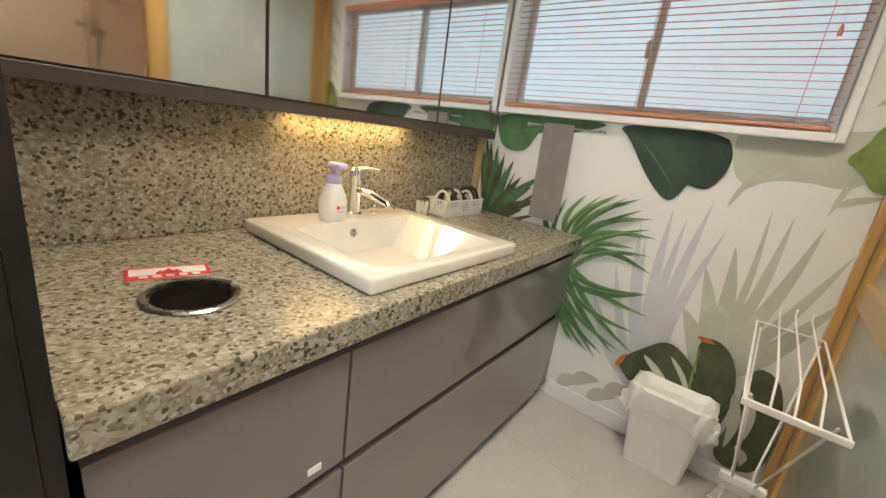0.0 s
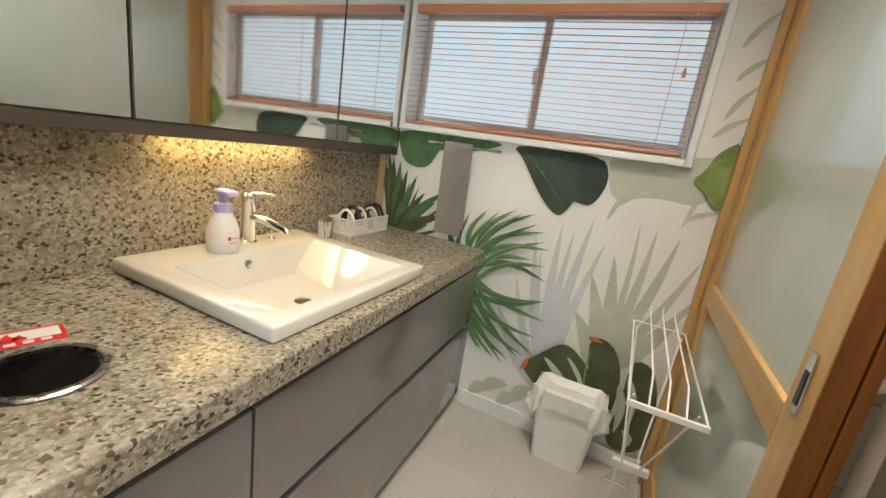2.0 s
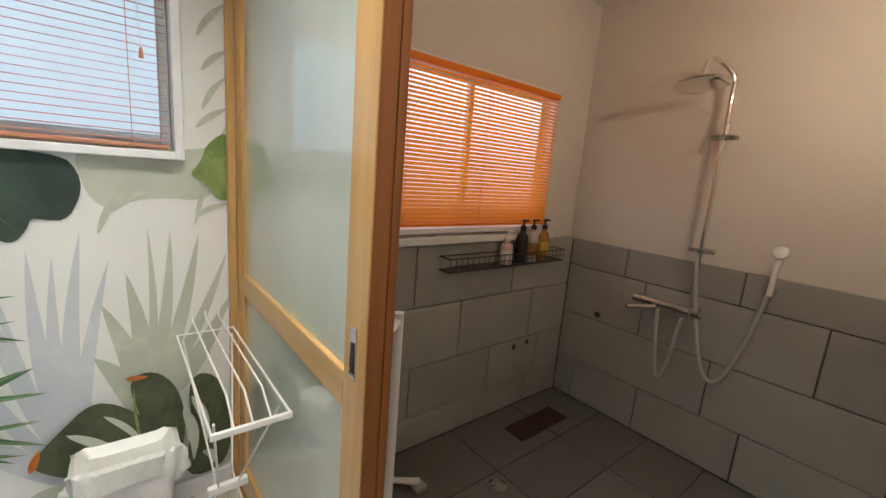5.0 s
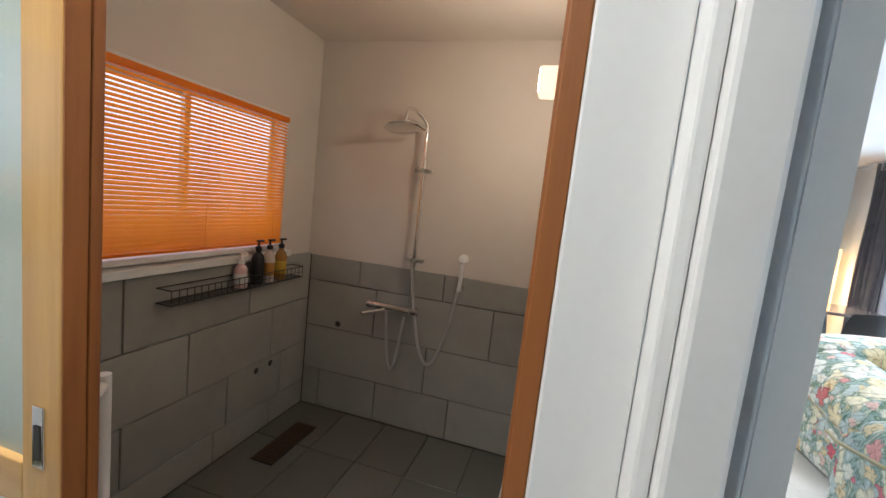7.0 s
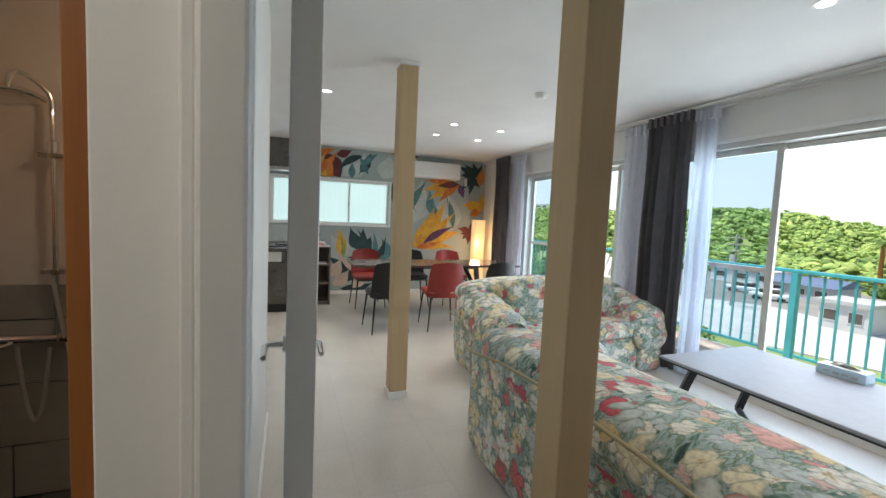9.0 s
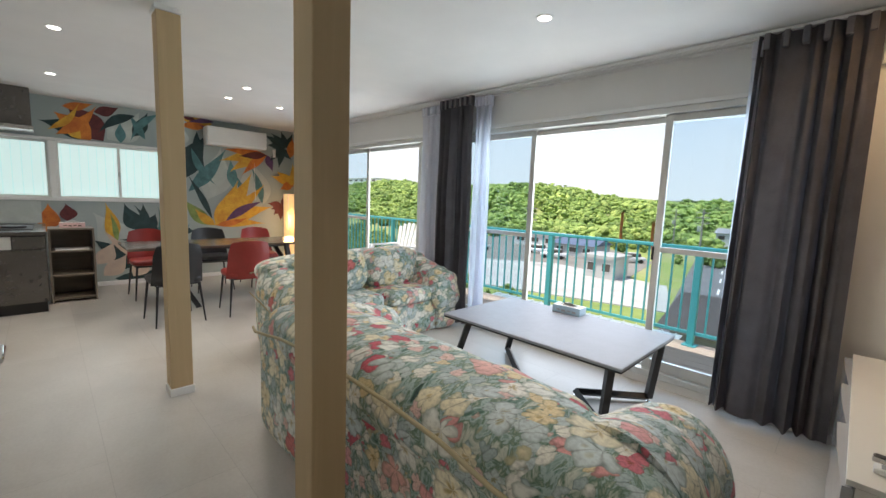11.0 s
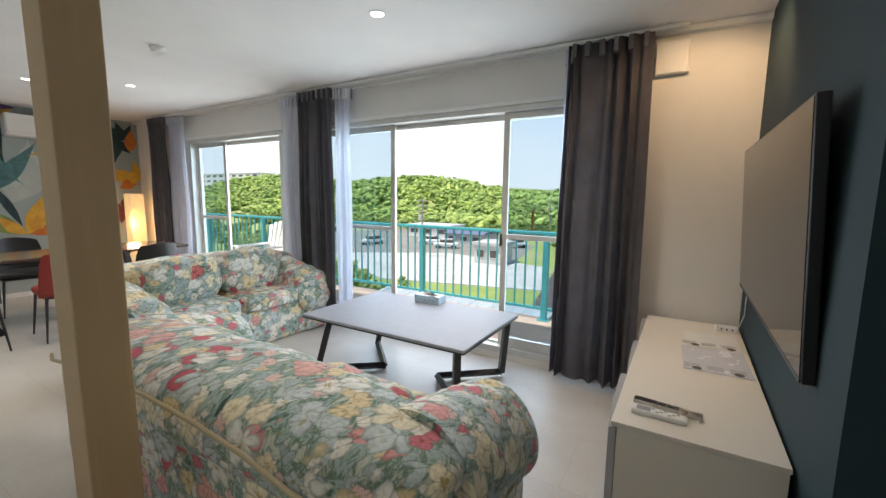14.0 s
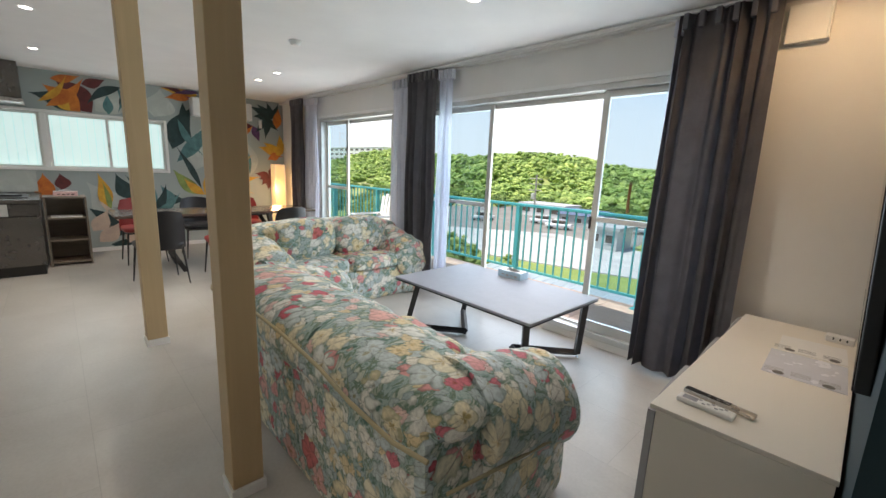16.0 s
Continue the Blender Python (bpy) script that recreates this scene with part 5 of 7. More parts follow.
def sofa(m, length, seats, top, puffed, label, group):
    """Seat towards -y, back along +y; from x = 0 to its length, depth 0.86; top is the back's height."""
    s = thing("floral_sofa", m.translation, label, "sofa", group)
    f = M["floral"]
    Ld = length

    def add(name, bm, mat=f, lab=""):
        return part(name, turned(bm, m), mat, s, lab, True)

    add("base", P(0.10, Ld - 0.10, 0.06, 0.80, 0.0, 0.34, p=12, wrinkle=0.006))
    add("back_panel", P(0.05, Ld - 0.05, 0.58, 0.86, 0.0, top - 0.10, p=11, wrinkle=0.008, seed=3))
    add("back_roll", P(0.01, Ld - 0.01, 0.42, 0.90, top - 0.28, top, p=2.8, cuts=17, wrinkle=0.016, seed=4))
    for side, x0 in ((0, 0.0), (1, Ld - 0.36)):
        add("arm_panel", P(x0 + 0.035, x0 + 0.325, 0.015, 0.80, 0.0, 0.46, p=10, wrinkle=0.006, seed=5 + side))
        add("arm_roll", arm_roll(x0 - 0.02 - 0.02 * side, x0 + 0.40 - 0.02 * side, -0.05, 0.60, 0.31, 0.735, 2 * side))
    w = (Ld - 0.68) / seats
    for k in range(seats):
        a = 0.34 + k * w
        add("seat_cushion", P(a + 0.004, a + w - 0.004, 0.02, 0.56, 0.315, 0.475, p=5, wrinkle=0.012, seed=9 + k))
        add("back_cushion", P(a - 0.01, a + w + 0.01, 0.30, 0.62, 0.43, puffed, p=3.4, wrinkle=0.02, seed=20 + k))
    z = top - 0.755
    rope = [(0.02, 0.855, 0.575), (0.14, 0.886, 0.585), (0.36, 0.9, 0.615), (0.55, 0.905, 0.655), (0.8, 0.905, 0.672), (Ld * 0.5, 0.904, 0.675), (Ld - 0.8, 0.905, 0.672), (Ld - 0.5, 0.905, 0.65), (Ld - 0.3, 0.9, 0.615), (Ld - 0.14, 0.886, 0.585), (Ld - 0.02, 0.855, 0.575)]
    add("piping", T([(x, y + 0.002, q + z) for x, y, q in rope], 0.0075, 8), M["piping"], "twisted tan piping")
    for x0 in (0.0, Ld - 0.36):
        sx = -0.005 if x0 == 0 else Ld + 0.005
        add("piping", T([(sx, 0.80, 0.46), (sx, 0.45, 0.40), (sx, 0.18, 0.36), (sx + (0.03 if x0 == 0 else -0.03), 0.0, 0.33)], 0.006, 8), M["piping"], "twisted tan piping")
    return s


sofa(pose(0.472, -0.165, 0), 2.148, 3, 0.755, 0.68, "three-seat sofa in floral cloth with rolled arms", "floral sofas")
sofa(pose(3.13, 0.25, 0, 0, 0, -90), 1.87, 2, 0.80, 0.84, "two-seat sofa in floral cloth beside the curtain", "floral sofas")

# coffee table
tb2 = thing("coffee_table", (1.68, -1.01, 0), "low table with pale stone top and black metal legs", "coffee table")
part("tabletop", B(1.03, 2.345, -1.43, -0.575, 0.484, 0.503, bev=0.006), M["tabletop"], tb2, "pale grey stone-look top")
part("top_edge", B(1.034, 2.341, -1.426, -0.579, 0.474, 0.4835), M["black_metal"], tb2, "dark underside board")
for v, f1, f2, t1, t2 in (((1.52, -1.10), (1.20, -0.80), (1.15, -1.42), (1.13, -0.68), (1.08, -1.33)), ((1.97, -1.04), (2.36, -0.72), (2.34, -1.40), (2.17, -0.68), (2.20, -1.36))):
    for f, t in ((f1, t1), (f2, t2)):
        part("leg", T([(t[0], t[1], 0.4735), (f[0], f[1], 0.035)], 0.029, 4), M["black_metal"], tb2)
        part("foot_bar", T([(f[0], f[1], 0.036), (v[0], v[1], 0.036)], 0.0265, 4), M["black_metal"], tb2)
        part("leveller", L([(0.016, 0), (0.016, 0.006), (0.006, 0.008), (0.006, 0.014)], (f[0], f[1], 0), 14), M["chrome"], tb2, "chrome levelling foot", True)
    part("top_plate", B(min(t1[0], t2[0]) - 0.03, max(t1[0], t2[0]) + 0.03, t2[1], t1[1], 0.465, 0.4735), M["black_metal"], tb2)
    part("leveller", L([(0.016, 0), (0.016, 0.012)], (v[0], v[1], 0), 14), M["chrome"], tb2, "chrome levelling foot")


def tissue_box(x, y, z, turn, label, c):
    t = thing("tissue_box", (x, y, z), label, "tissue box")
    m = pose(x, y, z, 0, 0, turn)
    part("carton", turned(B(-0.112, 0.112, -0.056, 0.056, 0.0005, 0.058, bev=0.002), m), simple("tissue_carton_" + c, {"blue": (0.42, 0.58, 0.70), "pink": (0.75, 0.5, 0.48)}[c], 0.5, var=0.15), t)
    part("top_panel", turned(B(-0.108, 0.108, -0.052, 0.052, 0.0583, 0.0592), m), M["plastic"], t)
    part("slot", turned(L([(0.001, 0.0595), (0.026, 0.0595), (0.026, 0.0602)], (0, 0, 0), 20), m @ Matrix.Diagonal((2.8, 1, 1, 1))), M["black"], t)
    g = bmesh.new()
    rows = []
    for i in range(7):
        u = i / 6 - 0.5
        rows.append([g.verts.new((u * 0.13, 0.014 * math.sin(7 * u + j) * j / 3, 0.058 + j * 0.009 * (1 - 1.3 * abs(u)))) for j in range(4)])
    for a, b in zip(rows, rows[1:]):
        for j in range(3):
            g.faces.new((a[j], b[j], b[j + 1], a[j + 1]))
    part("tissue", turned(g, m), M["plastic"], t, "white tissue sticking out", True)
    for k in range(4):
        part("print_bar", turned(B(-0.08 + k * 0.042, -0.05 + k * 0.042, 0.0562, 0.0568, 0.015 + 0.006 * (k % 2), 0.03), m), bpy.data.materials["rusty_steel"] if c == "pink" else M["cabinet_front"], t)
    return t


tissue_box(1.76, -1.365, 0.5032, 2, "blue and white tissue box on the coffee table", "blue")

# television cabinet
tc = thing("tv_cabinet", (-0.03, -0.89, 0), "low cream lacquer cabinet with grey curved fronts", "cabinet")
part("top", B(-0.29, 0.206, -1.66, -0.12, 0.557, 0.575, bev=0.002), M["cabinet"], tc)
part("side_panel", B(-0.285, 0.185, -0.138, -0.12, 0.02, 0.5565), M["cabinet"], tc)
part("side_panel", B(-0.285, 0.185, -1.66, -1.642, 0.02, 0.5565), M["cabinet"], tc)
part("back_panel", B(-0.285, -0.27, -1.641, -0.139, 0.02, 0.5565), M["cabinet"], tc)
part("bottom_panel", B(-0.269, 0.185, -1.641, -0.139, 0.02, 0.04), M["cabinet"], tc)
part("plinth", B(-0.25, 0.15, -1.6, -0.18, 0.0, 0.0198), M["black"], tc)
for k in range(3):
    y1 = -0.125 - k * 0.512
    y0 = y1 - 0.508
    fr = bmesh.new()
    rws = []
    for i in range(11):
        u = i / 10
        y = y1 + (y0 - y1) * u
        bulge = 0.012 + 0.040 * math.sin(math.pi * u * 0.5)
        rws.append([fr.verts.new((x, y, z)) for x, z in ((0.1885, 0.03), (0.206 + bulge * 0.6, 0.03), (0.206 + bulge * 0.6, 0.548), (0.1885, 0.548))])
    for a, b in zip(rws, rws[1:]):
        for j in range(4):
            fr.faces.new((a[j], b[j], b[(j + 1) % 4], a[(j + 1) % 4]))
    fr.faces.new(rws[0][::-1])
    fr.faces.new(rws[-1])
    part("door_front", fr, M["cabinet_front"], tc, "grey gloss curved door front", True)


def remote(x, y, z, turn, size, mat, label, keys, grey):
    r = thing("remote_control", (x, y, z), label, "remote control")
    m = pose(x, y, z, 0, 0, turn)
    l, w, h = size
    part("shell", turned(B(-l / 2, l / 2, -w / 2, w / 2, 0.001, h, bev=0.004), m), mat, r, "", True)
    part("face_plate", turned(B(-l / 2 + 0.075 if grey else -l / 2 + 0.01, l / 2 - 0.006, -w / 2 + 0.004, w / 2 - 0.004, h + 0.0002, h + 0.0012), m), M["black"] if grey else mat, r)
    for a, b in keys:
        part("button", turned(B(a - 0.005, a + 0.005, b - 0.004, b + 0.004, h + 0.0014, h + 0.0028, bev=0.0008), m), M["cabinet_front"], r)
    if not grey:
        part("display", turned(B(l / 2 - 0.062, l / 2 - 0.016, -w / 2 + 0.007, w / 2 - 0.007, h + 0.0014, h + 0.002), m), M["cabinet_front"], r, "grey display window")
    return r


remote(0.040, -0.305, 0.5755, 353, (0.225, 0.034, 0.018), M["steel"], "silver and black television remote control", [(-0.03, 0.005), (-0.018, -0.004), (0.0, 0.004), (0.03, 0)], True)
remote(0.064, -0.236, 0.5755, 358, (0.175, 0.046, 0.018), M["plastic"], "white air conditioner remote control", [(-0.06 + 0.013 * k, 0.010 * (k % 3 - 1)) for k in range(8)], False)
for nm, x, y, w, d, t, lab, mt in (("printed_sheet", -0.135, -1.27, 0.25, 0.26, 3, "white printed guide sheet with grey pictures", M["plastic"]), ("plastic_sleeve", -0.138, -0.955, 0.27, 0.34, 2, "milky plastic sleeve over a printed sheet", simple("milky_plastic", (0.70, 0.71, 0.76), 0.25, var=0.06))):
    pg = thing(nm, (x, y, 0.5755), lab, "paper")
    m = pose(x, y, 0.5755, 0, 0, t)
    part("sheet", turned(B(-w / 2, w / 2, -d / 2, d / 2, 0.0003, 0.0018), m), mt, pg)
    for k in range(3):
        for j in range(4):
            part("text_bar", turned(B(-w / 2 + 0.02 + k * 0.09, -w / 2 + 0.085 + k * 0.09, -d / 2 + 0.02 + j * 0.014 + (d - 0.1), -d / 2 + 0.024 + j * 0.014 + (d - 0.1), 0.002, 0.0024), m), M["cabinet_front"], pg)
    for k in range(2):
        part("picture", turned(L([(0.001, 0.0021), (0.02, 0.0021), (0.02, 0.0025)], (-0.08 + k * 0.16, d / 2 - 0.028, 0), 16), m), M["groove"], pg)
ps = thing("power_strip", (-0.22, -1.52, 0.58), "white power tap block with dark sockets", "power strip")
part("block", B(-0.275, -0.165, -1.555, -1.49, 0.5755, 0.607, bev=0.004), M["plastic"], ps)
for k in range(3):
    part("socket", B(-0.25 + k * 0.026, -0.244 + k * 0.026, -1.4898, -1.4885, 0.59, 0.602), M["black"], ps)
part("cable", T([(-0.272, -1.50, 0.60), (-0.29, -1.45, 0.70), (-0.285, -1.40, 0.95)], 0.003, 8), M["plastic"], ps, "thin white cable", True)

tv = thing("television", (-0.25, -0.82, 1.26), "large flat black television on a wall bracket, switched off", "television")
LEAN = pose(-0.225, -0.82, 1.60, 0, 3.2, 0) @ pose(0.225, 0.82, -1.60)
part("housing", turned(B(-0.260, -0.2275, -1.57, -0.065, 0.852, 1.625, bev=0.004), LEAN), M["black_metal"], tv)
part("screen", turned(B(-0.227, -0.2245, -1.562, -0.073, 0.869, 1.617), LEAN), M["screen"], tv, "glossy dark screen")
part("bezel", turned(B(-0.2268, -0.2235, -1.565, -0.070, 0.855, 0.867), LEAN), M["black_metal"], tv)
part("bracket", B(-0.299, -0.275, -1.1, -0.5, 1.10, 1.45), M["black_metal"], tv)
bxw = thing("wall_cover_box", (0.19, -1.69, 2.25), "white pipe cover box high on the wall", "cover box")
part("cover", B(0.095, 0.275, -1.7185, -1.67, 2.13, 2.325, bev=0.006), M["white_pvc"], bxw)
part("side_lip", B(0.088, 0.0945, -1.7185, -1.66, 2.13, 2.335, bev=0.002), M["white_pvc"], bxw)


# ---- dining corner ----
dt = thing("dining_table", (5.7, -0.21, 0), "dark wooden dining table with crossed black steel legs", "dining table")
part("tabletop", B(5.34, 6.06, -1.36, 0.93, 0.69, 0.72, bev=0.006), M["table_dark"], dt)
for y in (0.45, -0.87):
    for sx in (1, -1):
        part("leg", T([(5.70 - 0.26 * sx, y - 0.16, 0.0), (5.70 + 0.05 * sx, y, 0.35), (5.70 + 0.24 * sx, y + 0.14, 0.689)], 0.036, 4), M["black_metal"], dt)
part("stretcher", B(5.67, 5.73, -0.87, 0.45, 0.63, 0.688), M["black_metal"], dt)


def chair(leather, label):
    c = thing("dining_chair", (0, 0, 0), label, "chair", "chairs round the dining table")
    seat = P(-0.21, 0.23, -0.22, 0.22, 0.405, 0.475, p=4.5, cuts=6)
    part("seat", seat, leather, c, "", True)
    bk_ = bmesh.new()
    rws = []
    for j in range(9):
        v = j / 8
        z = 0.40 + 0.42 * v
        half = 0.225 - 0.02 * v - 0.05 * max(0, v - 0.75) * 4 * 0.4
        row = []
        for i in range(13):
            u = i / 12 * 2 - 1
            x = -0.235 - 0.05 * v + 0.11 * u * u * (1 - 0.35 * v)
            row.append(bk_.verts.new((x, half * u, z - 0.03 * u * u * v * v)))
        rws.append(row)
    for a, b in zip(rws, rws[1:]):
        for i in range(12):
            bk_.faces.new((a[i], a[i + 1], b[i + 1], b[i]))
    bmesh.ops.solidify(bk_, geom=bk_.faces[:], thickness=0.028)
    part("backrest", bk_, leather, c, "", True)
    part("seat_frame", wall_x(-0.19, 0.20, -0.19, 0.19, 0.39, 0.404, []), M["black_metal"], c)
    for x, y in ((-0.2, -0.2), (-0.2, 0.2), (0.2, -0.2), (0.2, 0.2)):
        part("leg", T([(x * 0.9, y * 0.9, 0.40), (x * 1.12, y * 1.08, 0.0)], [0.013, 0.007], 10), M["black_metal"], c, "", True)
    return c


blk = chair(M["black_leather"], "black leather dining chair with thin black legs")
red = chair(M["red_leather"], "dark red leather dining chair with thin black legs")
blk.matrix_basis = pose(5.08, 0.60, 0, 0, 0, 4)
red.matrix_basis = pose(5.05, -0.08, 0, 0, 0, -3)
copy_thing(blk, pose(5.10, -0.80, 0, 0, 0, 5))
copy_thing(red, pose(6.36, 0.58, 0, 0, 0, 182))
copy_thing(blk, pose(6.38, -0.10, 0, 0, 0, 177))
copy_thing(red, pose(6.36, -0.74, 0, 0, 0, 181))

ac = thing("air_conditioner", (7.2, -0.7, 2.18), "white wall-mounted air conditioner", "air conditioner")
part("casing", B(7.09, 7.2985, -1.13, -0.265, 2.015, 2.285, bev=0.018, seg=3), M["plastic"], ac, "", True)
part("front_panel", B(7.078, 7.0895, -1.12, -0.275, 2.06, 2.275, bev=0.004), M["plastic"], ac)
part("flap", B(7.084, 7.10, -1.10, -0.295, 2.019, 2.055, bev=0.004), M["white_pvc"], ac)
wh = thing("wall_remote", (7.29, -1.32, 2.0), "small white remote holder on the mural wall", "remote holder")
part("holder", B(7.275, 7.2975, -1.345, -1.295, 1.93, 2.06, bev=0.004), M["plastic"], wh)
part("cable", T([(7.296, -1.0, 2.055), (7.294, -1.0, 1.7), (7.292, -1.01, 1.2)], 0.004, 8), M["plastic"], wh, "", True)

lp = thing("floor_lamp", (7.08, -1.52, 0), "square paper floor lamp glowing warm", "floor lamp")
part("base", B(6.98, 7.18, -1.62, -1.42, 0, 0.03, bev=0.004), M["oak"], lp)
lsh = B(6.985, 7.175, -1.615, -1.425, 0.05, 1.33, bev=0.02)
part("shade", lsh, M["lamp_paper"], lp, "glowing white paper shade", True)
for x, y in ((6.99, -1.61), (7.17, -1.61), (6.99, -1.43), (7.17, -1.43)):
    part("rib", T([(x, y, 0.03), (x, y, 1.335)], 0.004, 6), M["white_pvc"], lp)
lamp("floor_lamp_bulb", "POINT", 5, (1.0, 0.6, 0.28), pose(6.90, -1.40, 0.9), radius=0.08)

shv = thing("open_shelf", (6.7, 1.3, 0), "grey wooden open shelf with three tiers", "shelf")
gw = wood("grey_oak", (0.20, 0.165, 0.125), (0.14, 0.115, 0.085), 0.5, "y")
for y in (1.10, 1.475):
    part("side_panel", B(6.50, 6.86, y, y + 0.018, 0.0, 0.845), gw, shv)
for z in (0.03, 0.30, 0.575, 0.827):
    part("shelf_board", B(6.505, 6.855, 1.1185, 1.4745, z, z + 0.018), gw, shv)
part("back_panel", B(6.8555, 6.862, 1.1185, 1.4745, 0.0, 0.845), gw, shv)
tissue_box(6.66, 1.28, 0.846, 88, "pink and white tissue box on the shelf", "pink")
mg = thing("paper_stack", (6.6, 1.3, 0.593), "white papers lying on the shelf", "paper")
part("sheet", B(6.53, 6.74, 1.15, 1.44, 0.5935, 0.606, bev=0.002), M["plastic"], mg)

kt = thing("kitchen_unit", (6.67, 2.5, 0), "dark steel kitchen unit with dishwasher front", "kitchen unit")
stn = simple("dark_steel", (0.16, 0.15, 0.14), 0.25, 0.9)
part("carcass", B(6.10, 7.28, 1.51, 3.54, 0.11, 0.812), M["groove"], kt)
part("worktop", B(6.06, 7.295, 1.505, 3.545, 0.813, 0.85, bev=0.003), stn, kt)
for y0 in (1.515, 2.12, 2.72):
    part("door_front", B(6.075, 6.098, y0, y0 + 0.585, 0.12, 0.665, bev=0.003), stn, kt, "brushed dark steel front")
part("control_panel", B(6.073, 6.098, 1.76, 2.10, 0.675, 0.80, bev=0.003), M["frame"], kt, "pale control panel")
part("drawer_front", B(6.075, 6.098, 1.515, 1.75, 0.675, 0.80, bev=0.003), stn, kt)
part("plinth", B(6.14, 7.2, 1.53, 3.5, 0, 0.108), M["black"], kt)
hob = thing("gas_hob", (6.6, 1.9, 0.85), "black gas hob with raised pan supports", "hob")
part("glass_top", B(6.30, 6.85, 1.60, 2.2, 0.8505, 0.862, bev=0.003), M["black"], hob)
for y in (1.75, 2.05):
    part("pan_support", L([(0.09, 0), (0.10, 0), (0.10, 0.02), (0.09, 0.02)], (6.5, y, 0.863), 20), M["black_metal"], hob)
hood = thing("range_hood", (7.05, 1.95, 1.95), "grey steel kitchen range hood", "range hood")
part("canopy", B(6.86, 7.295, 1.54, 2.30, 1.93, 1.975, bev=0.004), M["steel"], hood)
part("box", B(6.90, 7.295, 1.555, 2.285, 1.976, 2.393, bev=0.004), stn, hood)
# ---- painted leaves of the two murals ----
def paint(name, c, c2, scale=9.0, dirv=(1, 1, 1)):
    n = Nodes(name)
    a = n.noise(1.0, 5, 0.6, n.scaled(scale * dirv[0], scale * dirv[1], scale * dirv[2]), 0.6)
    col = n.ramp(a, [(0.28, c2), (0.55, c), (0.8, tuple(min(1, v * 1.35 + 0.01) for v in c))])
    n.base(n.mix(0.25, col, n.ramp(n.noise(60, 3), [(0.35, c2), (0.65, c)])))
    n.rough(0.7)
    return n.m


INK = dict(
    deep=paint("painted_deep_green", (0.045, 0.075, 0.05), (0.02, 0.035, 0.028), 5), green=paint("painted_green", (0.09, 0.19, 0.08), (0.03, 0.075, 0.03), 12),
    fresh=paint("painted_fresh_green", (0.22, 0.34, 0.14), (0.07, 0.15, 0.055), 16), olive=paint("painted_olive", (0.09, 0.11, 0.05), (0.045, 0.05, 0.028), 10),
    lime=paint("painted_lime", (0.26, 0.34, 0.10), (0.12, 0.18, 0.04), 8), mist=paint("painted_mist_green", (0.56, 0.58, 0.48), (0.50, 0.52, 0.43), 4),
    fog=paint("painted_fog_blue", (0.62, 0.635, 0.65), (0.56, 0.575, 0.60), 4), sage=paint("painted_sage", (0.53, 0.56, 0.45), (0.45, 0.48, 0.38), 6),
    yellow=paint("painted_yellow", (0.72, 0.44, 0.05), (0.55, 0.22, 0.03), 7), orange=paint("painted_orange", (0.66, 0.22, 0.035), (0.42, 0.08, 0.02), 7),
    maroon=paint("painted_maroon", (0.14, 0.03, 0.03), (0.06, 0.015, 0.018), 8), violet=paint("painted_violet", (0.13, 0.06, 0.16), (0.07, 0.03, 0.08), 8),
    teal=paint("painted_teal", (0.10, 0.24, 0.25), (0.045, 0.12, 0.13), 7), night=paint("painted_night_green", (0.025, 0.06, 0.062), (0.012, 0.026, 0.028), 7),
    ghost=paint("painted_pale_grey", (0.50, 0.55, 0.52), (0.42, 0.47, 0.45), 4), skin=paint("painted_peach", (0.62, 0.50, 0.40), (0.48, 0.38, 0.33), 4),
)
LAYER = [0]


def leafshape(p, q, w, bend=0.0, n=12, tip=1.0, sharp=0.8):
    """Outline of a blade from p to q, w wide at its belly, bowed sideways by bend."""
    (ax, az), (bx, bz) = p, q
    L_ = math.hypot(bx - ax, bz - az)
    ux, uz = (bx - ax) / L_, (bz - az) / L_
    left, right = [], []
    for i in range(n + 1):
        t = i / n
        mx, mz = ax + ux * L_ * t - uz * bend * math.sin(math.pi * t), az + uz * L_ * t + ux * bend * math.sin(math.pi * t)
        h = w / 2 * (max(0.0, math.sin(math.pi * t ** (0.75 * tip))) ** sharp)
        left.append((mx - uz * h, mz + ux * h))
        right.append((mx + uz * h, mz - ux * h))
    return left, right


def stroke(name, wall, ink, p, q, w, bend=0.0, tip=1.0, axis="y", plane=3.55):
    LAYER[0] += 1
    off = 0.0006 + 0.00022 * LAYER[0]
    le, ri = leafshape(p, q, w, bend, 12, tip, 1.5 if axis == "x" else 0.8)
    bm = bmesh.new()

    def vert(c, d):
        return bm.verts.new((c[0], plane - d, c[1]) if axis == "y" else (plane - d, c[0], c[1]))

    rows = [[vert(a, off), vert(((a[0] + b[0]) / 2, (a[1] + b[1]) / 2), off + 0.0001), vert(b, off)] for a, b in zip(le, ri)]
    for r, s in zip(rows, rows[1:]):
        for k in (0, 1):
            bm.faces.new((r[k], s[k], s[k + 1], r[k + 1]))
    bmesh.ops.remove_doubles(bm, verts=bm.verts, dist=0.00003)
    return part(name, bm, INK[ink], wall)


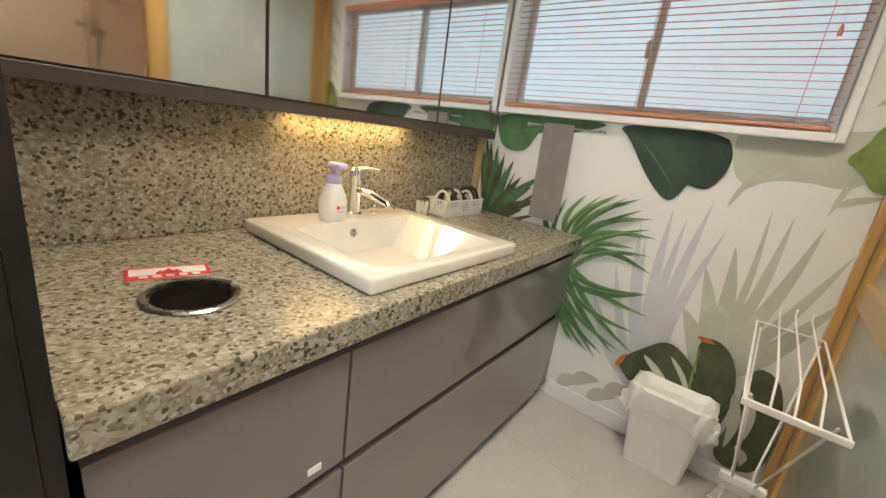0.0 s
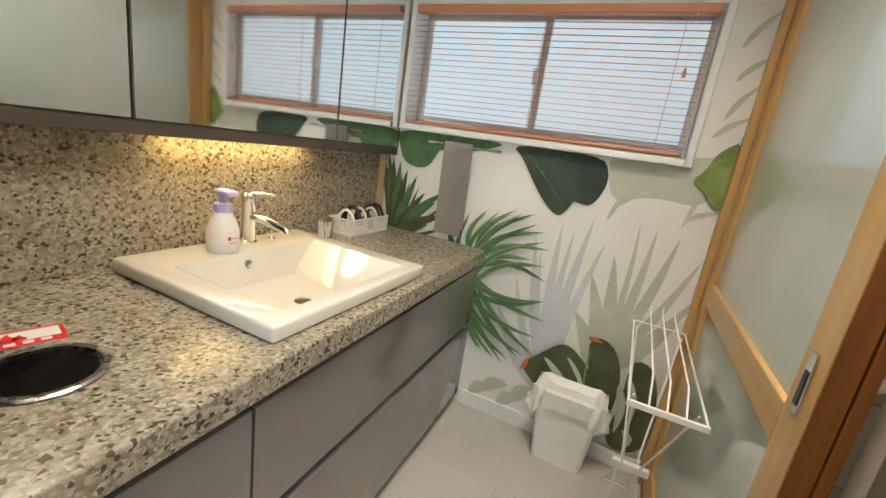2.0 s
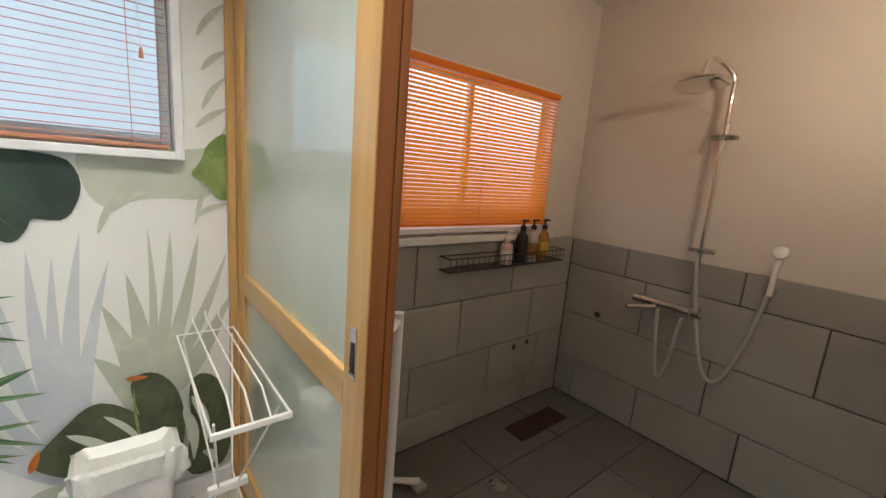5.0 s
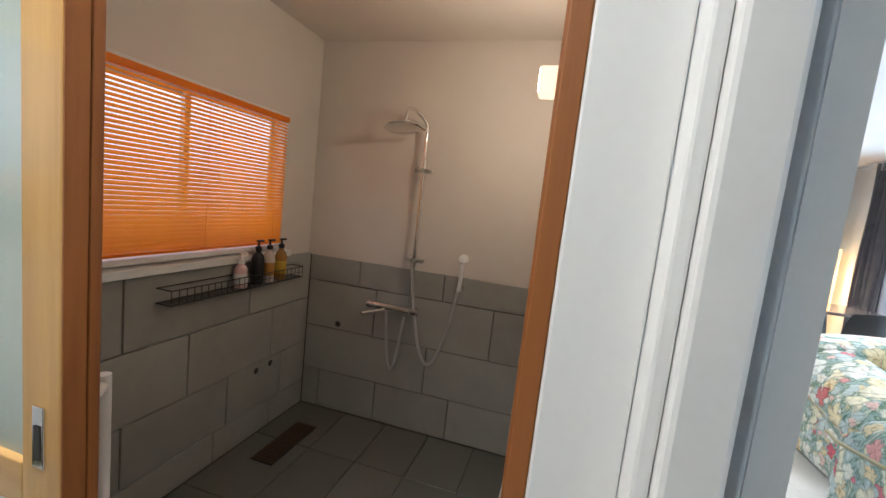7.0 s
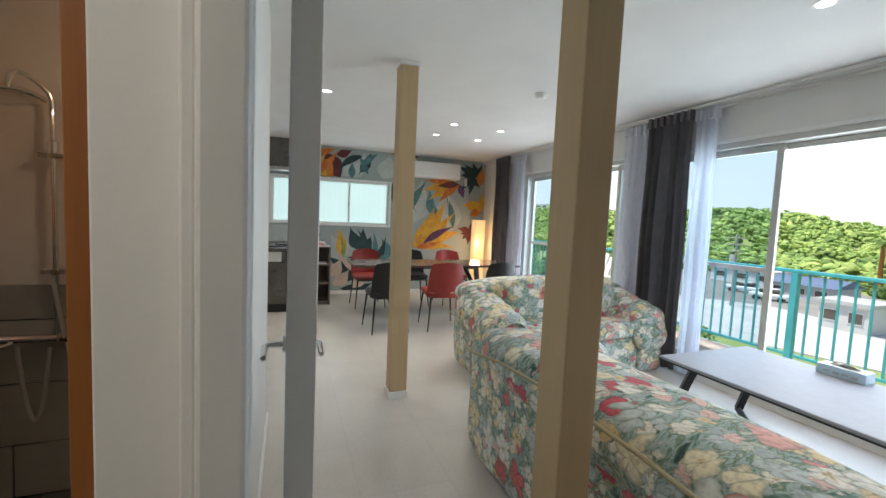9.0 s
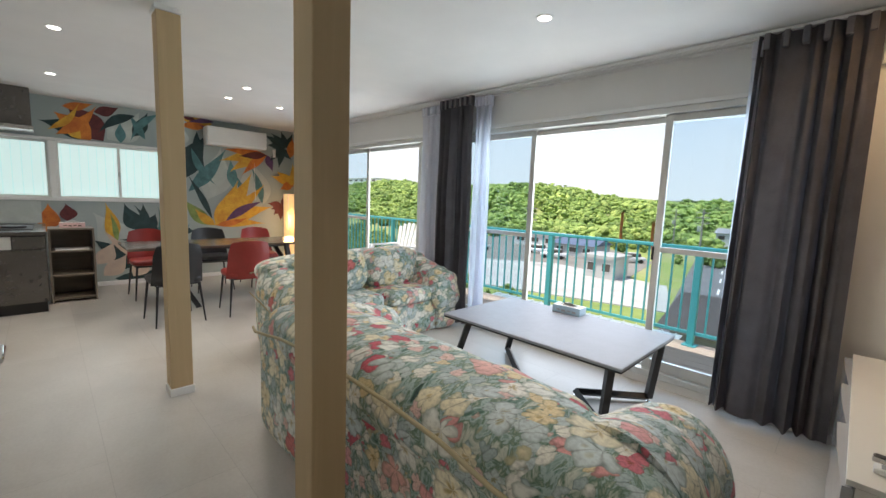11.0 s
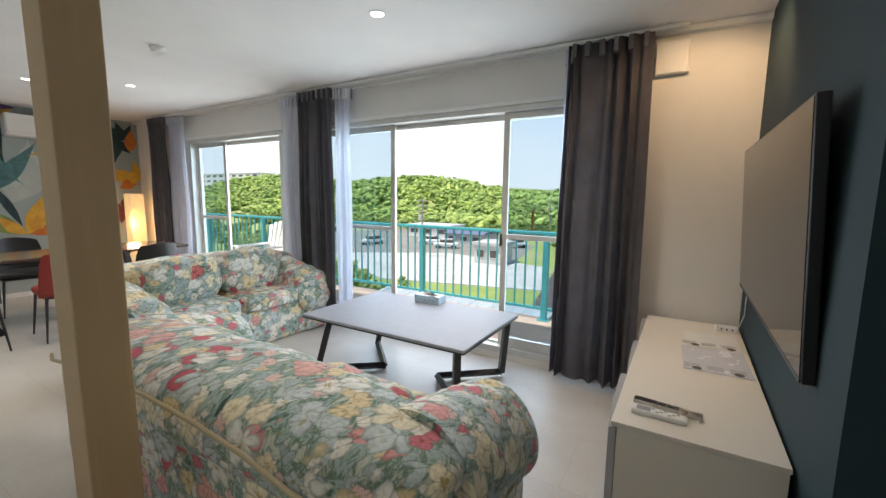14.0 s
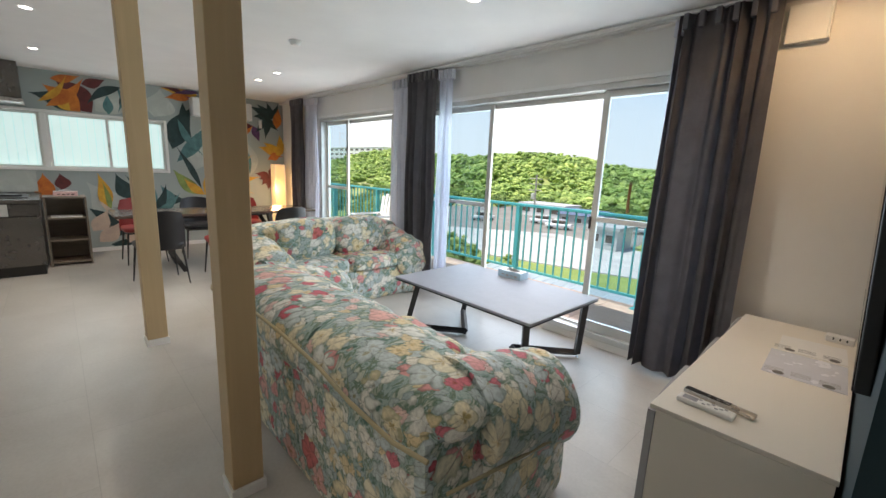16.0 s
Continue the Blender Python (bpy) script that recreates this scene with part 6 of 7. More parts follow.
def patch(name, wall, ink, pts, axis="y", plane=3.55, rounds=2):
    """A broad painted leaf: an outline, rounded off."""
    LAYER[0] += 1
    off = 0.0006 + 0.00022 * LAYER[0]
    for _ in range(rounds):
        nxt = []
        for a, b in zip(pts, pts[1:] + pts[:1]):
            nxt += [(a[0] * 0.75 + b[0] * 0.25, a[1] * 0.75 + b[1] * 0.25), (a[0] * 0.25 + b[0] * 0.75, a[1] * 0.25 + b[1] * 0.75)]
        pts = nxt
    bm = bmesh.new()
    bm.faces.new([bm.verts.new((x, plane - off, z) if axis == "y" else (plane - off, x, z)) for x, z in pts])
    bmesh.ops.triangulate(bm, faces=bm.faces[:])
    return part(name, bm, INK[ink], wall)


NW = bpy.data.objects["wall_north"]
LAYER[0] = 0
patch("painted_leaf", NW, "mist", [(0.53, 1.24), (0.60, 1.30), (0.80, 1.26), (0.92, 1.30), (0.90, 1.10), (0.70, 1.12), (0.58, 1.06)])
for q, w in (((0.424, 0.96), 0.035), ((0.327, 0.894), 0.03), ((0.475, 0.938), 0.03), ((0.539, 1.01), 0.035), ((0.278, 0.70), 0.03), ((0.361, 0.83), 0.03), ((0.22, 0.55), 0.05), ((0.60, 0.92), 0.03)):
    stroke("painted_blade", NW, "fog", (0.50, 0.18), q, w * 1.3, 0.025)
for q, w in (((0.574, 0.783), 0.05), ((0.639, 0.877), 0.045), ((0.76, 1.008), 0.03), ((0.84, 0.996), 0.035), ((0.926, 0.93), 0.03), ((0.955, 0.803), 0.035), ((0.547, 0.613), 0.06), ((0.70, 1.02), 0.02), ((0.91, 0.68), 0.04)):
    stroke("painted_blade", NW, "sage" if w > 0.032 else "mist", (0.666, 0.36), q, w * 1.25, -0.02)
for p, q in (((0.60, 1.06), (0.72, 1.14)), ((0.58, 1.0), (0.66, 1.16)), ((0.83, 1.02), (0.93, 1.36)), ((0.86, 1.4), (0.94, 1.52)), ((0.86, 1.52), (0.95, 1.60)), ((0.84, 1.34), (0.95, 1.42)), ((0.85, 1.62), (0.94, 1.74)), ((0.83, 1.05), (0.94, 1.10))):
    stroke("painted_blade", NW, "sage", p, q, 0.018, 0.01)
for x, z in ((0.22, 0.14), (0.30, 0.10), (0.36, 0.16), (0.16, 0.10)):
    stroke("painted_blade", NW, "sage", (x, z - 0.03), (x + 0.12, z + 0.04), 0.06, 0.02)
patch("painted_leaf", NW, "green", [(-0.40, 1.24), (-0.38, 1.17), (-0.347, 1.09), (-0.272, 1.07), (-0.20, 1.09), (-0.17, 1.18), (-0.036, 1.175), (0.067, 1.20), (0.15, 1.237)])
patch("painted_leaf", NW, "deep", [(0.15, 1.237), (0.217, 1.181), (0.278, 1.09), (0.342, 1.015), (0.399, 0.975), (0.431, 1.015), (0.446, 1.06), (0.51, 1.035), (0.55, 1.111), (0.552, 1.18), (0.51, 1.237)])
stroke("painted_vein", NW, "green", (0.20, 1.225), (0.41, 1.02), 0.006, 0.01)
patch("painted_leaf", NW, "lime", [(0.945, 1.35), (0.872, 1.30), (0.852, 1.234), (0.815, 1.19), (0.867, 1.165), (0.898, 1.11), (0.948, 1.11)])
fan = [(-0.47, 1.12), (-0.43, 1.12), (-0.402, 1.105), (-0.36, 1.09), (-0.317, 1.055), (-0.262, 1.035), (-0.21, 0.965), (-0.175, 0.82), (-0.15, 0.93), (-0.11, 0.985), (-0.09, 0.88)]
for k, q in enumerate(fan):
    stroke("painted_frond", NW, "green" if k % 2 else "olive", (-0.36, 0.70), q, 0.05, -0.012 + 0.004 * k)
    stroke("painted_frond", NW, "olive", (-0.345, 0.70), (q[0] + 0.018, q[1] - 0.05), 0.02, 0.0)
palm = [(-0.05, 0.905), (0.105, 0.948), (0.231, 0.973), (0.31, 0.97), (0.368, 0.905), (0.40, 0.836), (0.41, 0.701), (0.443, 0.533), (0.43, 0.363), (0.358, 0.331), (0.296, 0.279), (0.226, 0.300), (0.173, 0.308), (0.33, 0.78), (0.42, 0.62)]
palm += [((a[0] + b[0]) / 2 * 0.97 + 0.002, (a[1] + b[1]) / 2 * 0.985 + 0.01) for a, b in zip(palm[:12], palm[1:13])]
for k, q in enumerate(palm):
    a = (0.06 + 0.02 * math.sin(k), 0.70 - 0.006 * k)
    s = 0.055 if q[1] > 0.62 else -0.035
    stroke("painted_frond", NW, "fresh" if k % 3 else "green", a, q, 0.024 if k > 14 else 0.028, s)
    stroke("painted_vein", NW, "green", a, (a[0] + (q[0] - a[0]) * 0.94, a[1] + (q[1] - a[1]) * 0.94), 0.010, s)
for pts in ([(0.386, 0.29), (0.40, 0.34), (0.456, 0.40), (0.53, 0.475), (0.60, 0.45), (0.68, 0.36), (0.70, 0.22), (0.58, 0.16)], [(0.62, 0.53), (0.70, 0.545), (0.765, 0.46), (0.785, 0.30), (0.74, 0.12), (0.68, 0.20), (0.66, 0.36)], [(0.79, 0.50), (0.88, 0.49), (0.925, 0.33), (0.92, 0.10), (0.76, 0.09), (0.80, 0.30)]):
    patch("painted_leaf", NW, "olive", pts)
for p, q, w in (((0.47, 0.385), (0.62, 0.22), 0.03), ((0.775, 0.38), (0.80, 0.16), 0.035), ((0.80, 0.42), (0.845, 0.22), 0.03), ((0.83, 0.19), (0.86, 0.12), 0.03), ((0.56, 0.42), (0.66, 0.26), 0.02)):
    stroke("painted_gap", NW, "mist", p, q, w, 0.015)
stroke("painted_vein", NW, "lime", (0.64, 0.50), (0.70, 0.12), 0.008, -0.02)
stroke("painted_vein", NW, "orange", (0.385, 0.29), (0.41, 0.36), 0.02, 0.0)
stroke("painted_vein", NW, "orange", (0.62, 0.53), (0.68, 0.525), 0.018, 0.0)

EW = bpy.data.objects["wall_east"]
LAYER[0] = 0


def e(ink, p, q, w, bend=0.0, tip=1.0):
    ok = []
    for y, z in (p, q):
        ok.append((max(-1.66, min(1.5, y)), max(0.08, min(2.38, z))))
    if ok[0] != ok[1]:
        stroke("painted_petal" if ink in ("yellow", "orange", "violet", "maroon", "skin") else "painted_leaf", EW, ink, ok[0], ok[1], w * 1.3, bend, tip, "x", 7.30)


for p, q, w in (((0.7, 0.32), (1.05, 0.99), 0.34), ((0.2, 1.95), (0.1, 2.36), 0.30), ((0.86, 1.95), (0.5, 2.36), 0.26), ((-0.3, 1.2), (-0.5, 2.0), 0.34), ((-1.0, 1.0), (-0.9, 1.9), 0.4), ((0.9, 0.2), (0.7, 0.7), 0.3)):
    e("ghost", p, q, w, 0.05)
for p, q, w, b in (((0.0, 1.50), (-0.31, 2.16), 0.24, -0.04), ((0.59, 2.02), (0.41, 2.37), 0.12, 0.02), ((0.49, 0.74), (0.72, 1.12), 0.17, -0.05), ((0.49, 0.76), (0.37, 0.98), 0.12, 0.02), ((0.5, 0.76), (0.51, 1.12), 0.10, 0.0), ((0.62, 0.25), (0.98, 0.44), 0.12, -0.05), ((0.86, 0.09), (0.30, 0.20), 0.13, 0.06), ((-0.1, 0.72), (0.34, 0.66), 0.13, 0.04), ((1.03, 1.93), (1.5, 2.1), 0.16, 0.04)):
    e("night", p, q, w, b)
for p, q, w, b in (((-0.05, 1.31), (-0.58, 1.99), 0.15, 0.03), ((0.72, 1.92), (0.72, 2.19), 0.09, 0.0), ((-0.67, 1.40), (-0.64, 1.84), 0.12, 0.0), ((-1.12, 1.15), (-0.95, 1.75), 0.10, 0.03), ((0.45, 2.0), (0.62, 2.32), 0.07, 0.0), ((0.06, 0.6), (0.2, 0.95), 0.12, 0.03), ((-0.86, 1.2), (-0.72, 1.6), 0.08, 0.0)):
    e("teal", p, q, w, b)
e("night", (-0.36, 0.90), (-0.04, 1.56), 0.07, 0.02)
e("lime", (-0.36, 0.80), (0.02, 1.20), 0.15, -0.03)
e("yellow", (-0.40, 0.80), (-0.12, 1.06), 0.10, -0.02)
e("yellow", (0.86, 0.58), (0.92, 1.12), 0.13, 0.03)
e("lime", (0.82, 0.56), (0.88, 1.0), 0.05, 0.02)
for q, w, b in (((-0.96, 1.66), 0.20, 0.05), ((-0.75, 1.52), 0.16, 0.02), ((-1.17, 1.48), 0.15, 0.03), ((-1.28, 1.10), 0.20, -0.04), ((-1.17, 0.82), 0.10, -0.03), ((-0.62, 1.34), 0.14, 0.0)):
    e("yellow", (-0.40, 0.80), q, w, b)
e("orange", (-0.40, 0.80), (-0.9, 0.92), 0.08, 0.02)
e("violet", (-0.55, 0.87), (-1.14, 1.20), 0.10, -0.03)
for q, w, b, k in (((-0.47, 1.80), 0.13, 0.02, "yellow"), ((-0.62, 1.64), 0.15, 0.04, "yellow"), ((-0.51, 1.99), 0.09, 0.0, "orange"), ((-0.80, 1.60), 0.10, 0.02, "orange"), ((-1.30, 1.70), 0.10, 0.0, "violet"), ((-0.75, 1.90), 0.09, 0.0, "maroon")):
    e(k, (-1.20, 1.96), q, w, b)
for p, q, w, k in (((0.98, 2.28), (0.72, 2.38), 0.10, "maroon"), ((0.90, 1.92), (1.25, 2.34), 0.24, "maroon"), ((1.02, 1.92), (1.36, 2.22), 0.20, "orange"), ((1.12, 1.92), (1.32, 2.10), 0.10, "yellow"), ((1.28, 2.30), (0.98, 2.38), 0.08, "orange"), ((1.5, 0.75), (1.47, 1.10), 0.16, "orange"), ((1.30, 0.88), (1.31, 1.10), 0.13, "maroon"), ((-0.39, 2.33), (0.10, 2.37), 0.14, "yellow"), ((-0.30, 2.28), (0.05, 2.24), 0.10, "orange"), ((-0.20, 2.34), (0.08, 2.38), 0.05, "maroon"), ((-0.42, 2.37), (-0.05, 2.31), 0.05, "violet")):
    e(k, p, q, w, 0.02)
for p, q, w, k in (((0.35, 0.50), (0.62, 1.10), 0.10, "night"), ((0.35, 0.50), (0.34, 1.08), 0.08, "teal"), ((0.35, 0.50), (0.12, 0.98), 0.09, "night"), ((0.35, 0.50), (-0.06, 0.84), 0.08, "teal"), ((0.30, 0.45), (0.80, 0.62), 0.09, "night"),
                   ((1.05, 0.62), (0.45, 0.30), 0.12, "night"), ((0.95, 0.75), (0.40, 0.22), 0.06, "skin"), ((-0.62, 2.05), (-0.20, 2.30), 0.07, "violet"), ((0.55, 2.30), (0.95, 2.02), 0.09, "night"), ((0.30, 2.36), (0.62, 1.95), 0.07, "teal"),
                   ((-0.18, 2.20), (-0.30, 1.55), 0.10, "night"), ((-0.10, 1.95), (-0.42, 1.42), 0.08, "teal"), ((1.35, 1.95), (0.95, 2.36), 0.10, "orange"), ((1.42, 2.0), (1.12, 2.36), 0.06, "yellow")):
    e(k, p, q, w, 0.05)
for q in ((-1.27, 2.33), (-1.64, 2.37), (-1.24, 1.85), (-1.40, 1.76), (-1.62, 1.92), (-1.44, 2.38), (-1.20, 2.12), (-1.15, 2.28)):
    e("night", (-1.50, 2.10), q, 0.09, 0.02)
for q in ((-1.36, 1.70), (-1.64, 1.86), (-1.26, 1.62), (-1.64, 1.46), (-1.42, 1.40), (-1.60, 1.60)):
    e("yellow" if q[1] > 1.5 else "orange", (-1.64, 1.48), q, 0.11, 0.02)
for q in ((-1.20, 1.16), (-1.30, 0.96), (-1.50, 1.31), (-1.42, 0.87), (-1.62, 1.02), (-1.26, 1.06)):
    e("maroon", (-1.46, 1.11), q, 0.09, 0.01)
e("orange", (-1.6, 1.95), (-1.64, 2.3), 0.12, 0.0)
for p, q in (((0.98, 0.14), (0.72, 0.42)), ((1.04, 0.3), (0.86, 0.6)), ((0.66, 0.1), (0.5, 0.4))):
    e("skin", p, q, 0.16, 0.03)
patch("painted_panel", EW, "ghost", [(1.53, 0.86), (3.5, 0.86), (3.5, 1.13), (1.53, 1.13)], "x", 7.30, 0)

# ---- balcony ----
built("balcony_slab", B(-1.6, 8.2, -3.05, -1.872, -0.25, 0.0), M["white_paint"], "painted concrete balcony slab", "balcony")
dkf = tagged(new("deck"), "pinkish wood-plastic balcony decking boards", "deck", "", "structure")
PLACE[dkf] = Matrix.Identity(4)
for k in range(8):
    y0 = -3.0 + k * 0.14
    for x0, x1 in ((-1.5, 1.6), (1.6, 4.9), (4.9, 8.1)):
        part("deck_board", B(x0 + 0.002, x1 - 0.002, y0, y0 + 0.134, 0.001, 0.03, bev=0.003, seg=1), M["deck"], dkf)
rl = thing("balcony_railing", (3.0, -2.9, 0), "teal painted steel balcony railing", "railing")
part("top_rail", B(-1.6, 8.2, -2.93, -2.87, 0.955, 0.99, bev=0.006), M["teal"], rl)
part("bottom_rail", B(-1.6, 8.2, -2.915, -2.885, 0.14, 0.17, bev=0.004), M["teal"], rl)
for k in range(6):
    x = -0.30 + 1.58 * k
    part("post", B(x - 0.03, x + 0.03, -2.93, -2.87, 0.031, 0.954, bev=0.004), M["teal"], rl)
    part("post_foot", B(x - 0.06, x + 0.06, -2.96, -2.84, 0.0305, 0.04), M["teal"], rl)
for k in range(-10, 74):
    if k % 14:
        x = -0.30 + 1.58 / 14 * k
        part("baluster", B(x - 0.008, x + 0.008, -2.908, -2.892, 0.1705, 0.9545), M["teal"], rl)
ch = thing("garden_chair", (5.35, -2.45, 0.03), "white slatted garden chair with fan back", "chair")
for k in range(6):
    a = (k - 2.5) * 0.075
    part("back_slat", turned(B(-0.036, 0.036, -0.01, 0.01, 0, 0.62 - 0.9 * a * a * 2, bev=0.004), pose(5.35 + a, -2.62, 0.34, 14, a * 40, 0)), M["plastic"], ch)
for k in range(5):
    part("seat_slat", B(5.10, 5.60, -2.62 + k * 0.095, -2.54 + k * 0.095, 0.355 + 0.012 * k, 0.375 + 0.012 * k, bev=0.004), M["plastic"], ch)
for x in (5.07, 5.61):
    part("arm", B(x - 0.05, x + 0.07, -2.72, -2.12, 0.58, 0.60, bev=0.006), M["plastic"], ch)
    for y in (-2.66, -2.18):
        part("leg", B(x - 0.012, x + 0.032, y - 0.04, y + 0.04, 0.031, 0.579, bev=0.004), M["plastic"], ch)
built("outer_facade", B(-1.6, 8.2, -1.90, -1.871, -7.0, -0.26), M["white_paint"], "pale rendered outer wall below the balcony", "facade")

# ---- outside ----
def sky_mat():
    """Hazy summer sky: white at the horizon, pale blue higher up, with thin cloud."""
    n = Nodes("hazy_sky")
    sep = n.node("ShaderNodeSeparateXYZ")
    n.link(n.co, sep.inputs[0])
    h = n.math("ADD", n.math("MULTIPLY", sep.outputs[2], 0.0011), n.math("MULTIPLY", n.math("SUBTRACT", n.noise(0.004, 5, 0.6), 0.5), 0.25))
    col = n.ramp(h, [(0.0, (0.92, 0.95, 0.97)), (0.22, (0.86, 0.92, 0.98)), (0.6, (0.55, 0.73, 0.95))])
    n.link(col, n.b.inputs["Emission Color"])
    n.b.inputs["Emission Strength"].default_value = 0.95
    n.base((0.0, 0.0, 0.0))
    n.rough(1.0)
    return n.m


bd = bmesh.new()
prev = None
for k in range(25):
    a = math.radians(180 + k * 7.5)
    pair = [bd.verts.new((1500 * math.cos(a), 1500 * math.sin(a), z)) for z in (-40, 900)]
    if prev:
        bd.faces.new((prev[0], pair[0], pair[1], prev[1]))
    prev = pair
built("backdrop", bd, sky_mat(), "hazy white and pale blue summer sky", "sky")

GZ = -7.0


def foliage_mat(name, stops):
    n = Nodes(name)
    g = n.node("ShaderNodeNewGeometry")
    tone = n.ramp(g.outputs["Random Per Island"], stops)
    # Broad noise paints shaded gaps and sunlit crowns into the leaf colour.
    fine = n.noise(0.17, 5, 0.7)
    col = n.mix(0.55, tone, n.ramp(fine, [(0.3, tuple(v * 0.5 for v in stops[0][1])), (0.55, stops[1][1]), (0.72, tuple(min(1, v * 1.5) for v in stops[-1][1]))]))
    n.base(col)
    n.rough(0.7)
    n.bump(n.noise(2.2, 6, 0.8), 0.7, 0.35)
    return n.m


def ground_mat():
    n = Nodes("grass_and_lots")
    big = n.noise(0.05, 4, 0.6)
    col = n.ramp(big, [(0.38, (0.22, 0.31, 0.07)), (0.5, (0.32, 0.39, 0.10)), (0.58, (0.40, 0.38, 0.20))])
    n.base(n.mix(0.4, col, n.ramp(n.noise(1.2, 5, 0.7), [(0.3, (0.07, 0.11, 0.03)), (0.7, (0.28, 0.33, 0.10))])))
    n.rough(0.9)
    return n.m


def hill(x, y):
    """A long wooded rise with two rounded tops."""
    d = max(0.0, -y - 92 - 8 * math.sin(x * 0.03))
    top = 1.7 + 6.0 * math.exp(-((x - 112) / 32) ** 2) + 8.2 * math.exp(-((x - 208) / 50) ** 2) + 0.8 * math.sin(x * 0.09)
    return GZ + (top - GZ) * (1 - math.exp(-(d / 34) ** 2))


gm = bmesh.new()
xs = [-3000, -900, -300] + list(range(-150, 421, 10)) + [600, 1200, 3000]
ys = [-3000, -1200, -600, -400] + list(range(-300, -60, 8)) + [-52, -30, -10, 60, 600, 3000]
gv = [[gm.verts.new((x, y, hill(x, y) if -150 <= x <= 420 and -400 < y < -60 else (hill(max(-150, min(420, x)), y) if y < -60 else GZ))) for x in xs] for y in ys]
for a, b in zip(gv, gv[1:]):
    for k in range(len(xs) - 1):
        gm.faces.new((a[k], a[k + 1], b[k + 1], b[k]))
built("ground", gm, ground_mat(), "grassy ground rising to a wooded hill", "ground", True)


def lot(name, pts, c, z, label, cat):
    bm = bmesh.new()
    vs = [bm.verts.new((x, y, GZ + z)) for x, y in pts] + [bm.verts.new((x, y, GZ - 0.2)) for x, y in pts]
    n = len(pts)
    bm.faces.new(vs[:n])
    for k in range(n):
        bm.faces.new((vs[k], vs[n + k], vs[n + (k + 1) % n], vs[(k + 1) % n]))
    return built(name, bm, simple(name + "_surface", c, 0.9, var=0.2, scale=0.4), label, cat)


lot("pavement_gravel", [(18, -44), (42, -40), (70, -62), (60, -86), (34, -78), (22, -66)], (0.22, 0.21, 0.185), 0.04, "pale gravel parking lot", "parking lot")
lot("pavement_white", [(10, -34), (26, -30), (44, -40), (30, -50), (14, -46)], (0.46, 0.45, 0.42), 0.10, "pale concrete yard", "yard")
lot("road", [(2.5, -20), (7.5, -20), (22, -92), (34, -150), (28, -150), (15, -92)], (0.16, 0.16, 0.165), 0.07, "grey asphalt road going away", "road")
for k in range(9):
    f = k / 9
    lot("road_marking_" + "abcdefghi"[k], [(4.9 + 13 * f, -22 - 72 * f), (5.1 + 13 * f, -22 - 72 * f), (5.7 + 13 * f, -25.5 - 72 * f), (5.5 + 13 * f, -25.5 - 72 * f)], (0.7, 0.7, 0.68), 0.08, "white painted road line", "road marking")

ico = bmesh.new()
bmesh.ops.create_icosphere(ico, subdivisions=1, radius=1)
base_v = np.array([v.co[:] for v in ico.verts])
base_f = np.array([[v.index for v in f.verts] for f in ico.faces])
ico.free()


def clumps(name, spots, mat, label, cat, tufts=30):
    """Many crowns in one mesh, each a dome of ragged leaf tufts; spots: x, y, z, width, height."""
    rng = np.random.RandomState(4)
    V, n0 = [], 0
    for x, y, z, w, h in spots:
        up = rng.uniform(-0.15, 1.0, tufts)
        turn_ = rng.uniform(0, 6.283, tufts)
        ring_ = np.sqrt(np.clip(1 - up * up, 0, 1)) * rng.uniform(0.75, 1.1, tufts)
        cx, cy, cz = x + w * ring_ * np.cos(turn_), y + w * ring_ * np.sin(turn_), z + h * up * rng.uniform(0.85, 1.12, tufts)
        size = w * rng.uniform(0.13, 0.34, tufts)
        ragged = base_v[None] * rng.uniform(0.55, 1.3, (tufts, len(base_v), 1))
        ragged[:, :, 2] *= 0.7
        pts = ragged * size[:, None, None] + np.stack([cx, cy, cz], 1)[:, None]
        core = base_v * np.array([w * 0.82, w * 0.82, h * 0.82]) * rng.uniform(0.85, 1.05, (len(base_v), 1)) + np.array([x, y, z])
        V.append(np.concatenate([pts.reshape(-1, 3), core]))
        n0 += tufts + 1
    F = (base_f[None] + (np.arange(n0) * len(base_v))[:, None, None]).reshape(-1, 3)
    me = bpy.data.meshes.new(name)
    me.from_pydata(np.concatenate(V).tolist(), [], F.tolist())
    me.materials.append(mat)
    ob = new(name, me)
    return tagged(ob, label, cat, "", "stuff")


rng = np.random.RandomState(11)
spots = []
for _ in range(2300):
    x, y = rng.uniform(-60, 330), -90 - rng.uniform(0, 1) ** 0.85 * 84
    w = rng.uniform(1.7, 4.2)
    spots.append((x, y, hill(x, y) + w * 0.15, w, w * rng.uniform(0.45, 0.75)))
WOOD = foliage_mat("wooded_hill_leaves", [(0.0, (0.08, 0.16, 0.03)), (0.5, (0.26, 0.38, 0.08)), (1.0, (0.56, 0.62, 0.17))])
clumps("hill_woods", spots, WOOD, "dense summer broadleaf woods on the hill", "woods")
spots = []
for x0, y0, n, r in ((34, -86, 40, 14), (60, -90, 40, 16), (95, -80, 70, 26), (130, -60, 60, 22), (160, -80, 60, 26), (12, -70, 16, 5), (48, -34, 14, 7), (60, -40, 18, 8), (24, -24, 8, 4), (3, -55, 12, 4), (90, -45, 40, 14), (75, -34, 25, 9)):
    for _ in range(n):
        w = rng.uniform(0.6, 1.5)
        spots.append((x0 + rng.normal() * r * 0.6, min(-18, y0 + rng.normal() * r * 0.35), GZ + w * 0.7, w, w * rng.uniform(0.8, 1.3)))
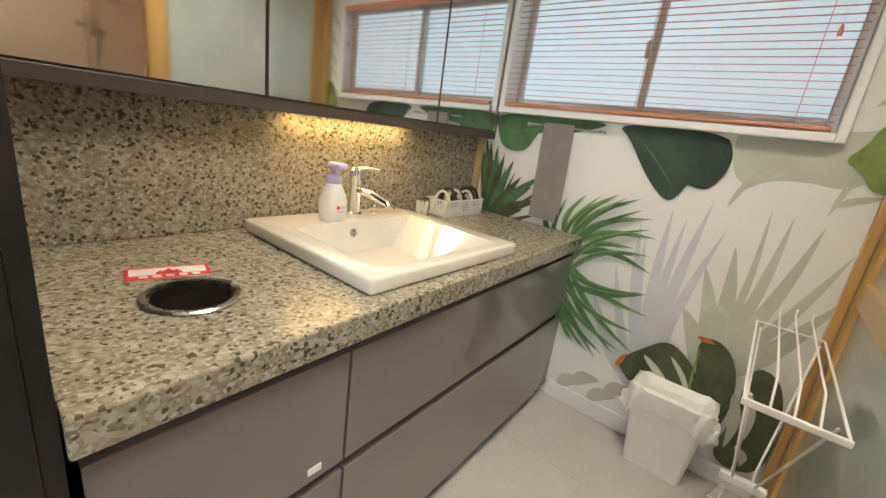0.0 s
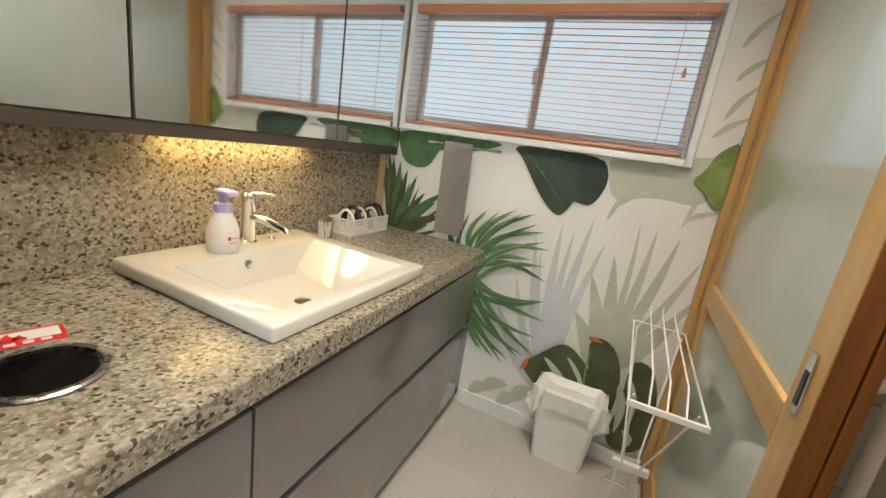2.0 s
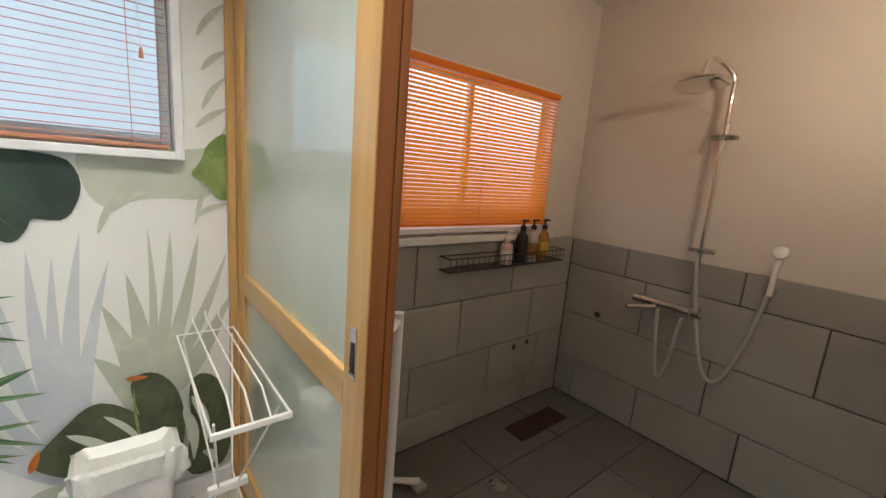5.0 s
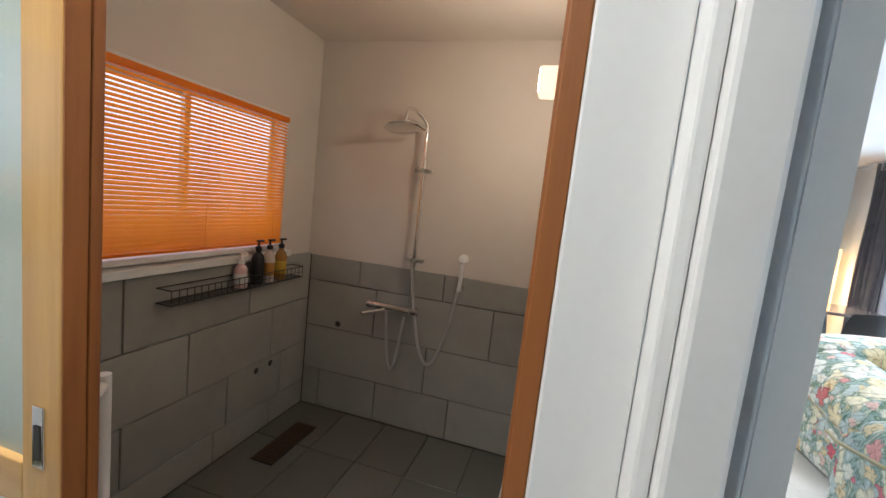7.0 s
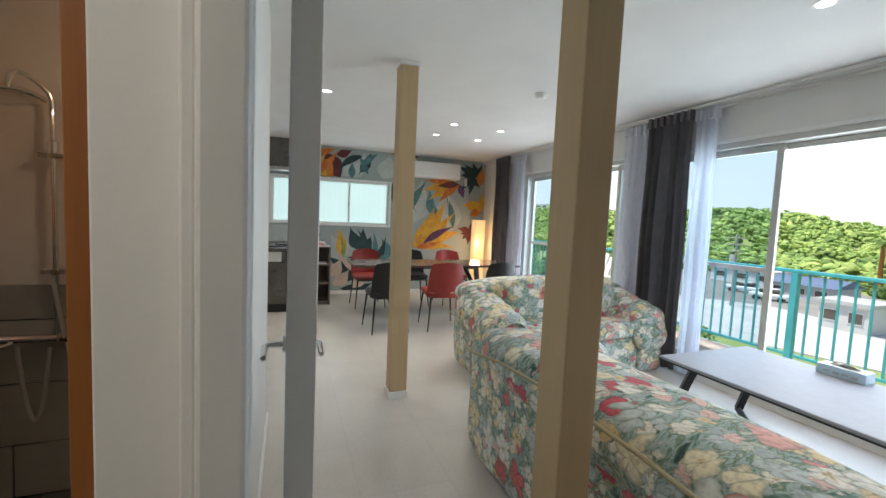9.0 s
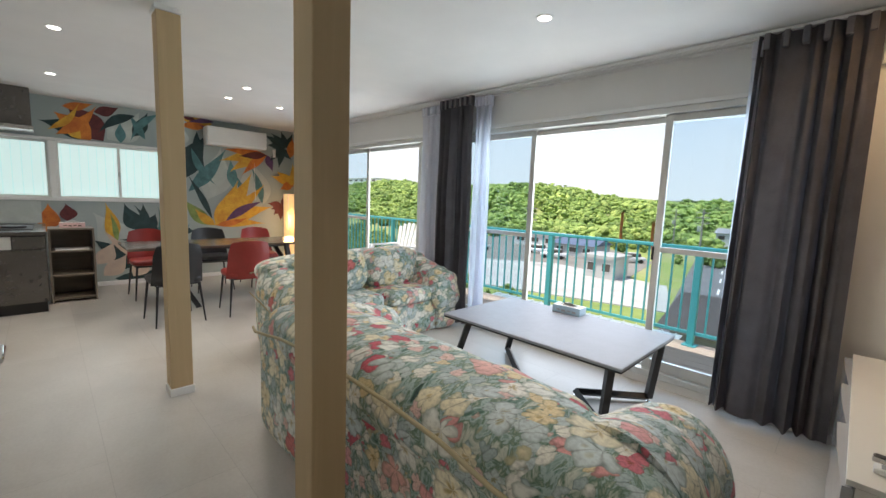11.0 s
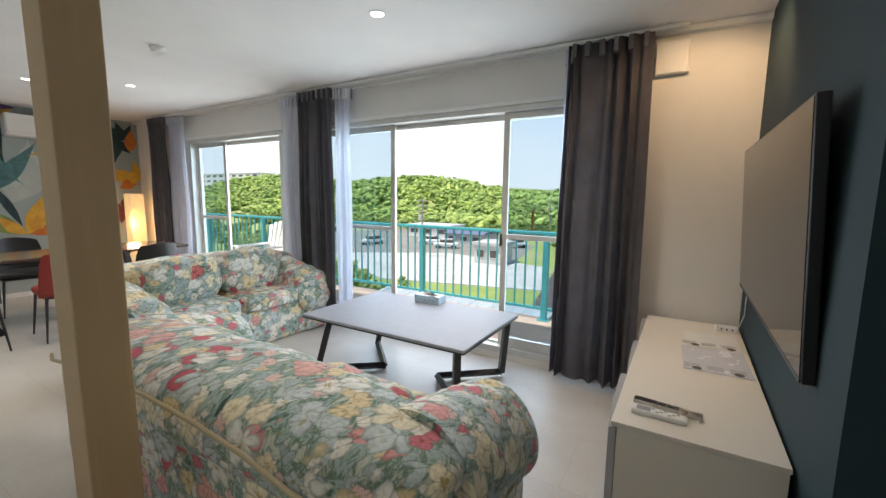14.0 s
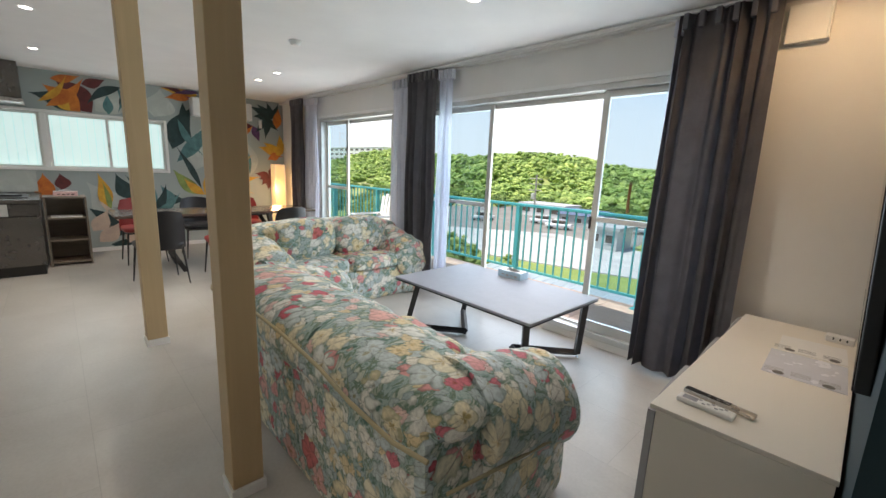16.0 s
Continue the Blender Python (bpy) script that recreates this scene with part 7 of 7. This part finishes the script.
clumps("roadside_shrubs", spots, foliage_mat("shrub_leaves", [(0.0, (0.05, 0.11, 0.02)), (0.5, (0.16, 0.25, 0.05)), (1.0, (0.34, 0.40, 0.10))]), "bushes and small trees round the lots", "shrubs", 26)
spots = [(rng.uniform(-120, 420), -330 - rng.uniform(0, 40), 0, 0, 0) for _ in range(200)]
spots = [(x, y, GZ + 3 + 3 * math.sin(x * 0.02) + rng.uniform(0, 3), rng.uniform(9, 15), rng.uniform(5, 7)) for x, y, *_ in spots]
# Distance haze is painted in: greyed, low-contrast leaf greens.
clumps("far_woods", spots, foliage_mat("haze_tinted_far_leaves", [(0.0, (0.10, 0.15, 0.13)), (0.5, (0.14, 0.19, 0.16)), (1.0, (0.18, 0.23, 0.17))]), "woods on a distant ridge, haze painted into their colour", "woods")


def building(x0, x1, y0, y1, h, label, wall_c, roof_c, floors=1, windows=4, roof="flat", base=GZ):
    b = thing("building", ((x0 + x1) / 2, (y0 + y1) / 2, base), label, "building")
    wm = simple("facade_paint_%d" % len(bpy.data.materials), wall_c, 0.8, var=0.08, scale=0.5)
    rm = simple("roofing_%d" % len(bpy.data.materials), roof_c, 0.6, var=0.12, scale=0.6)
    part("wall", B(x0, x1, y0, y1, base, base + h), wm, b)
    if roof == "flat":
        part("roof", B(x0 - 0.3, x1 + 0.3, y0 - 0.3, y1 + 0.3, base + h + 0.002, base + h + 0.35), rm, b)
    else:
        bm = bmesh.new()
        ym = (y0 + y1) / 2
        vs = [bm.verts.new(p) for p in ((x0 - 0.4, y0 - 0.4, base + h), (x1 + 0.4, y0 - 0.4, base + h), (x1 + 0.4, y1 + 0.4, base + h), (x0 - 0.4, y1 + 0.4, base + h), (x0 - 0.4, ym, base + h + 0.9), (x1 + 0.4, ym, base + h + 0.9))]
        for f in ((0, 1, 5, 4), (2, 3, 4, 5), (0, 4, 3), (1, 2, 5), (0, 3, 2, 1)):
            bm.faces.new([vs[i] for i in f])
        part("roof", bm, rm, b)
    fh = h / floors
    for f in range(floors):
        for k in range(windows):
            xa = x0 + (x1 - x0) * (k + 0.2) / windows
            xb = x0 + (x1 - x0) * (k + 0.8) / windows
            w = part("window", B(xa, xb, y1, y1 + 0.06, base + fh * f + fh * 0.35, base + fh * f + fh * 0.8), M["frame"], b)
            part("pane", B(xa + (xb - xa) * 0.06, xb - (xb - xa) * 0.06, y1 + 0.061, y1 + 0.07, base + fh * f + fh * 0.39, base + fh * f + fh * 0.76), M["cab_dark"], w)
    return b


building(262, 345, -196, -182, 11, "long white three-storey building above the trees", (0.75, 0.75, 0.74), (0.7, 0.7, 0.69), 3, 10, "flat", 5.0)
building(40, 50, -74, -68, 2.2, "small white flat-roofed shed by the lot", (0.65, 0.65, 0.63), (0.5, 0.5, 0.5), 1, 3)
building(29, 36, -66, -60, 2.0, "low dark blue-roofed workshop", (0.42, 0.43, 0.43), (0.10, 0.14, 0.22), 1, 3, "gable")
building(19, 22.5, -48, -44, 2.4, "pale grey prefabricated site hut", (0.5, 0.5, 0.47), (0.4, 0.4, 0.38), 1, 2)
building(16, 20, -100, -94, 4.0, "distant white roadside house", (0.7, 0.69, 0.66), (0.3, 0.3, 0.32), 2, 2, "gable")
building(1.0, 4.5, -19, -14, 4.2, "small dark brown-roofed house below the balcony", (0.35, 0.30, 0.26), (0.07, 0.06, 0.055), 1, 2, "gable")
nb = thing("neighbour_roof", (7.7, -11.4, GZ), "neighbouring building with a pale ribbed metal roof", "building")
part("wall", B(4.3, 11.2, -13.0, -9.8, GZ, -3.2), M["white_paint"], nb)
rb = bmesh.new()
vs = [rb.verts.new(p) for p in ((3.9, -9.4, -3.12), (11.6, -9.4, -3.12), (11.6, -13.3, -2.78), (3.9, -13.3, -2.78))]
rb.faces.new(vs)
bmesh.ops.solidify(rb, geom=rb.faces[:], thickness=0.08)
RM = simple("pale_blue_metal_roof", (0.60, 0.68, 0.72), 0.5, var=0.06, scale=0.8)
part("roof", rb, RM, nb)
for k in range(18):
    x = 4.1 + k * 0.43
    part("roof_rib", T([(x, -9.4, -3.10), (x, -13.3, -2.76)], 0.03, 4), RM, nb)


def car(x, y, turn, c, label):
    b = thing("parked_car", (x, y, GZ), label, "car")
    m = pose(x, y, GZ + 0.1, 0, 0, turn)
    paint_ = simple("car_paint_%d" % len(bpy.data.materials), c, 0.25, coat=0.6)
    part("body", turned(B(-2.0, 2.0, -0.8, 0.8, 0.3, 0.85, bev=0.16, seg=3), m), paint_, b, "", True)
    cab = box(bmesh.new(), -1.3, 1.0, -0.7, 0.7, 0.851, 1.42, bev=0.2, seg=3)
    part("cabin", turned(cab, m), M["cab_dark"], b, "dark glazed cabin", True)
    part("roof", turned(B(-1.0, 0.75, -0.62, 0.62, 1.4, 1.45, bev=0.02), m), paint_, b)
    for sx in (-1.25, 1.25):
        for sy in (-0.8, 0.8):
            part("wheel", turned(T([(sx, sy - 0.09, 0.22), (sx, sy + 0.09, 0.22)], 0.31, 16), m), M["black"], b, "", True)
    return b


car(33, -55, 20, (0.75, 0.75, 0.75), "white car parked on the gravel lot")
car(38, -58, 15, (0.7, 0.72, 0.74), "silver car parked on the gravel lot")
car(46, -52, 70, (0.72, 0.72, 0.7), "white car parked near the shrubs")
car(24, -62, 40, (0.7, 0.7, 0.7), "white car beside the site hut")


def utility_pole(x, y, h, label):
    p = thing("utility_pole", (x, y, GZ), label, "utility pole")
    cm = bpy.data.materials.get("concrete_pole") or simple("concrete_pole", (0.28, 0.26, 0.24), 0.8)
    part("pole", T([(x, y, GZ), (x, y, GZ + h)], [0.17, 0.10], 10), cm, p, "", True)
    for k in (0.5, 1.2, 2.0):
        part("crossarm", T([(x - 0.9, y, GZ + h - k), (x + 0.9, y + 0.2, GZ + h - k)], 0.06, 6), cm, p)
    part("transformer", L([(0.25, 0), (0.28, 0.05), (0.28, 0.75), (0.2, 0.8)], (x + 0.35, y, GZ + h - 3.2), 12), M["frame"], p, "grey pole transformer", True)
    return p


utility_pole(31, -45, 8.2, "grey concrete utility pole with crossarms by the yard")
utility_pole(16, -66, 8.5, "grey concrete utility pole with crossarms by the road")
utility_pole(27, -92, 8.5, "grey concrete utility pole with crossarms up the road")


def palm_tree(x, y, h, label):
    t = thing("palm_tree", (x, y, GZ), label, "palm tree")
    part("trunk", T([(x, y, GZ), (x + 0.2, y, GZ + h * 0.5), (x + 0.1, y, GZ + h)], [0.35, 0.28, 0.32], 10), M["brown"], t, "", True)
    cr = bmesh.new()
    r_ = random.Random(int(x * 10))
    for k in range(34):
        a, up = k * 2.39, r_.uniform(-0.3, 1.0)
        L_ = r_.uniform(2.2, 3.0)
        pr = []
        for i in range(7):
            u = i / 6
            d = L_ * u
            pr.append(Vector((x + math.cos(a) * d, y + math.sin(a) * d, GZ + h + up * d - 0.42 * d * d * (0.5 + 0.3 * up))))
        side = Vector((-math.sin(a), math.cos(a), 0))
        for i in range(6):
            for s in (-1, 1):
                for q in range(2):
                    b0 = pr[i].lerp(pr[i + 1], q * 0.5)
                    tip_ = b0 + side * s * 0.55 * (1 - 0.6 * i / 6) + (pr[i + 1] - pr[i]) * 0.7 + Vector((0, 0, -0.18))
                    cr.faces.new([cr.verts.new(v) for v in (b0, b0 + (pr[i + 1] - pr[i]) * 0.22, tip_)])
    part("crown", cr, bpy.data.materials["shrub_leaves"], t, "arching feather fronds")
    return t


palm_tree(34.5, -84, 7.5, "tall date palm at the foot of the hill")
palm_tree(29.0, -86, 6.0, "shorter date palm at the foot of the hill")
